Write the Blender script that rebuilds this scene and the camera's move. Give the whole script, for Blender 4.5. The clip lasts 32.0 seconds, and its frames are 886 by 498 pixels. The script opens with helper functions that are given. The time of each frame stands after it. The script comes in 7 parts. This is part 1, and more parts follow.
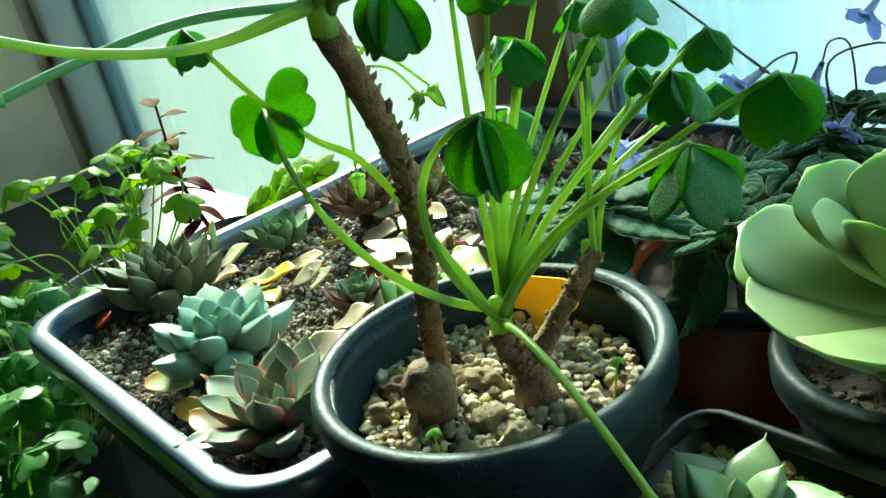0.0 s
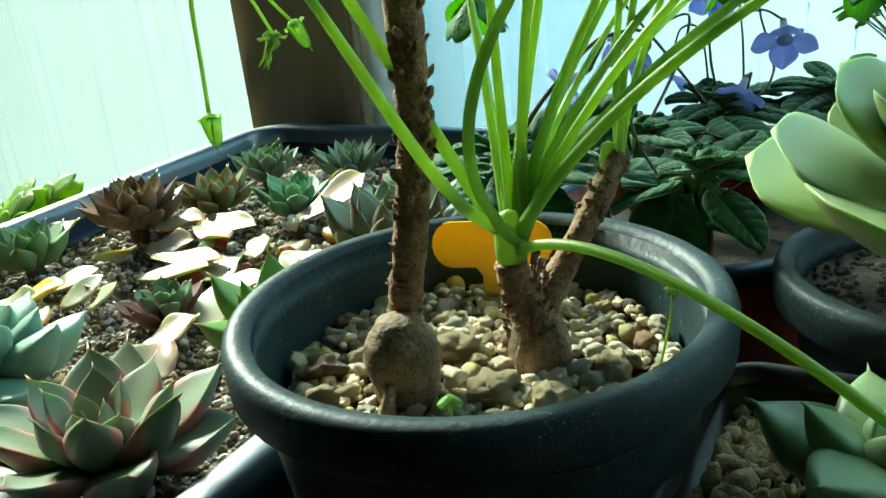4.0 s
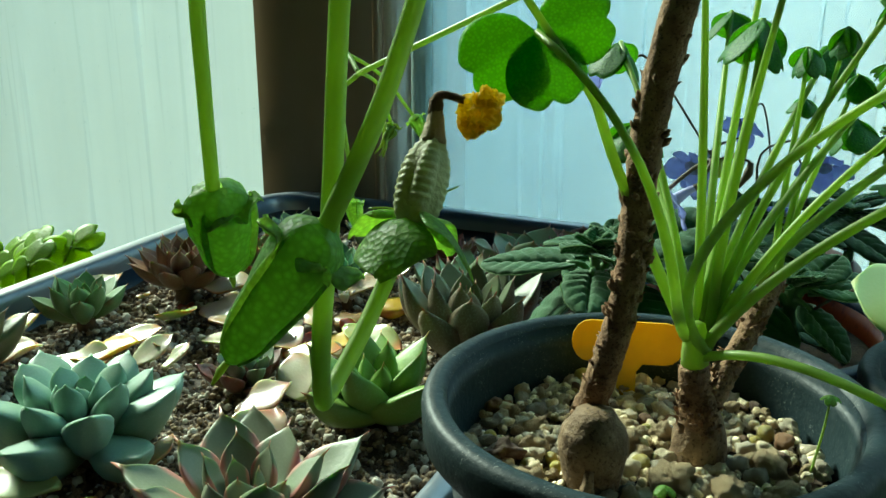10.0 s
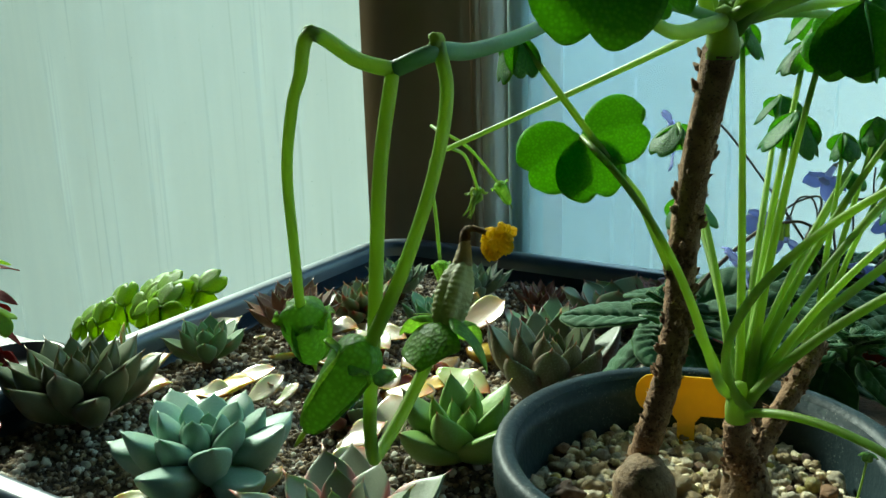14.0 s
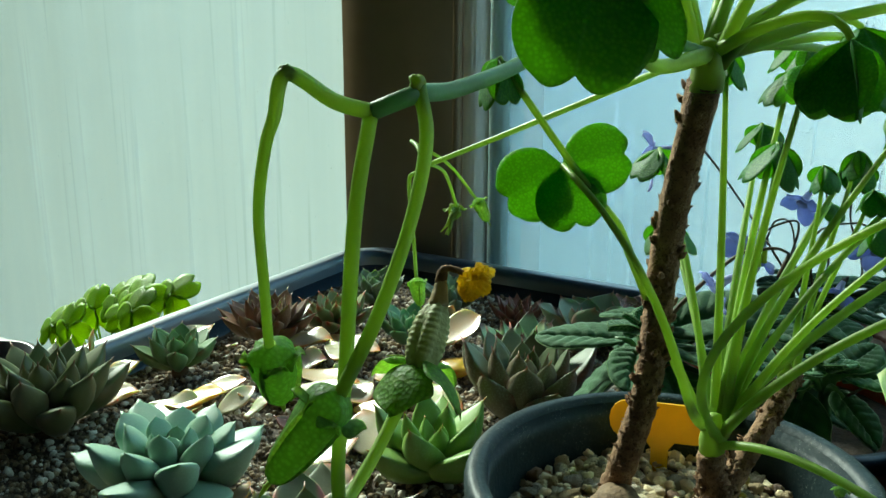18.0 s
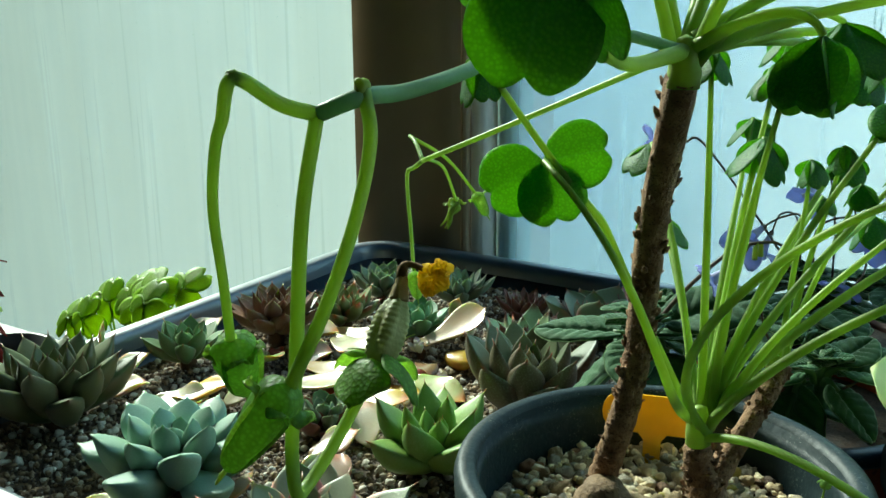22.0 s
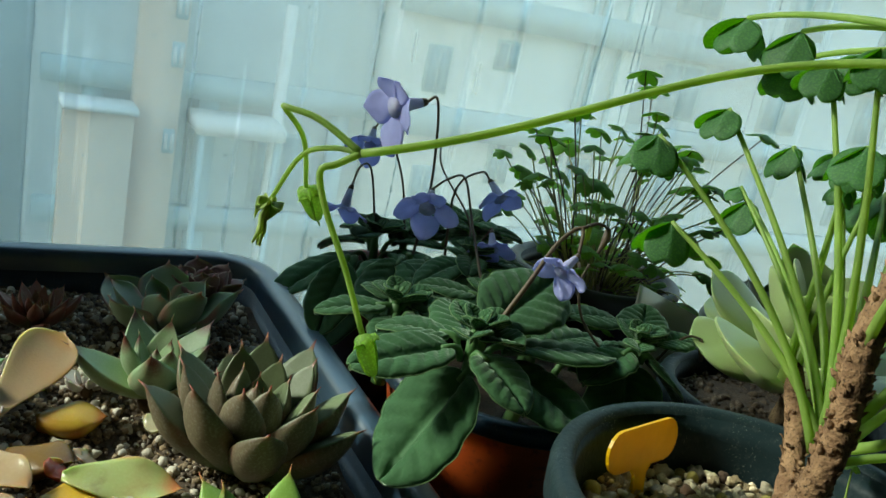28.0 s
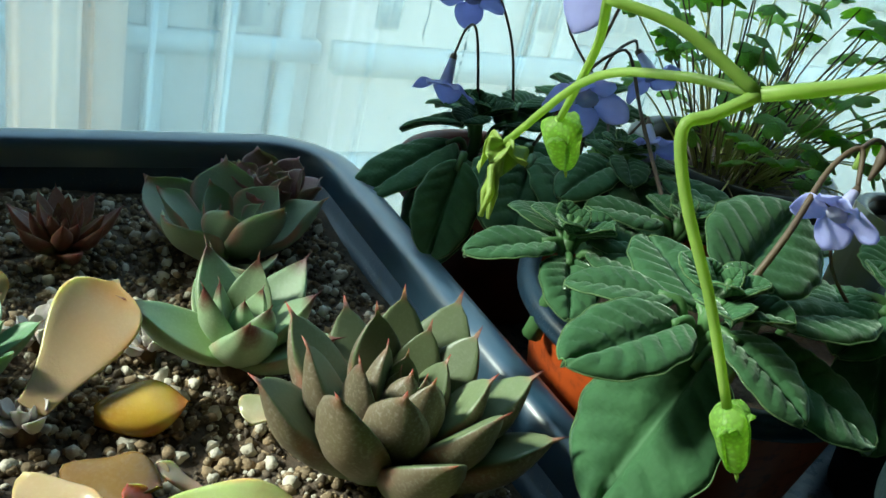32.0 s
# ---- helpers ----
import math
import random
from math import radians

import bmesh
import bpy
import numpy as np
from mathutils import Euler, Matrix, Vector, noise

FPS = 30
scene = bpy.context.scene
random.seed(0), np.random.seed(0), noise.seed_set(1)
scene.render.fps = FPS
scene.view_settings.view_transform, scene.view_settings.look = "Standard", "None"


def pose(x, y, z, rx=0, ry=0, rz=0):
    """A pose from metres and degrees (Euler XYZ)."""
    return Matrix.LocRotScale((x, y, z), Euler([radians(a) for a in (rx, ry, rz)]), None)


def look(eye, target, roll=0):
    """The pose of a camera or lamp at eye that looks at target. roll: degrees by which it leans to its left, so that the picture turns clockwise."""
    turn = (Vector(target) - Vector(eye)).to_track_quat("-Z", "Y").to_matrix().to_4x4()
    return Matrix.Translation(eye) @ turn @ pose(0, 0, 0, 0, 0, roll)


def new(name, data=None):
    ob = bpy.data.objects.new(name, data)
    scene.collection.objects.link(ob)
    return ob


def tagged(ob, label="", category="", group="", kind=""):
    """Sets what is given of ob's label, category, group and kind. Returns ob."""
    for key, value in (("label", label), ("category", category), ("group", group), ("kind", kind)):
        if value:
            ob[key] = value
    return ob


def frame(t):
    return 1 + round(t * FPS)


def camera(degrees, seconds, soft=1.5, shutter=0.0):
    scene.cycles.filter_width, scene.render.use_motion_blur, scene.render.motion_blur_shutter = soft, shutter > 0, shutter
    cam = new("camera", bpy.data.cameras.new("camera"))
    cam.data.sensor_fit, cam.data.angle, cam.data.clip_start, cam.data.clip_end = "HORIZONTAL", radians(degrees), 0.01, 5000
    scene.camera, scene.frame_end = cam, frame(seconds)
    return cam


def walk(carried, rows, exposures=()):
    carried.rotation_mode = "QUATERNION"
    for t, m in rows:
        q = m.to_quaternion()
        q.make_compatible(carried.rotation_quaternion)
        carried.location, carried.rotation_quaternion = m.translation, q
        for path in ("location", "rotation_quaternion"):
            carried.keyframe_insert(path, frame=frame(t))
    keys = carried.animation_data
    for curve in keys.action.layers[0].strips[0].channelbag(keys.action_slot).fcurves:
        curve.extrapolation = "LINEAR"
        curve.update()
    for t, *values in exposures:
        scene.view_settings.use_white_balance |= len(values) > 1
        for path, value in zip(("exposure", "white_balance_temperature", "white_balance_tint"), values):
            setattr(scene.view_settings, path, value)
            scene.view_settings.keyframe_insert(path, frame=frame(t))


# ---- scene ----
# seconds, place in metres, yaw, pitch, roll in degrees
PATH = [
    (0.0, 0.2247, -0.1712, 0.2644, 54.20, -23.47, 13.82),
    (0.5, 0.2049, -0.1809, 0.2394, 50.62, -22.04, 11.67),
    (1.0, 0.1913, -0.1951, 0.2291, 48.03, -21.41, 10.51),
    (1.5, 0.1774, -0.2002, 0.2268, 45.07, -20.64, 9.32),
    (2.0, 0.1652, -0.2039, 0.2247, 41.78, -20.47, 8.37),
    (2.5, 0.1559, -0.2072, 0.2226, 39.99, -20.45, 8.04),
    (3.0, 0.1349, -0.1950, 0.2037, 36.22, -20.74, 7.16),
    (3.5, 0.1178, -0.1903, 0.1980, 33.20, -20.81, 6.60),
    (5.5, 0.0922, -0.1839, 0.1905, 28.38, -20.51, 6.23),
    (6.0, 0.0874, -0.1839, 0.1918, 27.39, -20.62, 5.55),
    (6.5, 0.0834, -0.1834, 0.1937, 26.62, -20.59, 4.67),
    (7.0, 0.0797, -0.1874, 0.1960, 25.77, -20.31, 3.43),
    (7.5, 0.0687, -0.2057, 0.2053, 25.17, -19.40, 2.28),
    (8.0, 0.0595, -0.2250, 0.2127, 24.78, -19.00, 1.67),
    (8.5, 0.0594, -0.2321, 0.2192, 24.71, -18.65, 0.84),
    (9.0, 0.0605, -0.2316, 0.2217, 24.74, -18.16, 0.12),
    (9.5, 0.0552, -0.2437, 0.2170, 24.67, -17.67, -0.39),
    (10.0, 0.0462, -0.2434, 0.2178, 24.52, -16.99, -0.10),
    (10.5, 0.0497, -0.2553, 0.2329, 24.05, -17.74, -0.05),
    (11.0, 0.0524, -0.2510, 0.2290, 26.05, -17.38, 0.74),
    (11.5, 0.0613, -0.2451, 0.2285, 28.66, -16.69, 1.96),
    (12.0, 0.0632, -0.2447, 0.2280, 30.20, -16.05, 2.69),
    (12.5, 0.0653, -0.2493, 0.2322, 30.93, -15.87, 2.54),
    (13.0, 0.0742, -0.2636, 0.2405, 31.54, -15.71, 2.38),
    (13.5, 0.0742, -0.2625, 0.2348, 31.97, -15.17, 2.21),
    (14.0, 0.0728, -0.2677, 0.2391, 31.85, -14.95, 1.65),
    (14.5, 0.0714, -0.2697, 0.2391, 31.66, -14.49, 1.21),
    (16.5, 0.0687, -0.2675, 0.2432, 30.74, -14.47, 0.11),
    (17.0, 0.0704, -0.2677, 0.2451, 30.47, -14.57, -0.15),
    (17.5, 0.0724, -0.2656, 0.2447, 30.40, -14.70, -0.20),
    (18.0, 0.0702, -0.2630, 0.2438, 30.36, -14.76, -0.26),
    (18.5, 0.0712, -0.2601, 0.2437, 30.48, -14.86, -0.25),
    (19.0, 0.0706, -0.2629, 0.2439, 30.45, -14.84, -0.39),
    (19.5, 0.0708, -0.2656, 0.2443, 30.38, -14.82, -0.39),
    (20.0, 0.0717, -0.2652, 0.2461, 30.35, -14.93, -0.32),
    (20.5, 0.0741, -0.2649, 0.2465, 30.58, -15.06, -0.37),
    (21.0, 0.0787, -0.2597, 0.2507, 31.13, -15.31, -0.19),
    (21.5, 0.0780, -0.2614, 0.2488, 31.33, -15.37, -0.14),
    (22.0, 0.0809, -0.2610, 0.2455, 31.78, -15.24, 0.18),
    (22.5, 0.0807, -0.2635, 0.2456, 32.03, -15.24, 0.51),
    (23.0, 0.0870, -0.2742, 0.2496, 32.41, -15.32, 0.39),
    (23.5, 0.0886, -0.2758, 0.2507, 32.39, -15.36, 0.31),
    (24.0, 0.0826, -0.2736, 0.2466, 32.33, -15.31, 0.26),
    (24.5, 0.0544, -0.2641, 0.2106, 29.11, -14.82, -0.10),
    (26.5, -0.1005, -0.2337, 0.2464, -0.93, -14.97, -9.12),
    (27.0, -0.1442, -0.1779, 0.2337, -12.94, -14.14, -12.09),
    (27.5, -0.1742, -0.1768, 0.2305, -23.10, -15.10, -13.91),
    (28.0, -0.2081, -0.1594, 0.2276, -28.26, -16.26, -11.63),
    (28.5, -0.2215, -0.1359, 0.2165, -33.18, -23.02, -11.18),
    (29.0, -0.2179, -0.0995, 0.1990, -37.30, -22.24, -17.04),
    (29.5, -0.2242, -0.0779, 0.1984, -34.45, -23.89, -18.27),
    (30.0, -0.2258, -0.0724, 0.2171, -33.12, -25.57, -16.67),
    (30.5, -0.2192, -0.0582, 0.2193, -32.87, -26.65, -14.87),
    (31.0, -0.2171, -0.0459, 0.2186, -32.65, -26.81, -14.09),
    (31.5, -0.2196, -0.0352, 0.2112, -32.88, -26.82, -13.66),
    (32.0, -0.2219, -0.0321, 0.2097, -33.04, -26.51, -13.73),
]


def held(x, y, z, yaw, pitch, roll):
    turn = Euler((radians(90 + pitch), 0, radians(yaw))).to_matrix().to_4x4()
    return Matrix.Translation((x, y, z)) @ turn @ Matrix.Rotation(radians(-roll), 4, "Z")


cam = camera(52.1, 32.0)
walk(cam, [(r[0], held(*r[1:])) for r in PATH], exposures=[(0, 3.30, 6050, -26), (3, 3.08, 6000, -19), (6, 3.5, 5950, -21), (8, 2.74, 6050, -21), (9, 2.62, 6100, -22), (13, 2.42, 6050, -18), (20, 2.56, 6000, -15), (24, 2.62, 6050, -12), (27, 2.05, 6400, -9), (28, 1.92, 6450, -8), (29, 2.5, 6200, -12), (32, 2.46, 6100, -9)])

# ---- daylight: a hazy sun behind the window wall, and the sky ----
world = bpy.data.worlds.new("sky")
scene.world = world
world.use_nodes = True
wn = world.node_tree
sky = wn.nodes.new("ShaderNodeTexSky")
sky.sky_type = "NISHITA"
sky.sun_disc = False
SUN_AZ, SUN_EL = 62.0, 31.0          # degrees left of +y, and above the horizon
sky.sun_elevation = radians(SUN_EL)
sky.sun_rotation = radians(-SUN_AZ)
sky.air_density = 1.4
sky.dust_density = 2.0
wn.links.new(sky.outputs[0], wn.nodes["Background"].inputs[0])
wn.nodes["Background"].inputs[1].default_value = 0.15
sun = new("sun", bpy.data.lights.new("sun", "SUN"))
sun.data.energy, sun.data.angle, sun.data.color = 1.3, radians(12.0), (1.0, 0.95, 0.86)
a, e = radians(SUN_AZ), radians(SUN_EL)
sun.matrix_world = look((-math.sin(a) * math.cos(e) * 5, math.cos(a) * math.cos(e) * 5, math.sin(e) * 5), (0, 0, 0))


# ---- materials ----
def nodes(name):
    m = bpy.data.materials.new(name)
    m.use_nodes = True
    t = m.node_tree
    return m, t, t.nodes["Principled BSDF"], t.nodes["Material Output"]


def noise_tex(t, scale, detail=3.0, rough=0.55, coord="Object"):
    tc = t.nodes.new("ShaderNodeTexCoord")
    n = t.nodes.new("ShaderNodeTexNoise")
    n.inputs["Scale"].default_value, n.inputs["Detail"].default_value, n.inputs["Roughness"].default_value = scale, detail, rough
    t.links.new(tc.outputs[coord], n.inputs["Vector"])
    return n


def mixed(t, fac, a, b):
    mx = t.nodes.new("ShaderNodeMix")
    mx.data_type = "RGBA"
    for sock, v in ((mx.inputs[0], fac), (mx.inputs[6], a), (mx.inputs[7], b)):
        if isinstance(v, (tuple, list)):
            sock.default_value = (*v[:3], 1)
        elif isinstance(v, (int, float)):
            sock.default_value = v
        else:
            t.links.new(v, sock)
    return mx.outputs[2]


def ramp(t, src, lo, hi):
    r = t.nodes.new("ShaderNodeMapRange")
    r.interpolation_type = "SMOOTHSTEP"
    r.inputs[1].default_value, r.inputs[2].default_value = lo, hi
    t.links.new(src, r.inputs[0])
    return r.outputs[0]


def surf(name, c1, c2, scale=40.0, rough=0.5, bump=0.2, bscale=None, c3=None, vary=0.0, sheen=0.0, spec=0.5, trans=0.0, tcol=None, sss=0.0, specks=None):
    """A base colour in two tones at two scales, with fine relief; vary: a shift of tone from piece to piece; trans: the share of light let through."""
    m, t, p, out = nodes(name)
    big = noise_tex(t, scale, 4)
    fine = noise_tex(t, scale * 7, 3)
    col = mixed(t, ramp(t, big.outputs[0], 0.35, 0.65), c1, c2)
    if c3:
        col = mixed(t, ramp(t, fine.outputs[0], 0.52, 0.72), col, c3)
    if specks:
        dust = noise_tex(t, 1300, 2, 0.7)
        film = noise_tex(t, 70, 3)
        lot = t.nodes.new("ShaderNodeMath")
        lot.operation = "MULTIPLY"
        t.links.new(ramp(t, dust.outputs[0], 0.60, 0.72), lot.inputs[0])
        t.links.new(ramp(t, film.outputs[0], 0.42, 0.66), lot.inputs[1])
        col = mixed(t, lot.outputs[0], col, specks)
    if vary:
        oi = t.nodes.new("ShaderNodeObjectInfo")
        hs = t.nodes.new("ShaderNodeHueSaturation")
        for sock, amount in (("Value", 2.0 * vary), ("Saturation", 0.8 * vary)):
            r = t.nodes.new("ShaderNodeMapRange")
            r.inputs[3].default_value, r.inputs[4].default_value = 1 - amount / 2, 1 + amount / 2
            t.links.new(oi.outputs["Random"], r.inputs[0])
            t.links.new(r.outputs[0], hs.inputs[sock])
        t.links.new(col, hs.inputs["Color"])
        col = hs.outputs[0]
    t.links.new(col, p.inputs["Base Color"])
    rr = t.nodes.new("ShaderNodeMapRange")
    rr.inputs[3].default_value, rr.inputs[4].default_value = max(0.05, rough - 0.12), min(1, rough + 0.12)
    t.links.new(fine.outputs[0], rr.inputs[0])
    t.links.new(rr.outputs[0], p.inputs["Roughness"])
    p.inputs["Specular IOR Level"].default_value = spec
    p.inputs["Sheen Weight"].default_value = sheen
    if sss:
        p.inputs["Subsurface Weight"].default_value = sss
        p.inputs["Subsurface Scale"].default_value = 0.004
        p.inputs["Subsurface Radius"].default_value = (0.6, 1.0, 0.3)
    if bump:
        b = t.nodes.new("ShaderNodeBump")
        b.inputs["Strength"].default_value, b.inputs["Distance"].default_value = bump, 0.001
        bn = noise_tex(t, bscale or scale * 5, 4)
        t.links.new(bn.outputs[0], b.inputs["Height"])
        t.links.new(b.outputs[0], p.inputs["Normal"])
    if trans:
        tr = t.nodes.new("ShaderNodeBsdfTranslucent")
        if tcol:
            t.links.new(mixed(t, ramp(t, big.outputs[0], 0.3, 0.7), tcol, tuple(0.8 * v for v in tcol)), tr.inputs[0])
        else:
            t.links.new(col, tr.inputs[0])
        mx = t.nodes.new("ShaderNodeMixShader")
        mx.inputs[0].default_value = trans
        t.links.new(p.outputs[0], mx.inputs[1])
        t.links.new(tr.outputs[0], mx.inputs[2])
        t.links.new(mx.outputs[0], out.inputs[0])
    return m


def fleshy(name, base, body, tip, edge, tip_from=0.8, edge_from=0.78, rough=0.42, grain=0.12, sss=0.12, speck_mix=0.5):
    """A succulent leaf: from its base to its body colour, a coloured tip and coloured margins, dusted with a pale bloom."""
    m, t, p, out = nodes(name)
    tc = t.nodes.new("ShaderNodeTexCoord")
    sx = t.nodes.new("ShaderNodeSeparateXYZ")
    t.links.new(tc.outputs["Generated"], sx.inputs[0])
    oi = t.nodes.new("ShaderNodeObjectInfo")
    n = noise_tex(t, 55, 4)
    speck = noise_tex(t, 900, 2)
    jit = t.nodes.new("ShaderNodeMath")
    jit.operation = "MULTIPLY_ADD"
    jit.inputs[1].default_value, jit.inputs[2].default_value = 0.22, -0.11
    t.links.new(n.outputs[0], jit.inputs[0])
    along = t.nodes.new("ShaderNodeMath")
    along.operation = "ADD"
    t.links.new(sx.outputs[0], along.inputs[0])
    t.links.new(jit.outputs[0], along.inputs[1])
    side = t.nodes.new("ShaderNodeMath")
    side.operation = "ABSOLUTE"
    off = t.nodes.new("ShaderNodeMath")
    off.operation = "MULTIPLY_ADD"
    off.inputs[1].default_value, off.inputs[2].default_value = 2.0, -1.0
    t.links.new(sx.outputs[1], off.inputs[0])
    t.links.new(off.outputs[0], side.inputs[0])
    sj = t.nodes.new("ShaderNodeMath")
    sj.operation = "ADD"
    t.links.new(side.outputs[0], sj.inputs[0])
    t.links.new(jit.outputs[0], sj.inputs[1])
    col = mixed(t, ramp(t, along.outputs[0], 0.05, 0.6), base, body)
    em = t.nodes.new("ShaderNodeMath")
    em.operation = "MULTIPLY"
    t.links.new(ramp(t, sj.outputs[0], edge_from, edge_from + 0.25), em.inputs[0])
    t.links.new(ramp(t, along.outputs[0], 0.25, 0.6), em.inputs[1])
    col = mixed(t, em.outputs[0], col, edge)
    col = mixed(t, ramp(t, along.outputs[0], tip_from, tip_from + 0.16), col, tip)
    bloom = t.nodes.new("ShaderNodeMath")
    bloom.operation = "MULTIPLY"
    bloom.inputs[1].default_value = grain * 2 * speck_mix
    t.links.new(ramp(t, speck.outputs[0], 0.45, 0.75), bloom.inputs[0])
    col = mixed(t, bloom.outputs[0], col, tuple(min(0.8, 0.25 + v) for v in body))
    hs = t.nodes.new("ShaderNodeHueSaturation")
    r = t.nodes.new("ShaderNodeMapRange")
    r.inputs[3].default_value, r.inputs[4].default_value = 0.8, 1.2
    t.links.new(oi.outputs["Random"], r.inputs[0])
    t.links.new(r.outputs[0], hs.inputs["Value"])
    t.links.new(col, hs.inputs["Color"])
    t.links.new(hs.outputs[0], p.inputs["Base Color"])
    p.inputs["Roughness"].default_value = rough
    p.inputs["Specular IOR Level"].default_value = 0.4
    p.inputs["Subsurface Weight"].default_value = sss
    p.inputs["Subsurface Scale"].default_value = 0.004
    p.inputs["Subsurface Radius"].default_value = (0.6, 1.0, 0.3)
    b = t.nodes.new("ShaderNodeBump")
    b.inputs["Strength"].default_value, b.inputs["Distance"].default_value = 0.12, 0.0006
    t.links.new(speck.outputs[0], b.inputs["Height"])
    t.links.new(b.outputs[0], p.inputs["Normal"])
    return m


def veined(name, top, dark, through_col, share, rough=0.5, sheen=0.0, scale=260.0, spec=0.4):
    """A thin leaf blade with a paler midrib and fine cells, letting part of the light through."""
    m, t, p, out = nodes(name)
    tc = t.nodes.new("ShaderNodeTexCoord")
    sx = t.nodes.new("ShaderNodeSeparateXYZ")
    t.links.new(tc.outputs["Generated"], sx.inputs[0])
    cell = t.nodes.new("ShaderNodeTexVoronoi")
    cell.inputs["Scale"].default_value = scale * 5
    t.links.new(tc.outputs["Object"], cell.inputs["Vector"])
    n = noise_tex(t, 90, 4)
    col = mixed(t, ramp(t, n.outputs[0], 0.3, 0.7), top, dark)
    oi = t.nodes.new("ShaderNodeObjectInfo")
    hs = t.nodes.new("ShaderNodeHueSaturation")
    r = t.nodes.new("ShaderNodeMapRange")
    r.inputs[3].default_value, r.inputs[4].default_value = 0.75, 1.25
    t.links.new(oi.outputs["Random"], r.inputs[0])
    t.links.new(r.outputs[0], hs.inputs["Value"])
    t.links.new(col, hs.inputs["Color"])
    off = t.nodes.new("ShaderNodeMath")
    off.operation = "MULTIPLY_ADD"
    off.inputs[1].default_value, off.inputs[2].default_value = 2.0, -1.0
    t.links.new(sx.outputs[1], off.inputs[0])
    side = t.nodes.new("ShaderNodeMath")
    side.operation = "ABSOLUTE"
    t.links.new(off.outputs[0], side.inputs[0])
    rib = ramp(t, side.outputs[0], 0.05, 0.0)
    rib_n = t.nodes.new("ShaderNodeMath")
    rib_n.operation = "MULTIPLY"
    rib_n.inputs[1].default_value = 0.45
    t.links.new(rib, rib_n.inputs[0])
    cf = mixed(t, rib_n.outputs[0], hs.outputs[0], tuple(min(0.6, 1.8 * v + 0.06) for v in top))
    t.links.new(cf, p.inputs["Base Color"])
    p.inputs["Roughness"].default_value = rough
    p.inputs["Sheen Weight"].default_value = sheen
    p.inputs["Sheen Roughness"].default_value = 0.35
    p.inputs["Sheen Tint"].default_value = (0.75, 0.95, 0.75, 1)
    p.inputs["Specular IOR Level"].default_value = spec
    b = t.nodes.new("ShaderNodeBump")
    b.inputs["Strength"].default_value, b.inputs["Distance"].default_value = 0.25, 0.0006
    t.links.new(cell.outputs["Distance"], b.inputs["Height"])
    t.links.new(b.outputs[0], p.inputs["Normal"])
    tr = t.nodes.new("ShaderNodeBsdfTranslucent")
    tcm = mixed(t, ramp(t, cell.outputs["Distance"], 0.1, 0.7), through_col, tuple(0.7 * v for v in through_col))
    t.links.new(tcm, tr.inputs[0])
    t.links.new(b.outputs[0], tr.inputs["Normal"])
    mx = t.nodes.new("ShaderNodeMixShader")
    mx.inputs[0].default_value = share
    t.links.new(p.outputs[0], mx.inputs[1])
    t.links.new(tr.outputs[0], mx.inputs[2])
    t.links.new(mx.outputs[0], out.inputs[0])
    return m


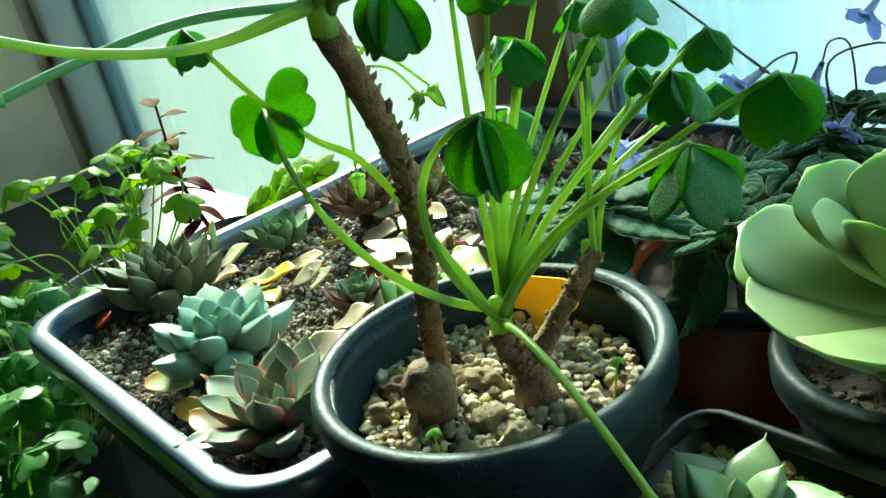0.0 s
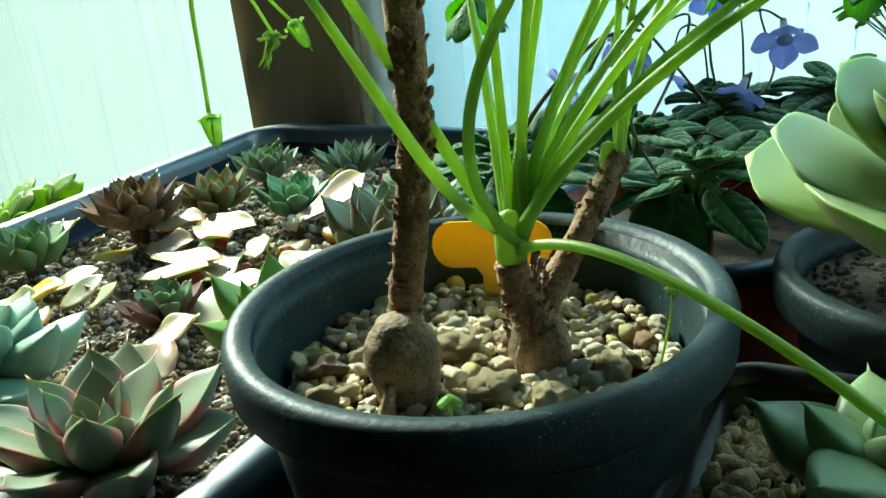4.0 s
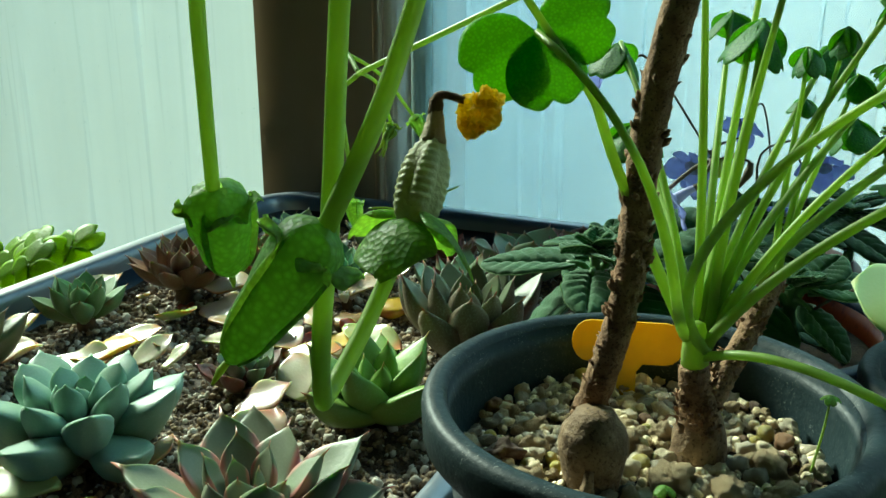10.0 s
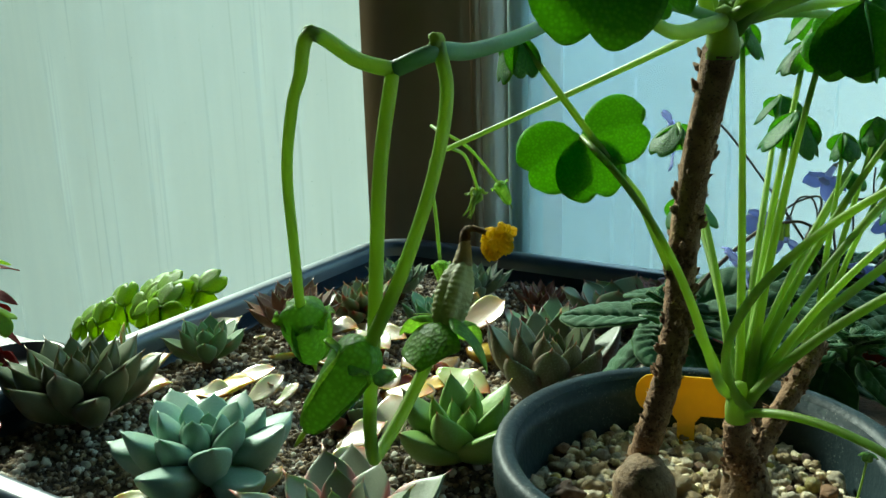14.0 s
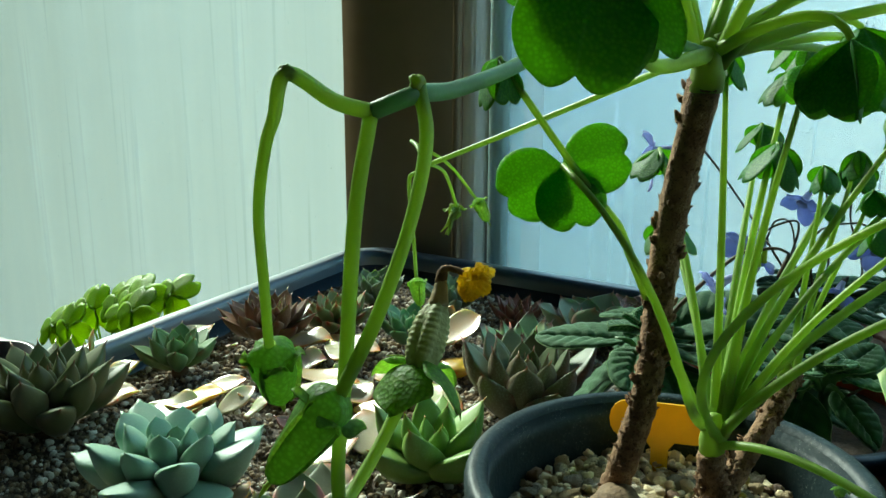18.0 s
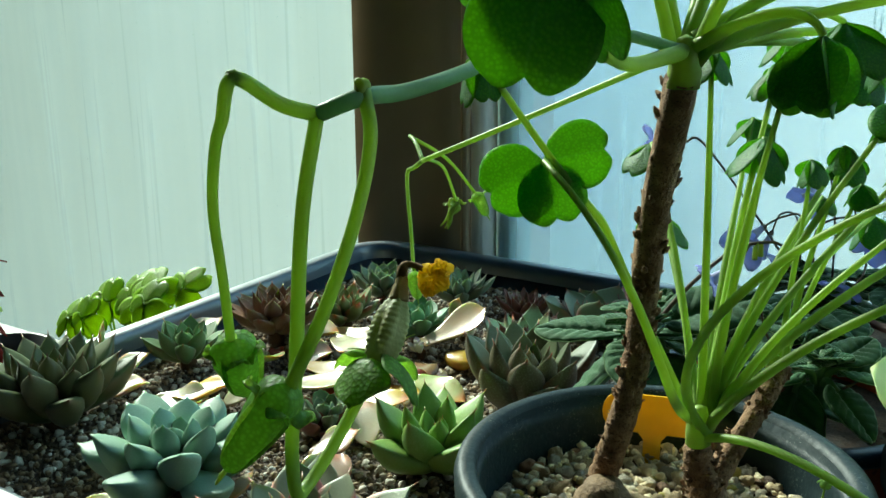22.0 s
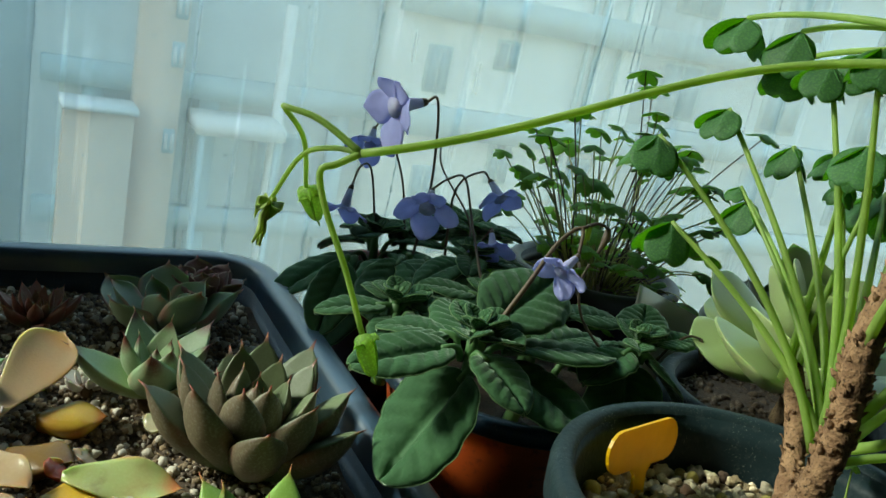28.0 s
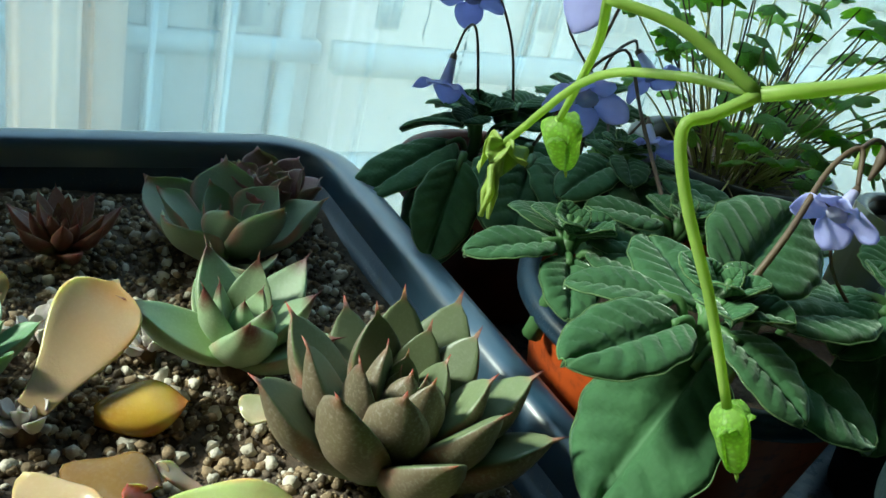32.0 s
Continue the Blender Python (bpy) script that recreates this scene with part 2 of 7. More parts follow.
def pane_glass(name, haze, tint, streak, wipe):
    """Window glass under a film of condensation: clear glass mixed with a milky layer that lets light through, denser in places and wiped by runs."""
    m, t, p, out = nodes(name)
    p.inputs["Base Color"].default_value = (*tint, 1)
    p.inputs["Roughness"].default_value = 0.3
    tc = t.nodes.new("ShaderNodeTexCoord")
    mp = t.nodes.new("ShaderNodeMapping")
    mp.inputs["Scale"].default_value = (34, 1, 1.3)
    t.links.new(tc.outputs["Object"], mp.inputs["Vector"])
    runs = t.nodes.new("ShaderNodeTexNoise")
    runs.inputs["Scale"].default_value, runs.inputs["Detail"].default_value = 1.0, 4
    t.links.new(mp.outputs[0], runs.inputs["Vector"])
    cloud = noise_tex(t, 3.0, 3)
    add = t.nodes.new("ShaderNodeMath")
    add.operation = "MULTIPLY_ADD"
    add.inputs[1].default_value = streak
    t.links.new(runs.outputs[0], add.inputs[0])
    base = t.nodes.new("ShaderNodeMapRange")
    base.inputs[3].default_value, base.inputs[4].default_value = haze - 0.12 - streak / 2, haze + 0.12 - streak / 2
    t.links.new(cloud.outputs[0], base.inputs[0])
    t.links.new(base.outputs[0], add.inputs[2])
    mq = t.nodes.new("ShaderNodeMapping")
    mq.inputs["Scale"].default_value = (95, 1, 2.2)
    t.links.new(tc.outputs["Object"], mq.inputs["Vector"])
    wiped = t.nodes.new("ShaderNodeTexNoise")
    wiped.inputs["Scale"].default_value, wiped.inputs["Detail"].default_value, wiped.inputs["Distortion"].default_value = 1.0, 1.0, 0.15
    t.links.new(mq.outputs[0], wiped.inputs["Vector"])
    less = t.nodes.new("ShaderNodeMath")
    less.operation = "MULTIPLY"
    less.inputs[1].default_value = -wipe
    t.links.new(ramp(t, wiped.outputs[0], 0.62, 0.70), less.inputs[0])
    net = t.nodes.new("ShaderNodeMath")
    net.operation = "ADD"
    t.links.new(add.outputs[0], net.inputs[0])
    t.links.new(less.outputs[0], net.inputs[1])
    tr = t.nodes.new("ShaderNodeBsdfTranslucent")
    tr.inputs[0].default_value = (*tint, 1)
    clear = t.nodes.new("ShaderNodeBsdfTransparent")
    clear.inputs[0].default_value = (0.90, 0.93, 0.93, 1)
    milk = t.nodes.new("ShaderNodeMixShader")
    milk.inputs[0].default_value = 0.85
    t.links.new(p.outputs[0], milk.inputs[1])
    t.links.new(tr.outputs[0], milk.inputs[2])
    gl = t.nodes.new("ShaderNodeBsdfGlossy")
    gl.inputs["Roughness"].default_value = 0.08
    m1 = t.nodes.new("ShaderNodeMixShader")
    cl = t.nodes.new("ShaderNodeClamp")
    t.links.new(net.outputs[0], cl.inputs[0])
    t.links.new(cl.outputs[0], m1.inputs[0])
    t.links.new(clear.outputs[0], m1.inputs[1])
    t.links.new(milk.outputs[0], m1.inputs[2])
    m2 = t.nodes.new("ShaderNodeMixShader")
    m2.inputs[0].default_value = 0.04
    t.links.new(m1.outputs[0], m2.inputs[1])
    t.links.new(gl.outputs[0], m2.inputs[2])
    t.links.new(m2.outputs[0], out.inputs[0])
    return m


M_TRAY = surf("tray_plastic", (0.009, 0.028, 0.054), (0.012, 0.034, 0.060), 30, 0.40, 0.10, 300, c3=(0.020, 0.033, 0.046), specks=(0.16, 0.18, 0.19))
M_POT = surf("pot_plastic", (0.012, 0.025, 0.029), (0.017, 0.031, 0.035), 45, 0.50, 0.25, 420, c3=(0.027, 0.042, 0.045), spec=0.20, specks=(0.20, 0.22, 0.20))
M_BLACKPOT = surf("black_plastic", (0.006, 0.008, 0.010), (0.012, 0.015, 0.018), 35, 0.38, 0.08, 240)
M_ORANGE = surf("orange_plastic", (0.56, 0.098, 0.016), (0.48, 0.080, 0.014), 30, 0.42, 0.08, 200, c3=(0.32, 0.055, 0.016))
M_BROWNPOT = surf("red_brown_plastic", (0.13, 0.032, 0.016), (0.09, 0.024, 0.013), 30, 0.5, 0.1, 200)
M_SHEET = surf("blue_plastic_sheet", (0.06, 0.12, 0.18), (0.04, 0.085, 0.13), 22, 0.3, 0.25, 60, c3=(0.10, 0.17, 0.23))
M_SOIL = surf("potting_soil", (0.10, 0.070, 0.045), (0.060, 0.044, 0.030), 120, 0.9, 0.8, 500, c3=(0.03, 0.023, 0.016))
M_GRIT = surf("gravel_grit", (0.30, 0.215, 0.125), (0.15, 0.11, 0.065), 110, 0.88, 0.5, 900, c3=(0.50, 0.40, 0.27))
M_GRIT_DARK = surf("dark_grit", (0.13, 0.095, 0.062), (0.065, 0.048, 0.034), 160, 0.9, 0.5, 900, c3=(0.2, 0.17, 0.13))
M_PERLITE = surf("pale_grit", (0.64, 0.60, 0.51), (0.44, 0.40, 0.32), 160, 0.85, 0.5, 900)
M_PEBBLE = surf("pale_pebble", (0.68, 0.61, 0.46), (0.52, 0.44, 0.30), 170, 0.85, 0.8, 800, c3=(0.70, 0.63, 0.48), vary=0.5)
M_PEBBLE_B = surf("brown_pebble", (0.22, 0.115, 0.055), (0.15, 0.085, 0.045), 150, 0.75, 0.5, 700, c3=(0.32, 0.2, 0.1), vary=0.5)
M_PEBBLE_Y = surf("mossy_pebble", (0.40, 0.34, 0.09), (0.30, 0.25, 0.06), 150, 0.45, 0.4, 700, vary=0.3)
M_ROCK = surf("pumice_rock", (0.66, 0.52, 0.31), (0.52, 0.38, 0.20), 150, 0.95, 1.0, 800, c3=(0.68, 0.56, 0.36))
M_BARK = surf("caudex_bark", (0.20, 0.110, 0.055), (0.34, 0.205, 0.105), 190, 0.85, 1.0, 700, c3=(0.060, 0.036, 0.020))
M_FLAKE = surf("loose_bark", (0.25, 0.140, 0.066), (0.13, 0.070, 0.034), 300, 0.85, 0.8, 900, c3=(0.30, 0.20, 0.11))
M_CAUDEX = surf("caudex_skin", (0.26, 0.175, 0.092), (0.16, 0.100, 0.050), 140, 0.8, 0.9, 500, c3=(0.065, 0.040, 0.02))
M_STALK = surf("green_stalk", (0.33, 0.47, 0.13), (0.26, 0.40, 0.10), 60, 0.42, 0.1, 500, trans=0.46, tcol=(0.64, 0.86, 0.16))
M_STALK_G = surf("grey_green_stalk", (0.20, 0.36, 0.20), (0.15, 0.29, 0.15), 60, 0.45, 0.1, 500, trans=0.3, tcol=(0.36, 0.62, 0.25))
M_STALK_D = surf("dark_green_stalk", (0.10, 0.22, 0.07), (0.075, 0.17, 0.055), 60, 0.5, 0.1, 500, trans=0.15, tcol=(0.2, 0.42, 0.06))
M_LEAFLET = veined("oxalis_leaflet", (0.105, 0.23, 0.100), (0.078, 0.185, 0.078), (0.42, 0.78, 0.07), 0.56, 0.50, spec=0.3)
M_CLOVER = veined("clover_leaflet", (0.085, 0.22, 0.045), (0.062, 0.17, 0.036), (0.36, 0.70, 0.04), 0.5, 0.45)
M_VELVET = veined("velvet_leaf", (0.050, 0.125, 0.050), (0.034, 0.092, 0.036), (0.10, 0.32, 0.04), 0.10, 0.75, 0.6, 120, 0.2)
M_FUZZ = surf("hairy_margin", (0.17, 0.27, 0.13), (0.12, 0.20, 0.09), 400, 0.9, 0.3, 900, trans=0.45, tcol=(0.5, 0.72, 0.35))
M_PETAL = surf("violet_petal", (0.56, 0.59, 0.95), (0.48, 0.51, 0.91), 90, 0.6, 0.15, 500, trans=0.5, tcol=(0.62, 0.66, 1.0))
M_PETAL_W = surf("pale_throat", (0.62, 0.66, 0.85), (0.5, 0.5, 0.8), 120, 0.6, 0.1, 500, trans=0.3, tcol=(0.6, 0.65, 0.9))
M_STRAND = surf("purple_stalk", (0.075, 0.05, 0.035), (0.10, 0.07, 0.04), 90, 0.6, 0.2, 500)
M_YELLOW = surf("yellow_tag", (0.84, 0.57, 0.010), (0.78, 0.50, 0.008), 60, 0.38, 0.08, 400, trans=0.30, tcol=(1.0, 0.62, 0.01))
M_WILT = surf("wilted_petal", (1.0, 0.80, 0.10), (0.95, 0.66, 0.05), 300, 0.7, 0.5, 900, trans=0.62, tcol=(1.0, 0.82, 0.08))
M_POD = surf("seed_pod", (0.46, 0.49, 0.25), (0.37, 0.41, 0.19), 260, 0.55, 0.4, 900, c3=(0.42, 0.43, 0.23), trans=0.22, tcol=(0.6, 0.66, 0.22))
M_SHOULDER = surf("dry_pod_shoulder", (0.50, 0.44, 0.22), (0.36, 0.27, 0.11), 300, 0.6, 0.4, 900, trans=0.25, tcol=(0.6, 0.5, 0.2))
M_DRY = surf("dry_brown", (0.10, 0.055, 0.02), (0.06, 0.035, 0.015), 200, 0.8, 0.4, 900)
M_NECK = surf("dry_tan", (0.24, 0.14, 0.055), (0.15, 0.085, 0.035), 300, 0.8, 0.4, 900)
M_CALYX = veined("bud_sepal", (0.30, 0.50, 0.14), (0.23, 0.42, 0.11), (0.68, 0.94, 0.22), 0.70, 0.45)
M_BUDBODY = veined("bud_body", (0.13, 0.26, 0.07), (0.095, 0.20, 0.055), (0.50, 0.80, 0.15), 0.58, 0.45)
M_PALEBUD = surf("pale_bud", (0.36, 0.50, 0.12), (0.28, 0.40, 0.09), 200, 0.5, 0.3, 800, trans=0.35, tcol=(0.6, 0.75, 0.12))
M_REDLEAF = veined("red_leaf", (0.14, 0.018, 0.018), (0.09, 0.012, 0.014), (0.45, 0.04, 0.02), 0.35, 0.75, spec=0.12)
M_BRONZE = veined("bronze_leaf", (0.22, 0.11, 0.03), (0.16, 0.08, 0.02), (0.55, 0.25, 0.03), 0.4, 0.75, spec=0.12)
M_POST = surf("brown_aluminium", (0.25, 0.190, 0.118), (0.215, 0.165, 0.102), 12, 0.45, 0.05, 200)
M_FRAME = surf("grey_frame", (0.84, 0.86, 0.85), (0.78, 0.80, 0.79), 10, 0.5, 0.05, 200)
M_TEAL = surf("teal_frame", (0.52, 0.72, 0.77), (0.46, 0.66, 0.71), 10, 0.4, 0.05, 200)
M_WALL = surf("room_wall", (0.155, 0.145, 0.13), (0.13, 0.12, 0.11), 6, 0.8, 0.1, 120)
# post brown made much paler, in place of daylight falling on the far post
M_POST_LIT = surf("lightened_post_brown", (0.72, 0.62, 0.46), (0.62, 0.53, 0.39), 8, 0.55, 0.1, 160)
M_RIM = surf("glossy_tray_plastic", (0.010, 0.042, 0.082), (0.014, 0.050, 0.092), 14, 0.42, 0.015, 420, spec=0.9)
RIM_BSDF = M_RIM.node_tree.nodes["Principled BSDF"]
RIM_BSDF.inputs["Coat Weight"].default_value = 1.0
RIM_BSDF.inputs["Coat IOR"].default_value = 1.7
RIM_BSDF.inputs["Coat Roughness"].default_value = 0.30
M_BENCH = surf("dark_bench", (0.016, 0.019, 0.022), (0.026, 0.030, 0.033), 14, 0.6, 0.2, 150)
M_WHITE = surf("white_glaze", (0.78, 0.78, 0.75), (0.70, 0.70, 0.67), 40, 0.35, 0.05, 200)
M_FROST = pane_glass("frosted_pane", 0.88, (0.268, 0.312, 0.300), 0.24, 0.16)
M_GLASS = pane_glass("misted_pane", 0.30, (0.54, 0.60, 0.58), 0.18, 0.22)


# ---- shapes ----
UP = Vector((0, 0, 1))


def mesh_of(name, v, f, material, smooth=True):
    me = bpy.data.meshes.new(name)
    me.from_pydata([tuple(map(float, p)) for p in v], [], f)
    if material:
        me.materials.append(material)
    if smooth:
        me.polygons.foreach_set("use_smooth", [True] * len(me.polygons))
    me.update()
    return me


def part(name, vf, material, parent=None, label="", m=None, smooth=True):
    """One mesh object from vertices and faces (or a finished mesh) under a thing or a part."""
    me = vf if isinstance(vf, bpy.types.Mesh) else mesh_of(name, vf[0], vf[1], material, smooth)
    ob = new(name, me)
    if parent is not None:
        ob.parent = parent
    if m is not None:
        ob.matrix_basis = m
    if label:
        tagged(ob, label)
    return ob


def thing(name, label, category, at=(0, 0, 0), group="", kind=""):
    ob = new(name)
    ob.location = at
    ob.empty_display_size = 0.01
    return tagged(ob, label, category, group, kind)


def joined(*pieces):
    v, f = [], []
    for pv, pf in pieces:
        k = len(v)
        v.extend(pv)
        f.extend(tuple(i + k for i in q) for q in pf)
    return v, f


def moved(vf, m):
    return [m @ Vector(p) for p in vf[0]], vf[1]


def curve(points, n=16):
    """A smooth line through the points (Catmull-Rom)."""
    p = [Vector(q) for q in points]
    if len(p) == 2:
        return [p[0].lerp(p[1], i / n) for i in range(n + 1)]
    p = [2 * p[0] - p[1]] + p + [2 * p[-1] - p[-2]]
    out = []
    seg = len(p) - 3
    for i in range(n + 1):
        s = i / n * seg
        k = min(int(s), seg - 1)
        t = s - k
        a, b, c, d = p[k:k + 4]
        out.append(0.5 * ((2 * b) + (c - a) * t + (2 * a - 5 * b + 4 * c - d) * t * t + (3 * b - a - 3 * c + d) * t ** 3))
    return out


def bezier(c, n=16):
    c = [Vector(q) for q in c]
    k = len(c) - 1
    return [sum((math.comb(k, i) * (s / n) ** i * (1 - s / n) ** (k - i) * c[i] for i in range(k + 1)), Vector()) for s in range(n + 1)]


def tube(points, radii, sides=8, wob=0.0, seed=0):
    """A round rod along the points; radii are spread evenly along it."""
    pts = [Vector(q) for q in points]
    n = len(pts)
    rng = random.Random(seed)
    d0 = (pts[1] - pts[0]).normalized()
    side = d0.orthogonal().normalized()
    v, f = [], []
    for i, q in enumerate(pts):
        d = (pts[min(i + 1, n - 1)] - pts[max(i - 1, 0)]).normalized()
        side = (side - d * side.dot(d)).normalized()
        other = d.cross(side)
        r = float(np.interp(i / (n - 1), np.linspace(0, 1, len(radii)), radii))
        for k in range(sides):
            a = 2 * math.pi * k / sides
            rr = r * (1 + wob * rng.uniform(-1, 1))
            v.append(q + side * (math.cos(a) * rr) + other * (math.sin(a) * rr))
    for i in range(n - 1):
        for k in range(sides):
            f.append((i * sides + k, i * sides + (k + 1) % sides, (i + 1) * sides + (k + 1) % sides, (i + 1) * sides + k))
    f.append(tuple(range(sides))[::-1])
    f.append(tuple(range((n - 1) * sides, n * sides)))
    return v, f


def lathe(profile, sides=48, wob=0.0, seed=0):
    """A body of revolution round z from (radius, height) pairs, closed where the radius is 0."""
    v, f = [], []
    rng = random.Random(seed)
    rings = []
    for r, z in profile:
        if r < 1e-6:
            rings.append([len(v)])
            v.append(Vector((0, 0, z)))
        else:
            rings.append(list(range(len(v), len(v) + sides)))
            for k in range(sides):
                a = 2 * math.pi * k / sides
                rr = r * (1 + wob * rng.uniform(-1, 1))
                v.append(Vector((rr * math.cos(a), rr * math.sin(a), z)))
    for a, b in zip(rings, rings[1:]):
        for k in range(sides):
            q = [a[k % len(a)], a[(k + 1) % len(a)], b[(k + 1) % len(b)], b[k % len(b)]]
            q = list(dict.fromkeys(q))
            if len(q) > 2:
                f.append(tuple(q))
    return v, f


def round_rect(x0, y0, x1, y1, r, n=8):
    out = []
    for cx, cy, a0 in ((x1 - r, y1 - r, 0), (x0 + r, y1 - r, 90), (x0 + r, y0 + r, 180), (x1 - r, y0 + r, 270)):
        for k in range(n + 1):
            a = radians(a0 + 90 * k / n)
            out.append((cx + r * math.cos(a), cy + r * math.sin(a)))
    return out


def box_sweep(x0, y0, x1, y1, r, profile, n=8, closed=True):
    """A rounded box from (inset, height) pairs, each a loop round the rectangle; open at the ends of the profile but for a floor at the last loop."""
    v, f = [], []
    count = 4 * (n + 1)
    for inset, z in profile:
        for x, y in round_rect(x0 + inset, y0 + inset, x1 - inset, y1 - inset, max(0.002, r - inset), n):
            v.append(Vector((x, y, z)))
    for i in range(len(profile) - 1):
        for k in range(count):
            f.append((i * count + k, i * count + (k + 1) % count, (i + 1) * count + (k + 1) % count, (i + 1) * count + k))
    if closed:
        f.append(tuple(range((len(profile) - 1) * count, len(profile) * count)))
        f.append(tuple(range(count))[::-1])
    return v, f


def slab(x0, y0, z0, x1, y1, z1, bevel=0.0):
    bm = bmesh.new()
    bmesh.ops.create_cube(bm, size=1)
    for q in bm.verts:
        q.co = Vector(((x0 + x1) / 2 + q.co.x * (x1 - x0), (y0 + y1) / 2 + q.co.y * (y1 - y0), (z0 + z1) / 2 + q.co.z * (z1 - z0)))
    if bevel:
        bmesh.ops.bevel(bm, geom=bm.edges[:], offset=bevel, segments=2, affect="EDGES")
    bm.verts.index_update()
    v = [q.co.copy() for q in bm.verts]
    f = [tuple(q.index for q in p.verts) for p in bm.faces]
    bm.free()
    return v, f


def sheet(fn, nu, nv, th):
    """A thin blade: fn(u, v) with u from 0 to 1 and v from -1 to 1, thickened, with thinner edges."""
    g = [[Vector(fn(i / nu, -1 + 2 * j / nv)) for j in range(nv + 1)] for i in range(nu + 1)]
    top, low = [], []
    for i in range(nu + 1):
        for j in range(nv + 1):
            du = g[min(i + 1, nu)][j] - g[max(i - 1, 0)][j]
            dv = g[i][min(j + 1, nv)] - g[i][max(j - 1, 0)]
            nrm = du.cross(dv)
            nrm = nrm.normalized() if nrm.length > 1e-12 else UP
            e = 0.35 if j in (0, nv) or i in (0, nu) else 1.0
            top.append(g[i][j] + nrm * th * e / 2)
            low.append(g[i][j] - nrm * th * e / 2)
    n = len(top)
    w = nv + 1
    f = []
    for i in range(nu):
        for j in range(nv):
            a, b, c, d = i * w + j, (i + 1) * w + j, (i + 1) * w + j + 1, i * w + j + 1
            f.append((a, b, c, d))
            f.append((n + d, n + c, n + b, n + a))
    rim = [j for j in range(w)] + [i * w + nv for i in range(1, nu + 1)] + [nu * w + j for j in range(nv - 1, -1, -1)] + [i * w for i in range(nu - 1, 0, -1)]
    for a, b in zip(rim, rim[1:] + rim[:1]):
        f.append((a, b, n + b, n + a))
    return top + low, f


def heart(length, width, fold=35.0, droop=0.25, th=0.0004, nu=9, nv=10, notch=0.16, wave=0.0, seed=0):
    """An obcordate leaflet, folded along its midrib, its base at the origin and its notch towards +x."""
    rng = random.Random(seed)
    ph = rng.uniform(0, 6)

    def fn(u, v):
        k = (u - 0.6) / (0.6 if u < 0.6 else 0.46)
        half = width / 2 * math.sqrt(max(0.0, 1 - k * k)) if u > 0.02 else width * 0.02
        half = max(half, width * 0.02)
        x = length * (u - notch * (1 - abs(v)) ** 2 * u ** 5 - 0.06 * abs(v) ** 3 * u)
        y = half * v
        s = abs(y)
        z = -droop * length * u * u - s * math.sin(radians(fold)) * (1 - 0.25 * s / (width / 2)) + wave * math.sin(5 * u + 3 * v + ph)
        return x, y * math.cos(radians(fold) * 0.8), z

    return sheet(fn, nu, nv, th)


def oval(length, width, th=0.0008, curl=0.2, cup=0.12, quilt=0.0006, nu=18, nv=12, tip=0.62, wave=0.0, seed=0):
    """An oval leaf with a sunken midrib and quilting between its side veins, along +x."""
    rng = random.Random(seed)
    ph = rng.uniform(0, 6)

    def fn(u, v):
        half = width / 2 * max(0.03, math.sin(math.pi * min(1, u ** tip * 0.985 + 0.005)) ** 0.6)
        y = half * v
        vein = abs(math.sin(math.pi * (u * 6.5 - abs(v) * 1.3)))
        z = -curl * length * u * u + cup * abs(v) ** 2 * half + quilt * (vein ** 0.6) * min(1, 3 * abs(v)) * (1 - abs(v) ** 4) * min(1, 5 * (1 - u)) - quilt * 1.2 * math.exp(-(v * 7) ** 2)
        z += wave * math.sin(7 * u + 2.5 * v + ph) * abs(v)
        return length * u, y, z

    return sheet(fn, nu, nv, th)


def velvet(length, width, th=0.0012, curl=0.2, cup=0.1, quilt=0.0009, seed=0):
    """A broad elliptic blade with a rounded tip, a sunken midrib and furrowed side veins, along +x."""
    rng = random.Random(seed)
    ph, nv = rng.uniform(0, 6), rng.uniform(6.2, 7.4)
    lean = rng.uniform(-0.06, 0.06)

    def fn(u, v):
        k = (u - 0.48) / (0.48 if u < 0.48 else 0.52)
        half = width / 2 * (max(0.04, 1 - abs(k) ** 2.2) ** 0.5 if u < 0.48 else max(0.02, 1 - abs(k) ** 2.0) ** 0.62)
        half *= 1 + 0.025 * math.sin(26 * u + ph)
        y = half * v
        a = abs(v)
        vein = abs(math.sin(math.pi * (u * nv - a * 1.5 + 0.2)))
        z = -curl * length * u * u + cup * a ** 2 * half
        z += quilt * (vein ** 0.5 - 0.6) * min(1, 4 * a) * (1 - a ** 5) * min(1, 6 * (1 - u), 8 * u) - quilt * 1.6 * math.exp(-(v * 8) ** 2)
        z += 0.05 * width * a * a * math.sin(5 * u + ph) - 0.16 * half * a ** 6
        return length * u, y + lean * length * u * u, z

    return sheet(fn, 44, 16, th)


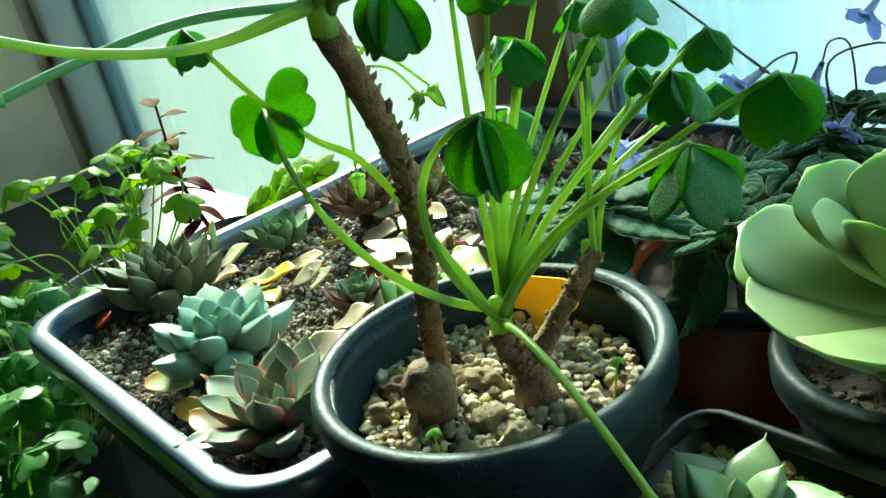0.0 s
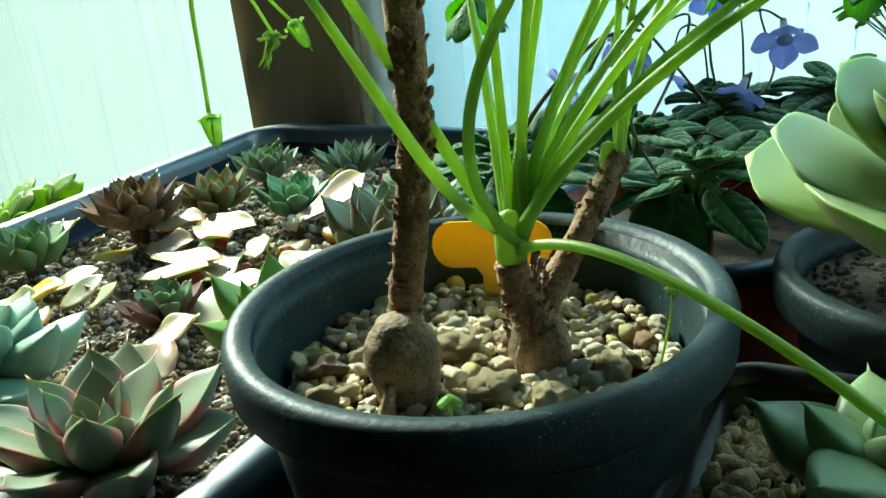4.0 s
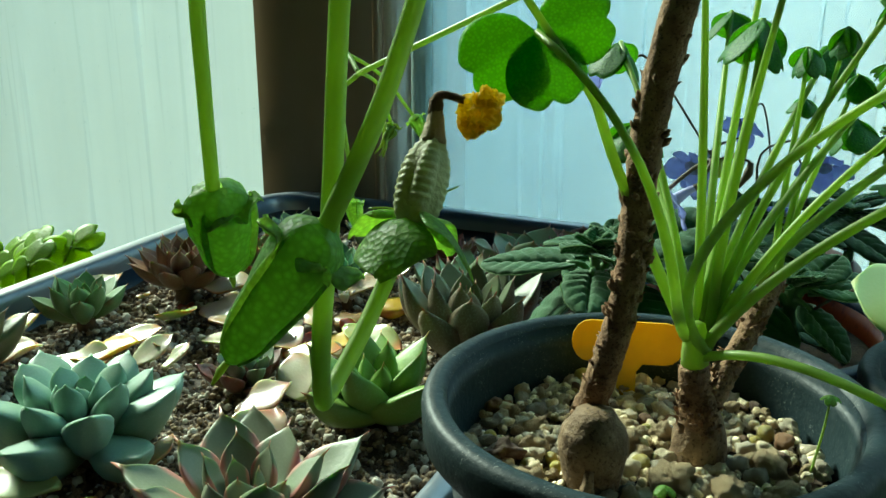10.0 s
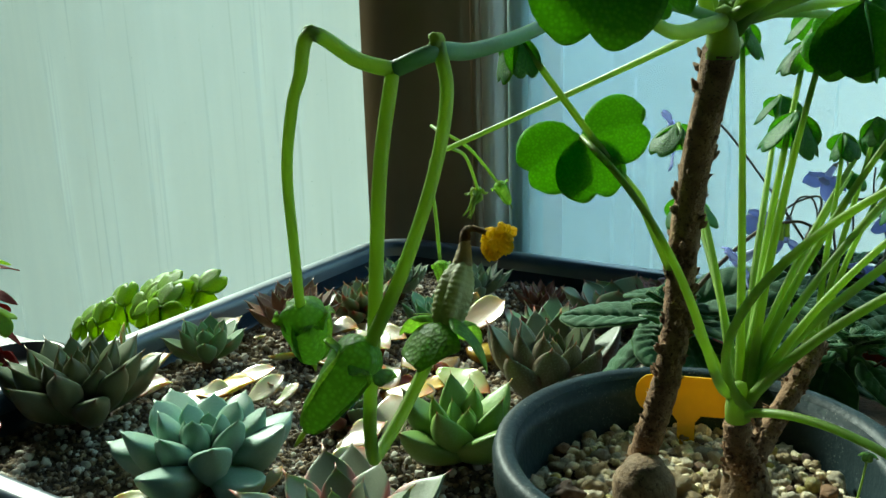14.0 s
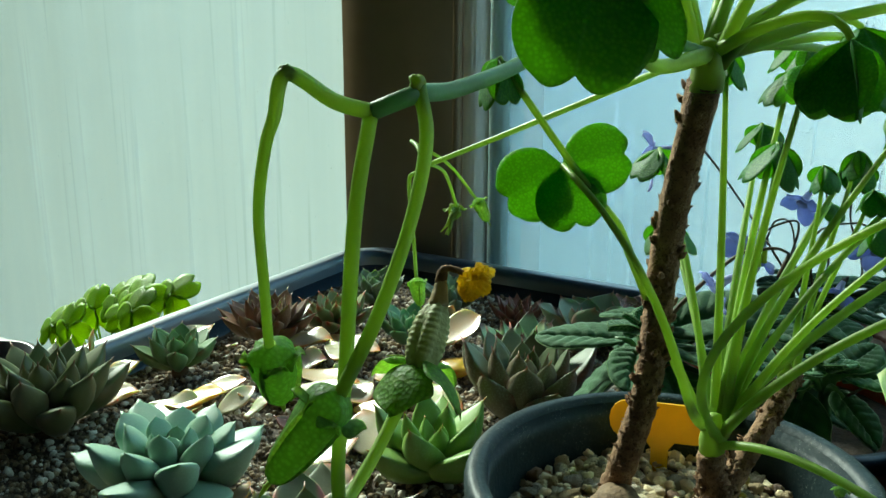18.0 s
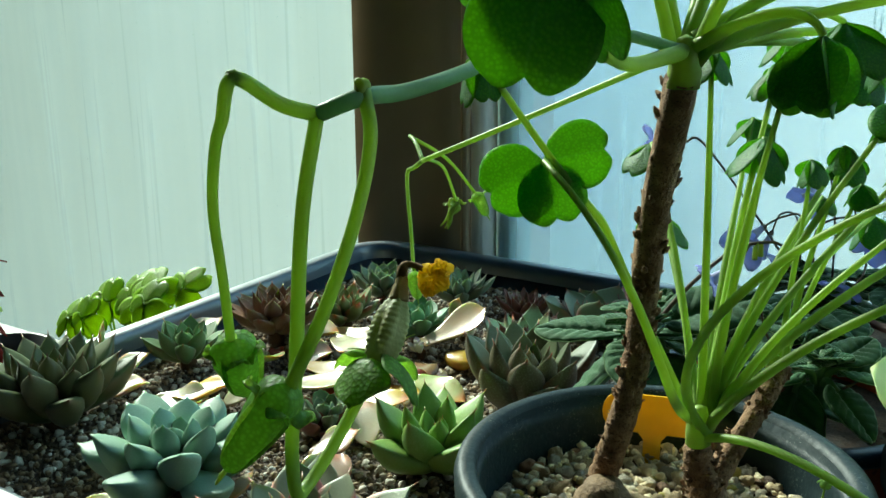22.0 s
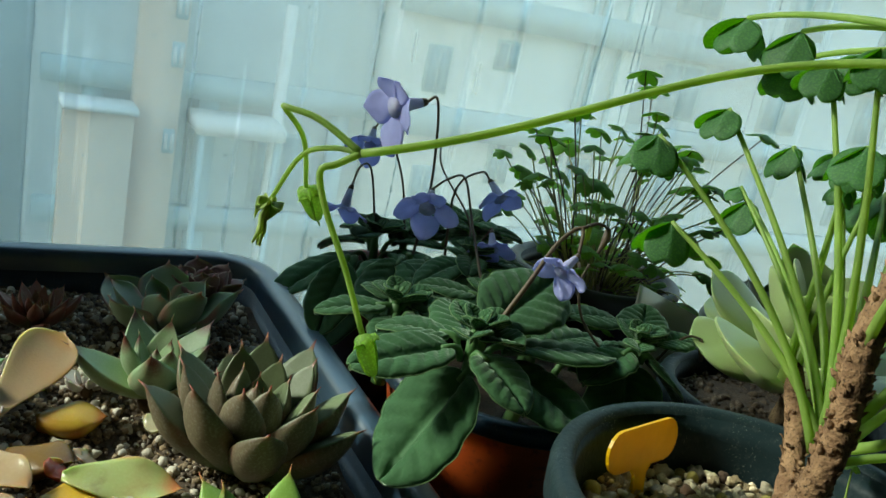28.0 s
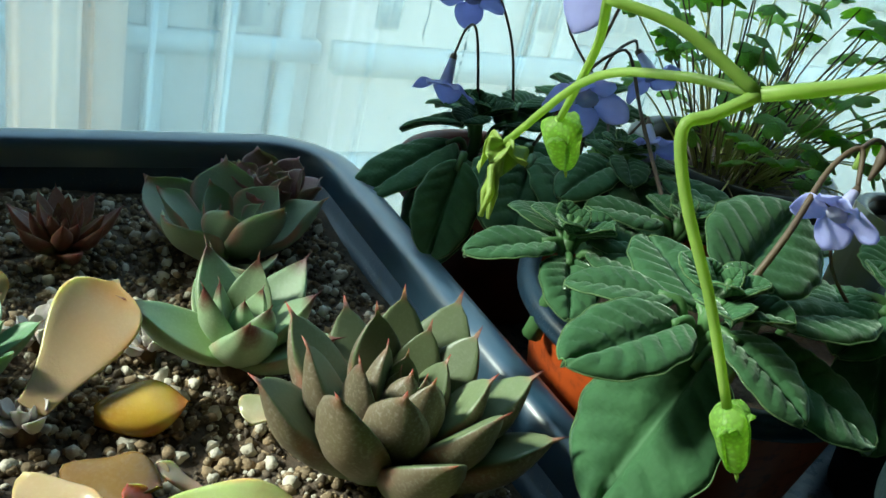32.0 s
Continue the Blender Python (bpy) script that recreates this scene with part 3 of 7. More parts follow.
SHAPES = {
    "spoon": ((0, .12, .3, .5, .68, .82, .92, 1), (.42, .47, .62, .86, 1, .86, .5, .0)),
    "lance": ((0, .12, .3, .5, .68, .82, .92, 1), (.62, .78, .95, 1, .86, .58, .3, .0)),
    "wedge": ((0, .12, .3, .5, .68, .82, .92, 1), (.70, .9, 1.0, .93, .74, .46, .22, .0)),
    "round": ((0, .12, .3, .5, .68, .82, .92, 1), (.34, .4, .58, .84, 1, .97, .7, .0)),
    "obovate": ((0, .12, .3, .48, .64, .78, .90, 1), (.42, .50, .72, .96, 1.0, .82, .44, .0)),
    "plumpspoon": ((0, .12, .3, .5, .68, .82, .92, .97, 1), (.42, .48, .66, .90, 1, .92, .62, .32, .0)),
    "boat": ((0, .06, .2, .4, .6, .78, .92, 1), (.16, .38, .72, .97, 1.0, .80, .42, .0)),
    "disc": ((0, .12, .3, .5, .68, .82, .90, .95, .98, 1), (.30, .36, .56, .82, .98, 1.0, .88, .68, .44, .18)),
    "blunt": ((0, .12, .3, .48, .64, .78, .90, .96, 1), (.52, .66, .88, 1.0, 1.0, .84, .50, .26, .0)),
    "ovate": ((0, .12, .3, .48, .64, .78, .90, 1), (.50, .62, .86, 1.0, .93, .66, .30, .0)),
}


def eased(u, xs, ws):
    """A smooth outline through a few widths."""
    k = max(i for i in range(len(xs) - 1) if xs[i] <= u)
    t = (u - xs[k]) / (xs[k + 1] - xs[k])
    lo, hi = max(k - 1, 0), min(k + 2, len(xs) - 1)
    m0 = (ws[k + 1] - ws[lo]) / (xs[k + 1] - xs[lo]) * (xs[k + 1] - xs[k])
    m1 = (ws[hi] - ws[k]) / (xs[hi] - xs[k]) * (xs[k + 1] - xs[k])
    return (2 * t ** 3 - 3 * t * t + 1) * ws[k] + (t ** 3 - 2 * t * t + t) * m0 + (3 * t * t - 2 * t ** 3) * ws[k + 1] + (t ** 3 - t * t) * m1


def plump(length, width, thick, curve_up=0.25, form="spoon", nu=17, nr=14, mucro=0.06, keel=0.25, twist=0.0, wave=0.0, cup=0.26, top=0.40):
    """A fleshy succulent leaf along +x, hollowed above and round below, with a small point."""
    xs, ws = SHAPES[form]
    v, f = [], []
    for i in range(nu):
        u = (i / (nu - 1)) ** 0.9 * 0.985
        w = width / 2 * max(0.02, eased(u, xs, ws))
        t = thick / 2 * (0.75 + 0.25 * math.sin(math.pi * u)) * (1 if u < 0.55 else max(0.10, 1 - ((u - 0.55) / 0.47) ** 1.8))
        cx, cz = length * u, curve_up * length * (u * u)
        dz = math.atan2(2 * curve_up * u, 1)
        for k in range(nr):
            a = 2 * math.pi * k / nr
            c, s = math.cos(a), math.sin(a)
            y = w * math.copysign(abs(c) ** 0.85, c)
            z = t * s * (top if s > 0 else 1.3) + cup * w * c * c + wave * width * math.sin(9 * u + (2.0 if c > 0 else 0.0)) * c * c
            if s < 0:
                z -= keel * t * (1 - abs(c)) ** 2
            v.append(Vector((cx - math.sin(dz) * z, y + twist * u * u * length, cz + math.cos(dz) * z)))
    for i in range(nu - 1):
        for k in range(nr):
            f.append((i * nr + k, i * nr + (k + 1) % nr, (i + 1) * nr + (k + 1) % nr, (i + 1) * nr + k))
    v.append(Vector((length * (1 + mucro), twist * length, curve_up * length * 1.04 + 0.10 * mucro * length)))
    tip = len(v) - 1
    for k in range(nr):
        f.append(((nu - 1) * nr + k, (nu - 1) * nr + (k + 1) % nr, tip))
    f.append(tuple(range(nr))[::-1])
    return v, f


def ico(sub):
    bm = bmesh.new()
    bmesh.ops.create_icosphere(bm, subdivisions=sub, radius=1)
    bm.verts.index_update()
    v = np.array([q.co[:] for q in bm.verts])
    f = [tuple(q.index for q in p.verts) for p in bm.faces]
    bm.free()
    return v, f


def stone(sub, seed, flat=0.75, rough=0.28, pits=0.0):
    """A worn stone of about unit radius."""
    v, f = ico(sub)
    rng = random.Random(seed)
    o = Vector([rng.uniform(-50, 50) for _ in range(3)])
    out = []
    sx, sy = rng.uniform(0.8, 1.25), rng.uniform(0.75, 1.1)
    for p in v:
        q = Vector(p)
        k = 1 + rough * noise.noise(q * 0.9 + o) + rough * 0.6 * noise.noise(q * 2.1 + o) - pits * abs(noise.noise(q * 4.5 + o))
        out.append(Vector((q.x * k * sx, q.y * k * sy, q.z * k * flat)))
    return out, f


def spot(x, y, z, az=0.0, el=0.0, roll=0.0, s=1.0):
    """A pose with +x turned az degrees round z and lifted by el degrees."""
    return Matrix.Translation((x, y, z)) @ Matrix.Rotation(radians(az), 4, "Z") @ Matrix.Rotation(radians(-el), 4, "Y") @ Matrix.Rotation(radians(roll), 4, "X") @ Matrix.Scale(s, 4)


# ---- the setting ----
YW = 0.45                             # plane of the window wall


def setting(name, vf, material, label, category, smooth=False):
    return tagged(part(name, vf, material, smooth=smooth), label, category, kind="structure")


setting("bench", slab(-0.340, -0.064, -0.03, 0.75, 0.352, 0.0, 0.003), M_BENCH, "dark bench top carrying the planting tray and pots", "bench")
setting("lower_shelf", slab(-2.3, -0.7, -0.22, 0.75, 0.44, -0.19, 0.003), M_BENCH, "lower dark shelf with leafy plants", "shelf")
setting("floor", slab(-2.6, -2.4, -0.98, 1.8, 0.6, -0.95), M_WALL, "plain grey room floor", "floor")
setting("wall_below_window", slab(-2.6, YW - 0.02, -0.95, 1.8, YW + 0.14, -0.36), M_WALL, "plain wall under the windows", "wall")
setting("wall_above_window", slab(-2.6, YW - 0.02, 1.75, 1.8, YW + 0.14, 2.05), M_WALL, "plain wall over the windows", "wall")
# unseen walls and ceiling added to close the room, dark to limit bounced light
setting("wall_west", slab(-2.75, -2.4, -0.95, -2.6, 0.6, 2.05), M_WALL, "unseen dark grey side wall closing the room", "wall")
setting("wall_east", slab(1.8, -2.4, -0.95, 1.95, 0.6, 2.05), M_WALL, "unseen dark grey side wall closing the room", "wall")
setting("wall_south", slab(-2.6, -2.55, -0.95, 1.8, -2.4, 2.05), M_WALL, "unseen dark grey back wall closing the room", "wall")
setting("ceiling", slab(-2.6, -2.4, 2.05, 1.8, 0.6, 2.15), M_WALL, "unseen dark grey ceiling closing the room", "ceiling")

# corner post between the two windows: brown face, pale reveal, teal sash
post = tagged(thing("window_post", "brown aluminium post between two windows", "window post"), kind="structure")
part("post_body", slab(-0.390, 0.354, -0.36, -0.288, YW + 0.08, 1.75, 0.003), M_POST, post)
part("post_lip", slab(-0.2875, 0.360, -0.36, -0.2835, 0.372, 1.75, 0.001), M_POST, post)
part("reveal", slab(-0.2875, 0.3725, -0.36, -0.2745, YW + 0.06, 1.75, 0.002), M_FRAME, post, "pale grey window jamb")
far_post = tagged(thing("window_post", "brown post beside a frosted pane, colour lightened as if lit", "window post"), kind="structure")
part("post_body", slab(-2.60, 0.352, -0.36, -1.66, YW + 0.08, 1.75, 0.003), M_POST_LIT, far_post)
# added panel in the lightened brown, stands in for a lit side wall
part("side_panel", slab(-1.80, -0.60, -0.36, -1.661, 0.351, 1.75, 0.003), M_POST_LIT, far_post, "added brown panel, lightened, standing in for the side wall")
part("reveal", slab(-1.657, 0.375, -0.36, -1.62, YW + 0.06, 1.75, 0.002), M_FRAME, far_post, "pale grey window jamb")


def window(name, x0, x1, y, material, label, stile=0.028):
    w = tagged(thing(name, label, "window"), kind="structure")
    part("window_frame", slab(x0, y - 0.015, -0.36, x0 + stile, y + 0.03, 1.75, 0.002), M_TEAL, w, "teal grey sash stile")
    part("window_frame", slab(x1 - stile, y - 0.015, -0.36, x1, y + 0.03, 1.75, 0.002), M_TEAL, w, "teal grey sash stile")
    part("window_frame", slab(x0 + stile, y - 0.015, -0.36, x1 - stile, y + 0.03, -0.31, 0.002), M_TEAL, w, "teal grey bottom rail")
    part("window_frame", slab(x0 + stile, y - 0.015, 1.10, x1 - stile, y + 0.03, 1.75, 0.002), M_TEAL, w, "teal grey top rail")
    p = part("pane", slab(x0 + stile, y, -0.31, x1 - stile, y + 0.004, 1.70), material, w, label)
    p.visible_shadow = False
    return w


window("window_1", -0.2735, 1.75, 0.410, M_GLASS, "misted window pane with running drops of condensation", 0.012)
window("window_2", -1.619, -0.393, YW + 0.012, M_FROST, "frosted milky window pane with streaks")

# outside: hazy houses across the street, seen through the wet glass
M_LEDGE = surf("pale_teal_paint", (0.50, 0.62, 0.64), (0.44, 0.56, 0.58), 0.8, 0.6, 0.05, 10)
M_HOUSE_W = surf("white_render", (0.90, 0.89, 0.86), (0.85, 0.84, 0.81), 0.6, 0.9, 0.1, 8)
M_HOUSE_T = surf("tan_render", (0.82, 0.62, 0.45), (0.76, 0.57, 0.42), 0.6, 0.9, 0.1, 8)
M_HOUSE_G = surf("grey_render", (0.66, 0.72, 0.73), (0.58, 0.64, 0.66), 0.6, 0.9, 0.1, 8)
# the grey render toned down, a dimmer view put into the colour
M_HOUSE_DIM = surf("dimmed_grey_render", (0.59, 0.66, 0.67), (0.52, 0.59, 0.61), 0.6, 0.9, 0.1, 8)
M_PANE = surf("pale_house_glass", (0.36, 0.48, 0.52), (0.30, 0.42, 0.46), 2, 0.2, 0.0)
M_STREET = surf("street_asphalt", (0.14, 0.15, 0.155), (0.11, 0.12, 0.125), 0.4, 0.9, 0.2, 10)
setting("ground", slab(-300, 1.2, -9.2, 300, 600, -9.0), M_STREET, "grey street far below the window", "ground")


def house_window(h, x, y, z, w, hgt, material):
    o = part("window", slab(x - w / 2, y - 0.05, z, x + w / 2, y + 0.02, z + hgt, 0.01), M_LEDGE, h)
    part("pane", slab(x - w * 0.42, y - 0.06, z + 0.06, x - 0.02, y - 0.052, z + hgt - 0.06), material, o)
    part("pane", slab(x + 0.02, y - 0.06, z + 0.06, x + w * 0.42, y - 0.052, z + hgt - 0.06), material, o)


# long grey block with pale ledges and columns
grey = thing("apartment_house", "long grey rendered house with pale ledges", "house")
part("wall", slab(0.3, 13.4, -9.0, 5.2, 20.0, 7.0, 0.02), M_HOUSE_G, grey)
part("roof", slab(0.2, 13.2, 7.0, 5.3, 20.2, 7.25, 0.02), M_HOUSE_G, grey)
# same grey block continued to the left, its colour dimmed to darken the view
dim = thing("apartment_house", "left part of the long grey house, colour dimmed", "house")
part("wall", slab(-26.0, 13.5, -9.0, 0.29, 20.0, 7.0, 0.02), M_HOUSE_DIM, dim)
part("roof", slab(-26.2, 13.3, 7.0, 0.19, 20.2, 7.25, 0.02), M_HOUSE_DIM, dim)
for z in (-3.95, -1.95, 2.1):
    part("ledge", slab(0.4, 13.1, z - 0.14, 5.2, 13.4, z + 0.20, 0.01), M_LEDGE, grey)
for x in (0.95, 2.55, 4.6):
    part("column", slab(x, 13.2, -9.0, x + 0.28, 13.4, -2.09, 0.01), M_LEDGE, grey)
for x, z in ((3.9, -3.7), (3.9, 0.4)):
    house_window(grey, x, 13.4, z, 0.9, 1.2, M_PANE)
tan = thing("stair_tower", "narrow tan rendered stair tower with small windows", "house")
part("wall", slab(1.56, 12.6, -9.0, 2.16, 13.09, -0.42, 0.02), M_HOUSE_T, tan)
for z in (-0.95, -1.6, -2.8):
    house_window(tan, 2.05, 12.6, z, 0.16, 0.34, M_HOUSE_W)
low_tan = thing("house", "low tan rendered house in front of the grey block", "house")
part("wall", slab(0.66, 12.0, -9.0, 1.50, 12.59, -2.20, 0.02), M_HOUSE_T, low_tan)
part("roof", slab(0.60, 11.9, -2.20, 1.54, 12.59, -2.12, 0.01), M_HOUSE_W, low_tan)
sign = thing("white_canopy", "white flat canopy roof below the stair tower", "canopy")
part("canopy_roof", slab(2.35, 12.2, -2.42, 3.60, 13.05, -2.20, 0.02), M_HOUSE_W, sign)
part("canopy_post", slab(2.40, 12.25, -9.0, 2.48, 12.33, -2.42), M_LEDGE, sign)
part("canopy_post", slab(3.47, 12.25, -9.0, 3.55, 12.33, -2.42), M_LEDGE, sign)
pipe = thing("white_gable", "white narrow gable strip beside the grey block", "wall")
part("wall", slab(3.58, 12.9, -9.0, 3.72, 13.09, -0.55, 0.01), M_HOUSE_W, pipe)
white = thing("apartment_house", "bright white rendered apartment house across the street", "house")
part("wall", slab(5.35, 13.0, -9.0, 10.0, 20.0, 7.0, 0.02), M_HOUSE_W, white)
part("roof", slab(5.25, 12.8, 7.0, 10.1, 20.1, 7.25, 0.02), M_HOUSE_G, white)
for z in (-5.8, -3.9, -1.95, -0.1, 2.0):
    part("ledge", slab(5.30, 12.7, z - 0.22, 10.05, 13.0, z + 0.26, 0.01), M_LEDGE, white)
for x, z, hgt in ((6.1, -1.5, 0.75), (7.55, -2.9, 0.8), (7.3, -1.0, 0.5), (9.2, -3.2, 0.9), (6.2, -3.4, 0.7), (8.6, 0.6, 0.9), (6.6, 0.6, 0.9)):
    house_window(white, x, 13.0, z, 0.42, hgt, M_PANE)
for x in (8.75, 8.95, 9.45):
    part("downpipe", slab(x, 12.9, -9.0, x + 0.05, 12.99, 6.8), M_LEDGE, white)
pale = thing("apartment_house", "pale grey-blue house set back", "house")
part("wall", slab(10.4, 14.0, -9.0, 26.0, 21.0, 6.5, 0.02), M_HOUSE_G, pale)
part("roof", slab(10.2, 13.8, 6.5, 26.2, 21.2, 6.75, 0.02), M_HOUSE_G, pale)
for z in (-3.9, -1.95, -0.1, 2.0):
    part("ledge", slab(10.4, 13.7, z - 0.22, 26.0, 14.0, z + 0.26, 0.01), M_LEDGE, pale)
for k in range(5):
    for z in (-3.4, -1.5, 0.5):
        house_window(pale, 11.8 + 2.8 * k, 14.0, z, 1.1, 1.1, M_PANE)

# drops and beaded runs of condensation on the misted pane
M_DROP = nodes("water_drop")[0]
dp = M_DROP.node_tree.nodes["Principled BSDF"]
dp.inputs["Base Color"].default_value = (0.75, 0.86, 0.88, 1)
dp.inputs["Roughness"].default_value, dp.inputs["Transmission Weight"].default_value, dp.inputs["IOR"].default_value = 0.05, 1.0, 1.33


def drops(name, items, label, y=YW):
    """Small flat drops clinging to the pane, as one mesh."""
    bv, bf = ico(1)
    vs, fs, n = [], [], 0
    for x, z, r, tall in items:
        vs += [Vector((x + p[0] * r, y - 0.0002 + p[1] * r * 0.55, z + p[2] * r * tall)) for p in bv]
        fs += [tuple(i + n for i in q) for q in bf]
        n += len(bv)
    return tagged(part(name, (vs, fs), M_DROP), label, "water drops", kind="stuff")


rng = random.Random(8)
drops("condensation_drops", [(rng.uniform(-0.24, 0.75), rng.uniform(-0.05, 0.50), rng.uniform(0.0003, 0.0009), rng.uniform(0.9, 1.4)) for _ in range(700)], "tiny drops of condensation on the window pane", 0.410)
def runs(count, x0, x1):
    beads = []
    for k in range(count):
        x, z = rng.uniform(x0, x1), rng.uniform(0.10, 0.5)
        end = z - rng.uniform(0.06, 0.25)
        while z > end:
            z -= rng.uniform(0.0012, 0.0034)
            x += rng.uniform(-0.0003, 0.0003)
            beads.append((x, z, rng.uniform(0.0005, 0.0011), rng.uniform(1.0, 2.2)))
    return beads


drops("condensation_runs", runs(14, -0.20, 0.60), "beaded runs of water down the window pane", 0.410)
drops("condensation_drops", [(rng.uniform(-1.2, -0.44), rng.uniform(0.0, 0.45), rng.uniform(0.0003, 0.0009), rng.uniform(0.9, 1.4)) for _ in range(260)], "tiny drops of condensation on the frosted pane", YW + 0.012)

# ---- the planting tray ----
TX0, TY0, TX1, TY1, RIM = -0.361, -0.086, -0.057, 0.338, 0.0555
SOIL = 0.034
tray = thing("planting_tray", "large dark blue-black plastic planting tray full of succulents", "planter")
part("body", box_sweep(TX0, TY0, TX1, TY1, 0.038, ((0.0255, 0.0006), (0.0240, 0.004), (0.0145, 0.0412), (0.0150, 0.0440), (0.0180, 0.0250), (0.0245, 0.0060)), 10), M_TRAY, tray)
part("rim", box_sweep(TX0, TY0, TX1, TY1, 0.038, ((0.0140, 0.0407), (0.0030, 0.0400), (0.0008, 0.0410), (0.0, 0.0440), (0.0001, 0.0500), (0.0007, 0.0532), (0.0022, 0.0551), (0.0040, 0.0556), (0.0070, 0.0558), (0.0098, 0.0556), (0.0118, 0.0549),
    (0.0132, 0.0532), (0.0142, 0.0495), (0.0150, 0.0420)), 10, False), M_RIM, tray, "broad rounded glossy rim")


def lumpy(x0, y0, x1, y1, r, z, amp, n=64):
    """Uneven soil filling a rounded rectangle, with a skirt down into the planter."""
    v, f = [], []
    for j in range(n + 1):
        for i in range(n + 1):
            x, y = x0 + (x1 - x0) * i / n, y0 + (y1 - y0) * j / n
            dx, dy = max(x0 + r - x, 0, x - x1 + r), max(y0 + r - y, 0, y - y1 + r)
            d = math.hypot(dx, dy)
            if d > r:
                x += (x0 + r - x if x < x0 + r else x1 - r - x) * (1 - r / d)
                y += (y0 + r - y if y < y0 + r else y1 - r - y) * (1 - r / d)
            v.append(Vector((x, y, z + amp * noise.noise(Vector((x * 28, y * 28, 1.7))) + amp * 0.5 * noise.noise(Vector((x * 90, y * 90, 4.1))))))
    for j in range(n):
        for i in range(n):
            f.append((j * (n + 1) + i, j * (n + 1) + i + 1, (j + 1) * (n + 1) + i + 1, (j + 1) * (n + 1) + i))
    return v, f


tagged(part("tray_soil", lumpy(TX0 + 0.0165, TY0 + 0.0165, TX1 - 0.0165, TY1 - 0.0165, 0.024, SOIL, 0.004), M_SOIL), "dark crumbly potting soil filling the tray", "soil", kind="stuff")


def soil_z(x, y):
    return SOIL + 0.004 * noise.noise(Vector((x * 28, y * 28, 1.7))) + 0.002 * noise.noise(Vector((x * 90, y * 90, 4.1)))


def grit(name, count, material, label, area, z_at, size, seed, sub=1):
    """A scatter of small stones as one mesh."""
    rng = np.random.RandomState(seed)
    bases = []
    for k in range(8):
        sv, sf = stone(sub, seed * 10 + k, 0.8, 0.62)
        bases.append((np.array([p[:] for p in sv]), np.array(sf)))
    vs, fs, n = [], [], 0
    for i in range(count):
        x, y = area(rng)
        b, bf = bases[rng.randint(8)]
        s = size[0] + (size[1] - size[0]) * rng.rand() ** 2.2
        a, c = rng.rand() * 6.283, rng.rand() * 6.283
        rz = np.array([[math.cos(a), -math.sin(a), 0], [math.sin(a), math.cos(a), 0], [0, 0, 1]])
        rx = np.array([[1, 0, 0], [0, math.cos(c), -math.sin(c)], [0, math.sin(c), math.cos(c)]])
        vs.append(b @ (rz @ rx).T * s + (x, y, z_at(x, y) + s * (0.15 + 0.5 * rng.rand())))
        fs.append(bf + n)
        n += len(b)
    v, f = np.concatenate(vs), np.concatenate(fs)
    me = bpy.data.meshes.new(name)
    me.vertices.add(len(v))
    me.vertices.foreach_set("co", v.ravel())
    me.loops.add(len(f) * 3)
    me.loops.foreach_set("vertex_index", f.ravel())
    me.polygons.add(len(f))
    me.polygons.foreach_set("loop_start", np.arange(len(f)) * 3)
    me.update(calc_edges=True)
    me.materials.append(material)
    return tagged(new(name, me), label, "gravel", kind="stuff")


def in_tray(rng):
    while True:
        x, y = rng.uniform(TX0 + 0.021, TX1 - 0.021), rng.uniform(TY0 + 0.021, TY1 - 0.021)
        return x, y


grit("tray_grit", 11500, M_GRIT, "tan gravel grit spread over the tray soil", in_tray, soil_z, (0.0006, 0.0022), 3)
grit("tray_grit_dark", 11000, M_GRIT_DARK, "dark brown grit mixed into the tray soil", in_tray, soil_z, (0.0006, 0.0018), 5)
grit("tray_perlite", 3000, M_PERLITE, "pale cream grit crumbs on the tray soil", in_tray, soil_z, (0.0007, 0.0026), 7, 2)


# ---- succulents in the tray ----
GOLD = 137.508


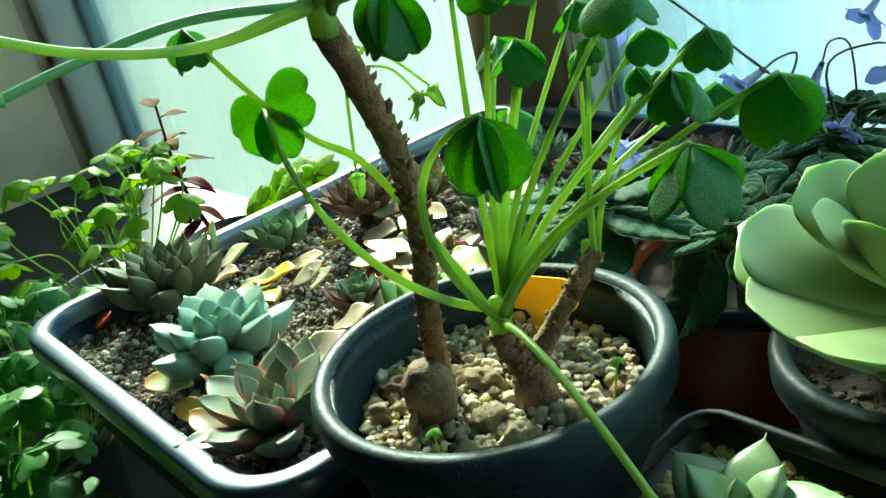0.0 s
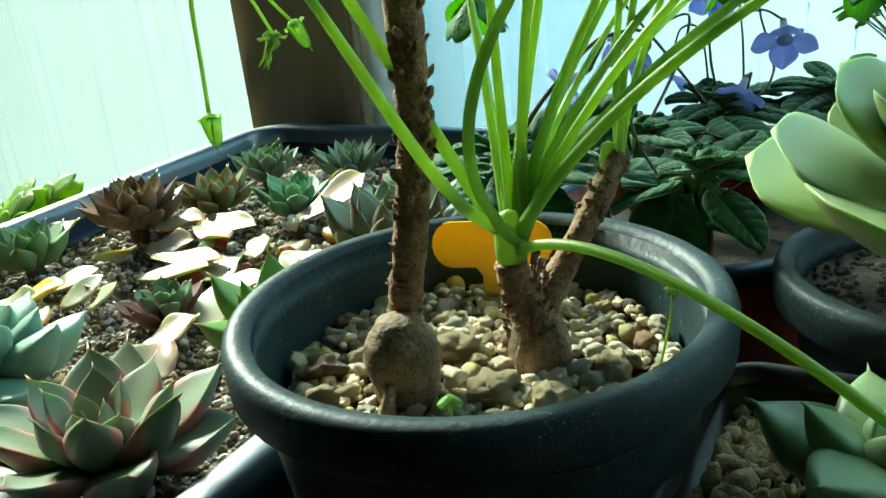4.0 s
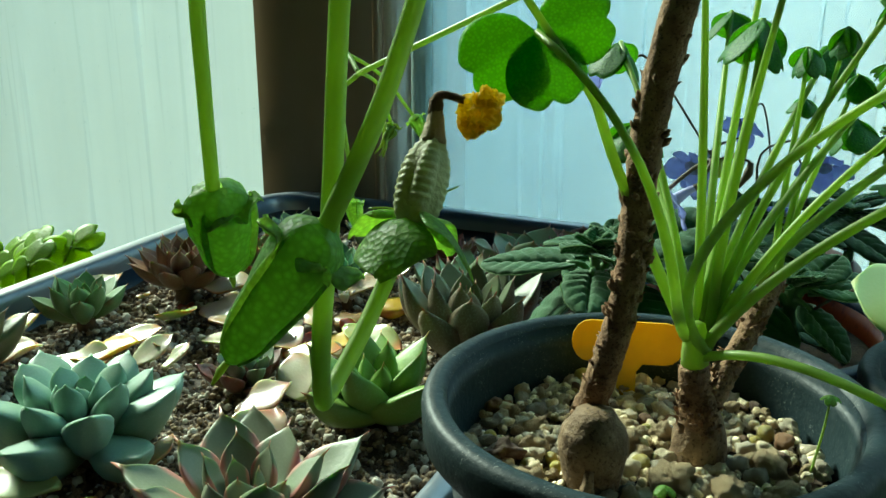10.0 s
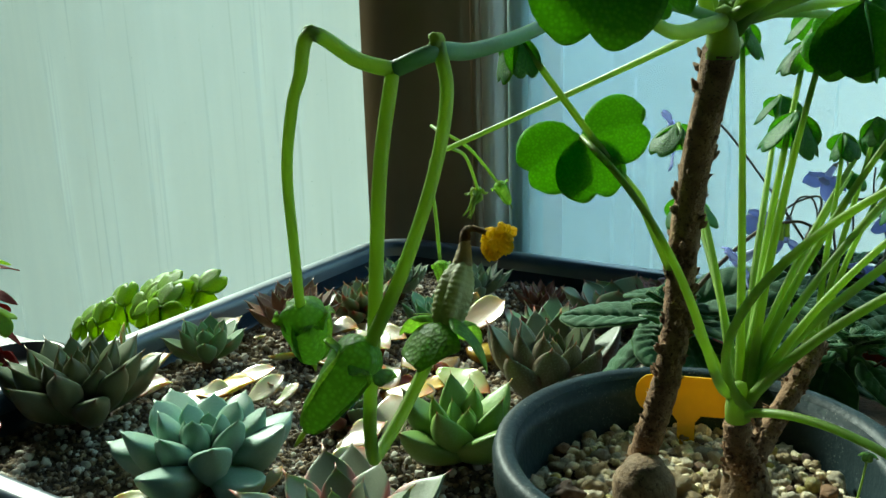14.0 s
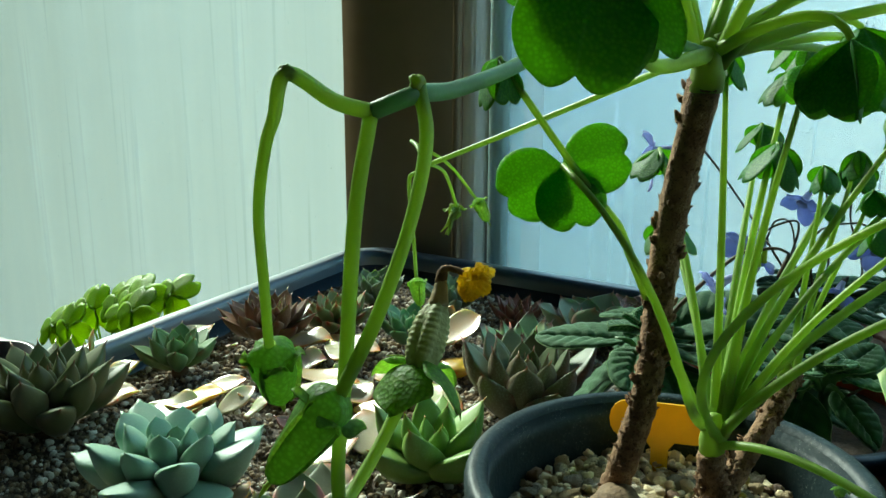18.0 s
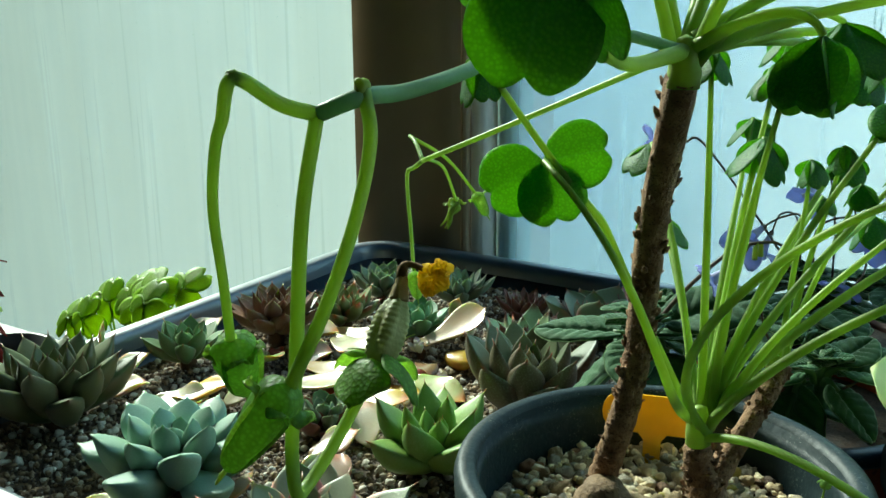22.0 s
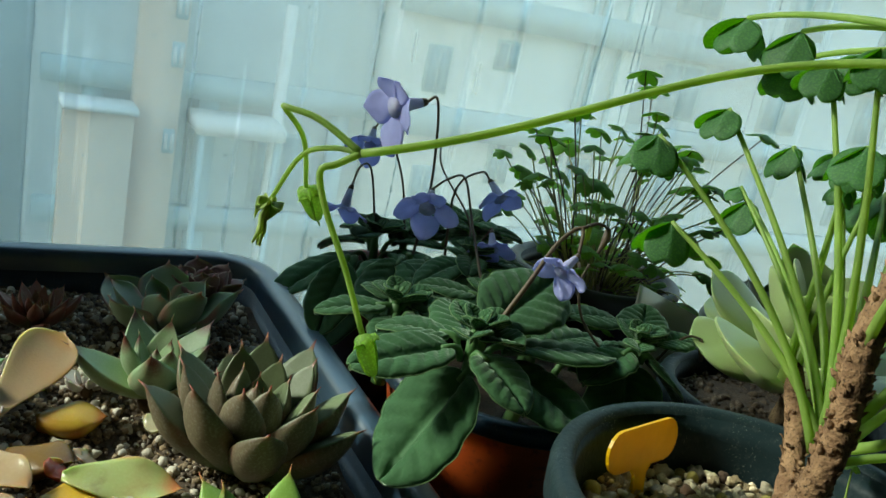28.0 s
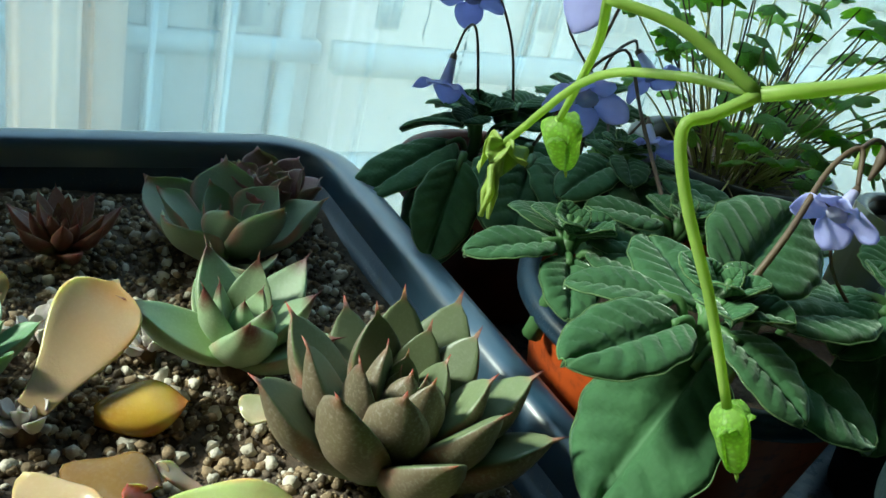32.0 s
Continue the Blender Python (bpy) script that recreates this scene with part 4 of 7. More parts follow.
def rosette(name, label, x, y, material, n, length, width, thick, form="spoon", low=8.0, high=82.0, up=0.25, z=None, tilt=(0, 0), small=0.32, mucro=0.07, seed=0, stem=0.006, group="rosettes in the tray", power=0.75, meshes=3, wave=0.0, cup=0.26, top=0.40, keel=0.25, inner=None):
    """A rosette of fleshy leaves on a short stem, each leaf a part; the upper faces may have a colour of their own."""
    rng = random.Random(seed + int(1000 * abs(x) + 77777 * abs(y)))
    zb = (soil_z(x, y) if z is None else z)
    t = thing(name, label, "succulent", (x, y, zb), group)
    t.rotation_euler = (radians(tilt[0]), radians(tilt[1]), rng.uniform(0, 6.28))
    kinds = [mesh_of("leaf", *plump(length, width * rng.uniform(0.92, 1.08), thick, up * rng.uniform(0.7, 1.25), form, mucro=mucro, twist=rng.uniform(-0.05, 0.05), wave=wave, cup=cup, top=top, keel=keel), material) for _ in range(meshes)]
    for me in kinds if inner else ():
        me.materials.append(inner)
        for i, g in enumerate(me.polygons):
            if i < 16 * 14 and i % 14 < 7:
                g.material_index = 1
    part("stem", lathe(((0.0, -0.006), (0.10 * length + 0.002, -0.006), (0.12 * length + 0.002, stem), (0.05 * length, stem + 0.004), (0, stem + 0.005)), 10), M_DRY, t)
    for i in range(n):
        k = i / (n - 1)
        el = high + (low - high) * k ** power + rng.uniform(-5, 5)
        s = small + (1 - small) * min(1, k * 1.25) ** 0.8 * rng.uniform(0.93, 1.05)
        h = stem + 0.10 * length * (1 - k) - 0.02 * length * k
        r0 = 0.02 * length + 0.06 * length * k
        az = GOLD * i + rng.uniform(-7, 7)
        part("leaf", kinds[i % meshes], None, t, m=Matrix.Rotation(radians(az), 4, "Z") @ Matrix.Translation((r0, 0, h)) @ Matrix.Rotation(radians(-el), 4, "Y") @ Matrix.Rotation(radians(rng.uniform(-8, 8)), 4, "X") @ Matrix.Scale(s, 4))
    return t


F_OLIVE = fleshy("olive_rosette", (0.105, 0.165, 0.055), (0.098, 0.098, 0.044), (0.16, 0.045, 0.030), (0.20, 0.15, 0.09), 0.84, 0.84, rough=0.36, grain=0.04)
F_BLUE = fleshy("blue_green_rosette", (0.21, 0.34, 0.15), (0.225, 0.355, 0.26), (0.25, 0.33, 0.22), (0.28, 0.40, 0.31), 0.95, 0.84, grain=0.11)
F_PINK = fleshy("pink_edged_rosette", (0.15, 0.22, 0.09), (0.19, 0.225, 0.145), (0.42, 0.07, 0.06), (0.46, 0.20, 0.17), 0.86, 0.62, grain=0.08)
F_GREEN = fleshy("green_rosette", (0.16, 0.26, 0.08), (0.13, 0.22, 0.09), (0.30, 0.06, 0.03), (0.22, 0.14, 0.07), 0.88, 0.82)
F_BROWN = fleshy("brown_rosette", (0.15, 0.14, 0.06), (0.16, 0.085, 0.05), (0.20, 0.045, 0.03), (0.22, 0.12, 0.08), 0.85, 0.78)
F_REDTIP = fleshy("red_tipped_rosette", (0.22, 0.25, 0.08), (0.17, 0.20, 0.08), (0.42, 0.06, 0.03), (0.34, 0.11, 0.06), 0.80, 0.74)
F_FAR = fleshy("grey_green_rosette", (0.16, 0.22, 0.11), (0.13, 0.18, 0.11), (0.16, 0.08, 0.05), (0.22, 0.20, 0.15), 0.88, 0.78)
F_MID = fleshy("jade_rosette", (0.16, 0.28, 0.12), (0.13, 0.25, 0.13), (0.32, 0.09, 0.05), (0.26, 0.27, 0.17), 0.90, 0.78)
F_RED = fleshy("dark_red_rosette", (0.13, 0.16, 0.06), (0.13, 0.055, 0.04), (0.16, 0.03, 0.025), (0.18, 0.06, 0.045), 0.8, 0.7)
F_CORNER = fleshy("plum_edged_rosette", (0.20, 0.265, 0.15), (0.195, 0.25, 0.16), (0.32, 0.10, 0.08), (0.36, 0.21, 0.165), 0.86, 0.72, grain=0.08)
F_CREST = fleshy("mauve_rosette", (0.17, 0.12, 0.10), (0.21, 0.11, 0.11), (0.36, 0.09, 0.09), (0.30, 0.15, 0.15), 0.85, 0.7)
F_DARKTIP = fleshy("dark_tipped_rosette", (0.25, 0.35, 0.15), (0.24, 0.33, 0.19), (0.09, 0.018, 0.016), (0.32, 0.16, 0.11), 0.73, 0.80)
F_DUSK = fleshy("dusky_rosette", (0.120, 0.180, 0.075), (0.136, 0.112, 0.070), (0.40, 0.06, 0.05), (0.25, 0.12, 0.085), 0.87, 0.82, rough=0.42, grain=0.32)
F_DUSK_IN = fleshy("dusky_rosette_inner", (0.135, 0.21, 0.085), (0.125, 0.160, 0.080), (0.40, 0.06, 0.05), (0.25, 0.12, 0.085), 0.87, 0.80, rough=0.40, grain=0.08)
F_OLIVE_IN = fleshy("olive_rosette_inner", (0.12, 0.19, 0.065), (0.105, 0.135, 0.055), (0.16, 0.045, 0.030), (0.20, 0.15, 0.09), 0.84, 0.82, rough=0.36, grain=0.04)
F_LIME = fleshy("lime_rosette", (0.28, 0.42, 0.085), (0.20, 0.335, 0.062), (0.34, 0.08, 0.04), (0.22, 0.28, 0.075), 0.84, 0.86, sss=0.2)
F_TINY = fleshy("pale_pink_rosette", (0.42, 0.36, 0.33), (0.48, 0.44, 0.42), (0.50, 0.28, 0.27), (0.52, 0.38, 0.36), 0.9, 0.8, grain=0.2)

rosette("echeveria", "dark olive rosette with upright pointed leaves", -0.316, 0.000, F_OLIVE, 32, 0.045, 0.0180, 0.0135, "obovate", 20, 86, 0.14, stem=0.012, mucro=0.08, seed=1, small=0.42, cup=0.08, top=0.65, inner=F_OLIVE_IN)
rosette("echeveria", "plump blue-green rosette dusted with white bloom", -0.209, -0.016, F_BLUE, 24, 0.041, 0.0205, 0.0150, "plumpspoon", 2, 78, 0.18, stem=0.013, mucro=0.04, seed=2, small=0.36, cup=0.04, top=0.75)
rosette("echeveria", "pale green rosette with pink wavy margins", -0.118, -0.036, F_PINK, 23, 0.041, 0.0215, 0.0095, "obovate", 0, 70, 0.34, stem=0.012, mucro=0.10, seed=3, wave=0.05, cup=0.20, top=0.5, power=0.6)
rosette("echeveria", "small green rosette with red-brown tips", -0.312, 0.086, F_GREEN, 18, 0.026, 0.0130, 0.0075, "obovate", 18, 82, 0.24, stem=0.008, mucro=0.08, seed=4, small=0.4)
rosette("echeveria", "dense brown rosette of many short leaves", -0.296, 0.145, F_BROWN, 38, 0.031, 0.0145, 0.0065, "obovate", 8, 80, 0.30, stem=0.012, mucro=0.08, seed=5, small=0.4)
rosette("echeveria", "yellow-green rosette with red leaf tips", -0.276, 0.190, F_REDTIP, 26, 0.027, 0.0130, 0.0065, "obovate", 12, 82, 0.30, stem=0.009, mucro=0.09, seed=6)
rosette("echeveria", "grey-green rosette near the tray end", -0.287, 0.250, F_FAR, 30, 0.024, 0.0115, 0.005, "spoon", 8, 78, 0.35, stem=0.009, seed=7)
rosette("echeveria", "grey-green spiky rosette near the tray end", -0.230, 0.264, F_FAR, 28, 0.027, 0.0105, 0.005, "lance", 12, 80, 0.32, stem=0.009, seed=8)
rosette("echeveria", "jade green rosette with fine pale margins", -0.222, 0.197, F_MID, 24, 0.025, 0.012, 0.005, "spoon", 8, 80, 0.32, stem=0.009, seed=9)
rosette("echeveria", "small dark red rosette on gravel", -0.183, 0.270, F_RED, 26, 0.022, 0.0085, 0.0045, "lance", 10, 80, 0.3, stem=0.006, seed=10)
rosette("echeveria", "large open rosette with plum-edged leaves", -0.127, 0.259, F_CORNER, 12, 0.040, 0.0285, 0.006, "obovate", 14, 62, 0.26, stem=0.004, small=0.45, cup=0.34, seed=11, mucro=0.06, wave=0.05)
rosette("echeveria", "mauve crinkled rosette at the tray corner", -0.104, 0.283, F_CREST, 24, 0.022, 0.015, 0.004, "round", 12, 80, 0.5, stem=0.009, seed=12, wave=0.12)
rosette("echeveria", "pale green rosette with nearly black tips", -0.1405, 0.193, F_DARKTIP, 14, 0.036, 0.0225, 0.008, "wedge", 10, 80, 0.30, stem=0.010, mucro=0.12, seed=13)
rosette("echeveria", "dusky olive rosette with red-tipped upright leaves", -0.114, 0.136, F_DUSK, 27, 0.047, 0.0208, 0.0125, "blunt", 24, 86, 0.20, stem=0.005, power=0.85, mucro=0.09, seed=14, small=0.42, cup=0.14, top=0.45, meshes=5, keel=0.05, inner=F_DUSK_IN)
rosette("echeveria", "bright green rosette of thick triangular leaves", -0.125, 0.064, F_LIME, 14, 0.038, 0.0215, 0.0125, "wedge", 20, 84, 0.16, stem=0.008, mucro=0.09, seed=15, cup=0.12, top=0.55)
rosette("echeveria", "small grey rosette with dark red outer leaves", -0.192, 0.060, F_RED, 12, 0.021, 0.011, 0.005, "spoon", 6, 50, 0.3, stem=0.005, seed=16)
rosette("echeveria", "small blue-grey rosette on dark soil", -0.190, 0.062, F_FAR, 16, 0.016, 0.009, 0.005, "round", 20, 82, 0.3, stem=0.008, seed=17)
rosette("echeveria", "tiny pale pink rosette beside a fallen leaf", -0.203, 0.172, F_TINY, 11, 0.009, 0.006, 0.0035, "round", 15, 80, 0.3, stem=0.006, seed=18)
rosette("echeveria", "tiny pale green rosette on gravel", -0.196, 0.212, F_TINY, 11, 0.010, 0.006, 0.0035, "round", 15, 80, 0.3, stem=0.004, seed=19)
rosette("echeveria", "tiny pale pink rosette beside a fallen leaf", -0.166, 0.205, F_TINY, 9, 0.011, 0.006, 0.003, "round", 8, 70, 0.3, stem=0.004, seed=20)


def withered(name, base, body, tip):
    """A fallen leaf: glassy, blotched, paler or darker in patches."""
    m = fleshy(name, tuple(0.82 * v for v in base), tuple(0.78 * v for v in body), tuple(0.85 * v for v in tip), tip, 0.76, 0.78, 0.26, 0.08, 0.5)
    t = m.node_tree
    p = t.nodes["Principled BSDF"]
    src = p.inputs["Base Color"].links[0].from_socket
    n = noise_tex(t, 120, 4)
    big = noise_tex(t, 60, 3)
    col = mixed(t, ramp(t, n.outputs[0], 0.55, 0.85), src, tuple(0.6 * v for v in body))
    half = t.nodes.new("ShaderNodeMath")
    half.operation = "MULTIPLY"
    half.inputs[1].default_value = 0.30
    t.links.new(ramp(t, big.outputs[0], 0.40, 0.85), half.inputs[0])
    t.links.new(mixed(t, half.outputs[0], col, tip), p.inputs["Base Color"])
    return m


W_PALE = withered("pale_fallen_leaf", (0.50, 0.46, 0.29), (0.52, 0.52, 0.35), (0.56, 0.30, 0.16))
W_ORANGE = withered("orange_fallen_leaf", (0.56, 0.36, 0.12), (0.60, 0.52, 0.32), (0.58, 0.22, 0.06))
W_YELLOW = withered("yellow_fallen_leaf", (0.46, 0.26, 0.04), (0.72, 0.50, 0.06), (0.50, 0.18, 0.03))
W_PEACH = withered("peach_fallen_leaf", (0.56, 0.42, 0.24), (0.54, 0.41, 0.25), (0.52, 0.30, 0.13))
W_PINK = withered("pink_fallen_leaf", (0.50, 0.32, 0.22), (0.52, 0.44, 0.32), (0.50, 0.22, 0.14))
W_BROWN = withered("brown_fallen_leaf", (0.24, 0.14, 0.05), (0.28, 0.17, 0.05), (0.16, 0.08, 0.03))
W_RED = withered("red_fallen_leaf", (0.36, 0.07, 0.04), (0.40, 0.08, 0.04), (0.25, 0.04, 0.03))
W_GREEN = withered("green_fallen_leaf", (0.40, 0.46, 0.16), (0.42, 0.52, 0.22), (0.50, 0.20, 0.08))


def fallen(label, x, y, az, length, width, material, el=4.0, roll=0.0, form="boat", up=0.05, lift=0.003, thick=0.0030):
    ob = part("fallen_leaf", plump(length, width * (1.28 if form == "boat" and thick < 0.008 else 1.0), thick, up, form, 19, 16, 0.03, 0.0, 0.09 * math.sin(91 * x), 0.05 + 0.04 * math.sin(57 * y), 0.20 if thick < 0.008 else 0.06, 0.85), material)
    h = Vector((math.cos(radians(az)), math.sin(radians(az)), 0)) * length / 2
    ob.matrix_world = Matrix.Translation((x, y, soil_z(x, y) + (0.0016 if thick < 0.008 else 0.0))) @ Matrix.Rotation(radians(13.0 if thick < 0.008 and el < 10 else 0.0), 4, "X") @ Matrix.Translation((-x, -y, -soil_z(x, y))) @ spot(x - h.x, y - h.y, soil_z(x, y) + lift + 0.0015 + 0.12 * width * (thick < 0.008), az, el + 4 * math.sin(400 * x), roll + 11 * math.sin(700 * y))
    return tagged(ob, label, "fallen leaf", "fallen leaves on the soil")


fallen("pale orange-edged fallen leaf on the soil", -0.242, 0.164, -8, 0.045, 0.012, W_ORANGE)
fallen("pale green fallen leaf on the soil", -0.232, 0.143, -22, 0.044, 0.015, W_PALE)
fallen("cream and orange fallen leaf on the soil", -0.252, 0.127, 18, 0.028, 0.016, W_PINK)
fallen("orange fallen leaf lying on another", -0.226, 0.116, 6, 0.050, 0.012, W_ORANGE, lift=0.006)
fallen("broad pale fallen leaf on the soil", -0.217, 0.097, 12, 0.046, 0.016, W_PALE)
fallen("orange-brown fallen leaf on the soil", -0.199, 0.136, -60, 0.030, 0.012, W_PEACH)
fallen("translucent brown fallen leaf on the soil", -0.186, 0.146, -40, 0.026, 0.0180, W_BROWN, thick=0.008)
fallen("glassy yellow fallen leaf on the soil", -0.1735, 0.172, -5, 0.025, 0.0180, W_YELLOW, thick=0.009)
fallen("pale green fallen leaf with a red tip", -0.160, 0.127, -10, 0.040, 0.014, W_GREEN)
fallen("orange fallen leaf half under another", -0.178, 0.1215, 15, 0.032, 0.010, W_YELLOW, lift=0.0)
fallen("curled translucent orange leaf on the soil", -0.176, 0.094, 12, 0.030, 0.012, W_YELLOW, 12, 14)
fallen("large peach fallen leaf leaning on the soil", -0.187, 0.188, 48, 0.044, 0.025, W_PEACH, 14, 18, "round", 0.12, 0.004)
fallen("pink glassy fallen leaf", -0.306, 0.034, 35, 0.032, 0.016, W_PINK)
fallen("pale glassy fallen leaf", -0.326, 0.053, 60, 0.034, 0.017, W_PALE)
fallen("yellow glassy fallen leaf", -0.262, 0.050, 20, 0.036, 0.015, W_YELLOW)
fallen("pale green fallen leaf on the soil", -0.247, 0.066, 70, 0.024, 0.011, W_PALE)
fallen("pale green leaf standing against the tray wall", -0.343, 0.060, 60, 0.024, 0.013, W_GREEN, 65, 0, "round", 0.1, 0.006)
fallen("glassy pale fallen leaf by the tray wall", -0.333, 0.116, 75, 0.040, 0.020, W_PALE)
fallen("red fallen leaf on the soil", -0.206, 0.090, 30, 0.022, 0.012, W_RED)
fallen("yellow-brown curled leaf under the blue rosette", -0.176, -0.052, 10, 0.030, 0.012, W_YELLOW)
fallen("pale yellow outer leaf under the blue rosette", -0.208, -0.050, 200, 0.036, 0.014, W_GREEN)
fallen("orange-tipped curled leaf by the tray edge", -0.150, -0.056, 190, 0.034, 0.011, W_ORANGE, 8, 20)
fallen("red leaf tip by the tray edge", -0.335, -0.038, 110, 0.016, 0.009, W_RED, 20)
fallen("pale pink fallen leaf among the rosettes", -0.300, 0.160, -30, 0.026, 0.013, W_PINK)
fallen("pale green fallen leaf among the rosettes", -0.262, 0.098, -20, 0.028, 0.016, W_GREEN, 15)
fallen("orange-edged fallen leaf on the soil", -0.268, 0.076, 40, 0.028, 0.012, W_ORANGE)
fallen("pale fallen leaf beside the bright green rosette", -0.168, 0.070, 130, 0.030, 0.014, W_PALE)
fallen("pink fallen leaf beside the bright green rosette", -0.150, 0.012, 100, 0.030, 0.017, W_PINK, 12)
fallen("broad cream fallen leaf beside the olive rosette", -0.268, 0.040, 15, 0.034, 0.019, W_PALE)
fallen("yellow glassy fallen leaf beside the olive rosette", -0.246, 0.034, -12, 0.030, 0.015, W_YELLOW, thick=0.006)
fallen("pale orange-edged fallen leaf among the rosettes", -0.270, 0.152, 8, 0.036, 0.017, W_ORANGE, lift=0.005)
fallen("cream fallen leaf half under an orange one", -0.205, 0.112, -35, 0.034, 0.017, W_PALE, lift=0.001)
fallen("pinkish fallen leaf at the bright green rosette", -0.167, 0.044, 60, 0.026, 0.015, W_PINK)
fallen("orange withered leaf standing in the soil", -0.208, 0.225, 80, 0.018, 0.010, W_ORANGE, 55, 0, "spoon", 0.2)

# small dry scraps of leaf between the rosettes
rng = random.Random(31)
for i in range(26):
    x, y = rng.choice(((-0.225, 0.125), (-0.165, 0.090), (-0.250, 0.070), (-0.160, 0.160), (-0.300, 0.110), (-0.150, 0.015)))
    x, y = x + rng.uniform(-0.030, 0.030), y + rng.uniform(-0.026, 0.026)
    fallen("small dry scrap of leaf on the soil", x, y, rng.uniform(0, 360), rng.uniform(0.009, 0.018), rng.uniform(0.005, 0.010), rng.choice((W_PALE, W_ORANGE, W_PEACH, W_BROWN, W_RED, W_PINK)), rng.uniform(-5, 22), rng.uniform(-25, 25), rng.choice(("boat", "round", "spoon")), 0.15, 0.0025, 0.0022)


# ---- the round pot with two caudex plants ----
def pot(name, label, x, y, r, top, material, base=0.72, lip=0.0135, wall=0.0075, drop=0.014, z0=0.0, rim_material=None):
    rb = r * base
    prof = [(0.0, z0), (rb - 0.003, z0), (rb, z0 + 0.003), (r - 0.0072, top - drop - 0.003), (r - 0.0066, top - drop - 0.0005), (r - 0.0018, top - drop), (r - 0.0004, top - drop + 0.0016),
            (r, top - 0.0035), (r - 0.0008, top - 0.0011), (r - 0.0028, top), (r - wall + 0.0014, top - 0.0003), (r - wall, top - 0.0022), (r - wall - 0.0012, top - 0.010), (rb - 0.004, z0 + 0.004), (0.0, z0 + 0.004)]
    t = thing(name, label, "flower pot", (x, y, 0), "flower pots")
    part("body", lathe(prof[:5] + prof[11:], 72), material, t)
    part("rim", lathe(prof[4:12], 72), rim_material or material, t, "rounded plastic rim")
    return t


PZ = 0.0825                            # pebble level
pot("flower_pot", "dark grey plastic pot with a broad rounded rim", 0.001, -0.001, 0.0658, 0.102, M_POT)
soil_disc = tagged(part("pot_soil", lathe(((0.0, PZ - 0.004), (0.03, PZ - 0.0042), (0.0525, PZ - 0.0035)), 40, 0.01), M_SOIL), "dark soil under the pebbles of the round pot", "soil", kind="structure")
rng = random.Random(11)
shapes = {k: [mesh_of("pebble", *stone(3, 100 + 10 * j + i, 0.75, 0.55, 0.14), mt) for i in range(9)] for j, (k, mt) in enumerate((("p", M_PEBBLE), ("b", M_PEBBLE_B), ("y", M_PEBBLE_Y)))}
shapes["y"] = [mesh_of("pebble", *stone(3, 140 + i, 0.95, 0.10), M_PEBBLE_Y) for i in range(9)]
shapes["r"] = [mesh_of("pebble", *stone(3, 160 + i, 0.8, 0.6, 0.4), M_ROCK) for i in range(9)]
placed = []


def pebble(x, y, r, kind, z=None):
    ob = part("pebble", shapes[kind][rng.randrange(9)], None, soil_disc)
    q = Euler((rng.uniform(-0.6, 0.6), rng.uniform(-0.6, 0.6), rng.uniform(0, 6.28))).to_matrix().to_4x4()
    ob.matrix_basis = Matrix.Translation((x, y, (PZ - 0.0022 + 0.35 * r + rng.uniform(0, 0.0012)) if z is None else z)) @ q @ Matrix.Scale(r, 4)


ROCKS = ((-0.008, 0.000, 0.0080, 0.6), (0.0116, -0.0160, 0.0082, 0.7), (0.028, -0.0170, 0.0075, 0.7), (-0.036, -0.022, 0.0072, 0.55), (0.036, 0.004, 0.0065, 0.7), (-0.026, -0.036, 0.0060, 0.7), (0.020, -0.034, 0.0062, 0.7), (0.004, 0.010, 0.0042, 0.8), (0.040, -0.012, 0.0058, 0.7))
for i, (x, y, r, flat) in enumerate(ROCKS):
    ob = part("rock", stone(4, 60 + i, flat, 0.55, 0.34), M_PEBBLE_B if i == 3 else M_ROCK, soil_disc, "rough porous stone" if i != 3 else "dark brown stone")
    ob.matrix_basis = Matrix.Translation((x, y, PZ + 0.0012)) @ Matrix.Rotation(i * 1.3, 4, "Z") @ Matrix.Scale(0.84 * r, 4)
    placed.append((x, y, r * 0.76))
placed += [(-0.0085, -0.022, 0.0095), (0.016, 0.006, 0.009)]
tries = 0
while len(placed) < 292 and tries < 30000:
    tries += 1
    a, rr = rng.uniform(0, 6.283), 0.0510 * math.sqrt(rng.random())
    x, y = rr * math.cos(a), rr * math.sin(a)
    r = rng.choice((0.0018, 0.0021, 0.0025, 0.0029, 0.0033))
    if math.hypot(x + 0.038, y + 0.012) < 0.011 and rng.random() < 0.7:
        continue
    if all((x - u) ** 2 + (y - v) ** 2 > (0.80 * (r + w)) ** 2 for u, v, w in placed):
        placed.append((x, y, r))
        k = rng.random()
        pebble(x, y, r, "p" if k < 0.55 else "r" if k < 0.80 else "b" if k < 0.88 else "y")


def in_pot(cx, cy, rmax):
    def area(rs):
        a, rr = rs.rand() * 6.283, rmax * math.sqrt(rs.rand())
        return cx + rr * math.cos(a), cy + rr * math.sin(a)
    return area


grit("pot_grit", 900, M_GRIT, "fine tan grit between the pebbles", in_pot(0, 0, 0.0515), lambda x, y: PZ - 0.0035, (0.0008, 0.0018), 21)

grit("pot_gravel", 420, M_PEBBLE, "small cream gravel among the pot's pebbles", in_pot(0, 0, 0.0515), lambda x, y: PZ - 0.0012, (0.0011, 0.0023), 22, 2)

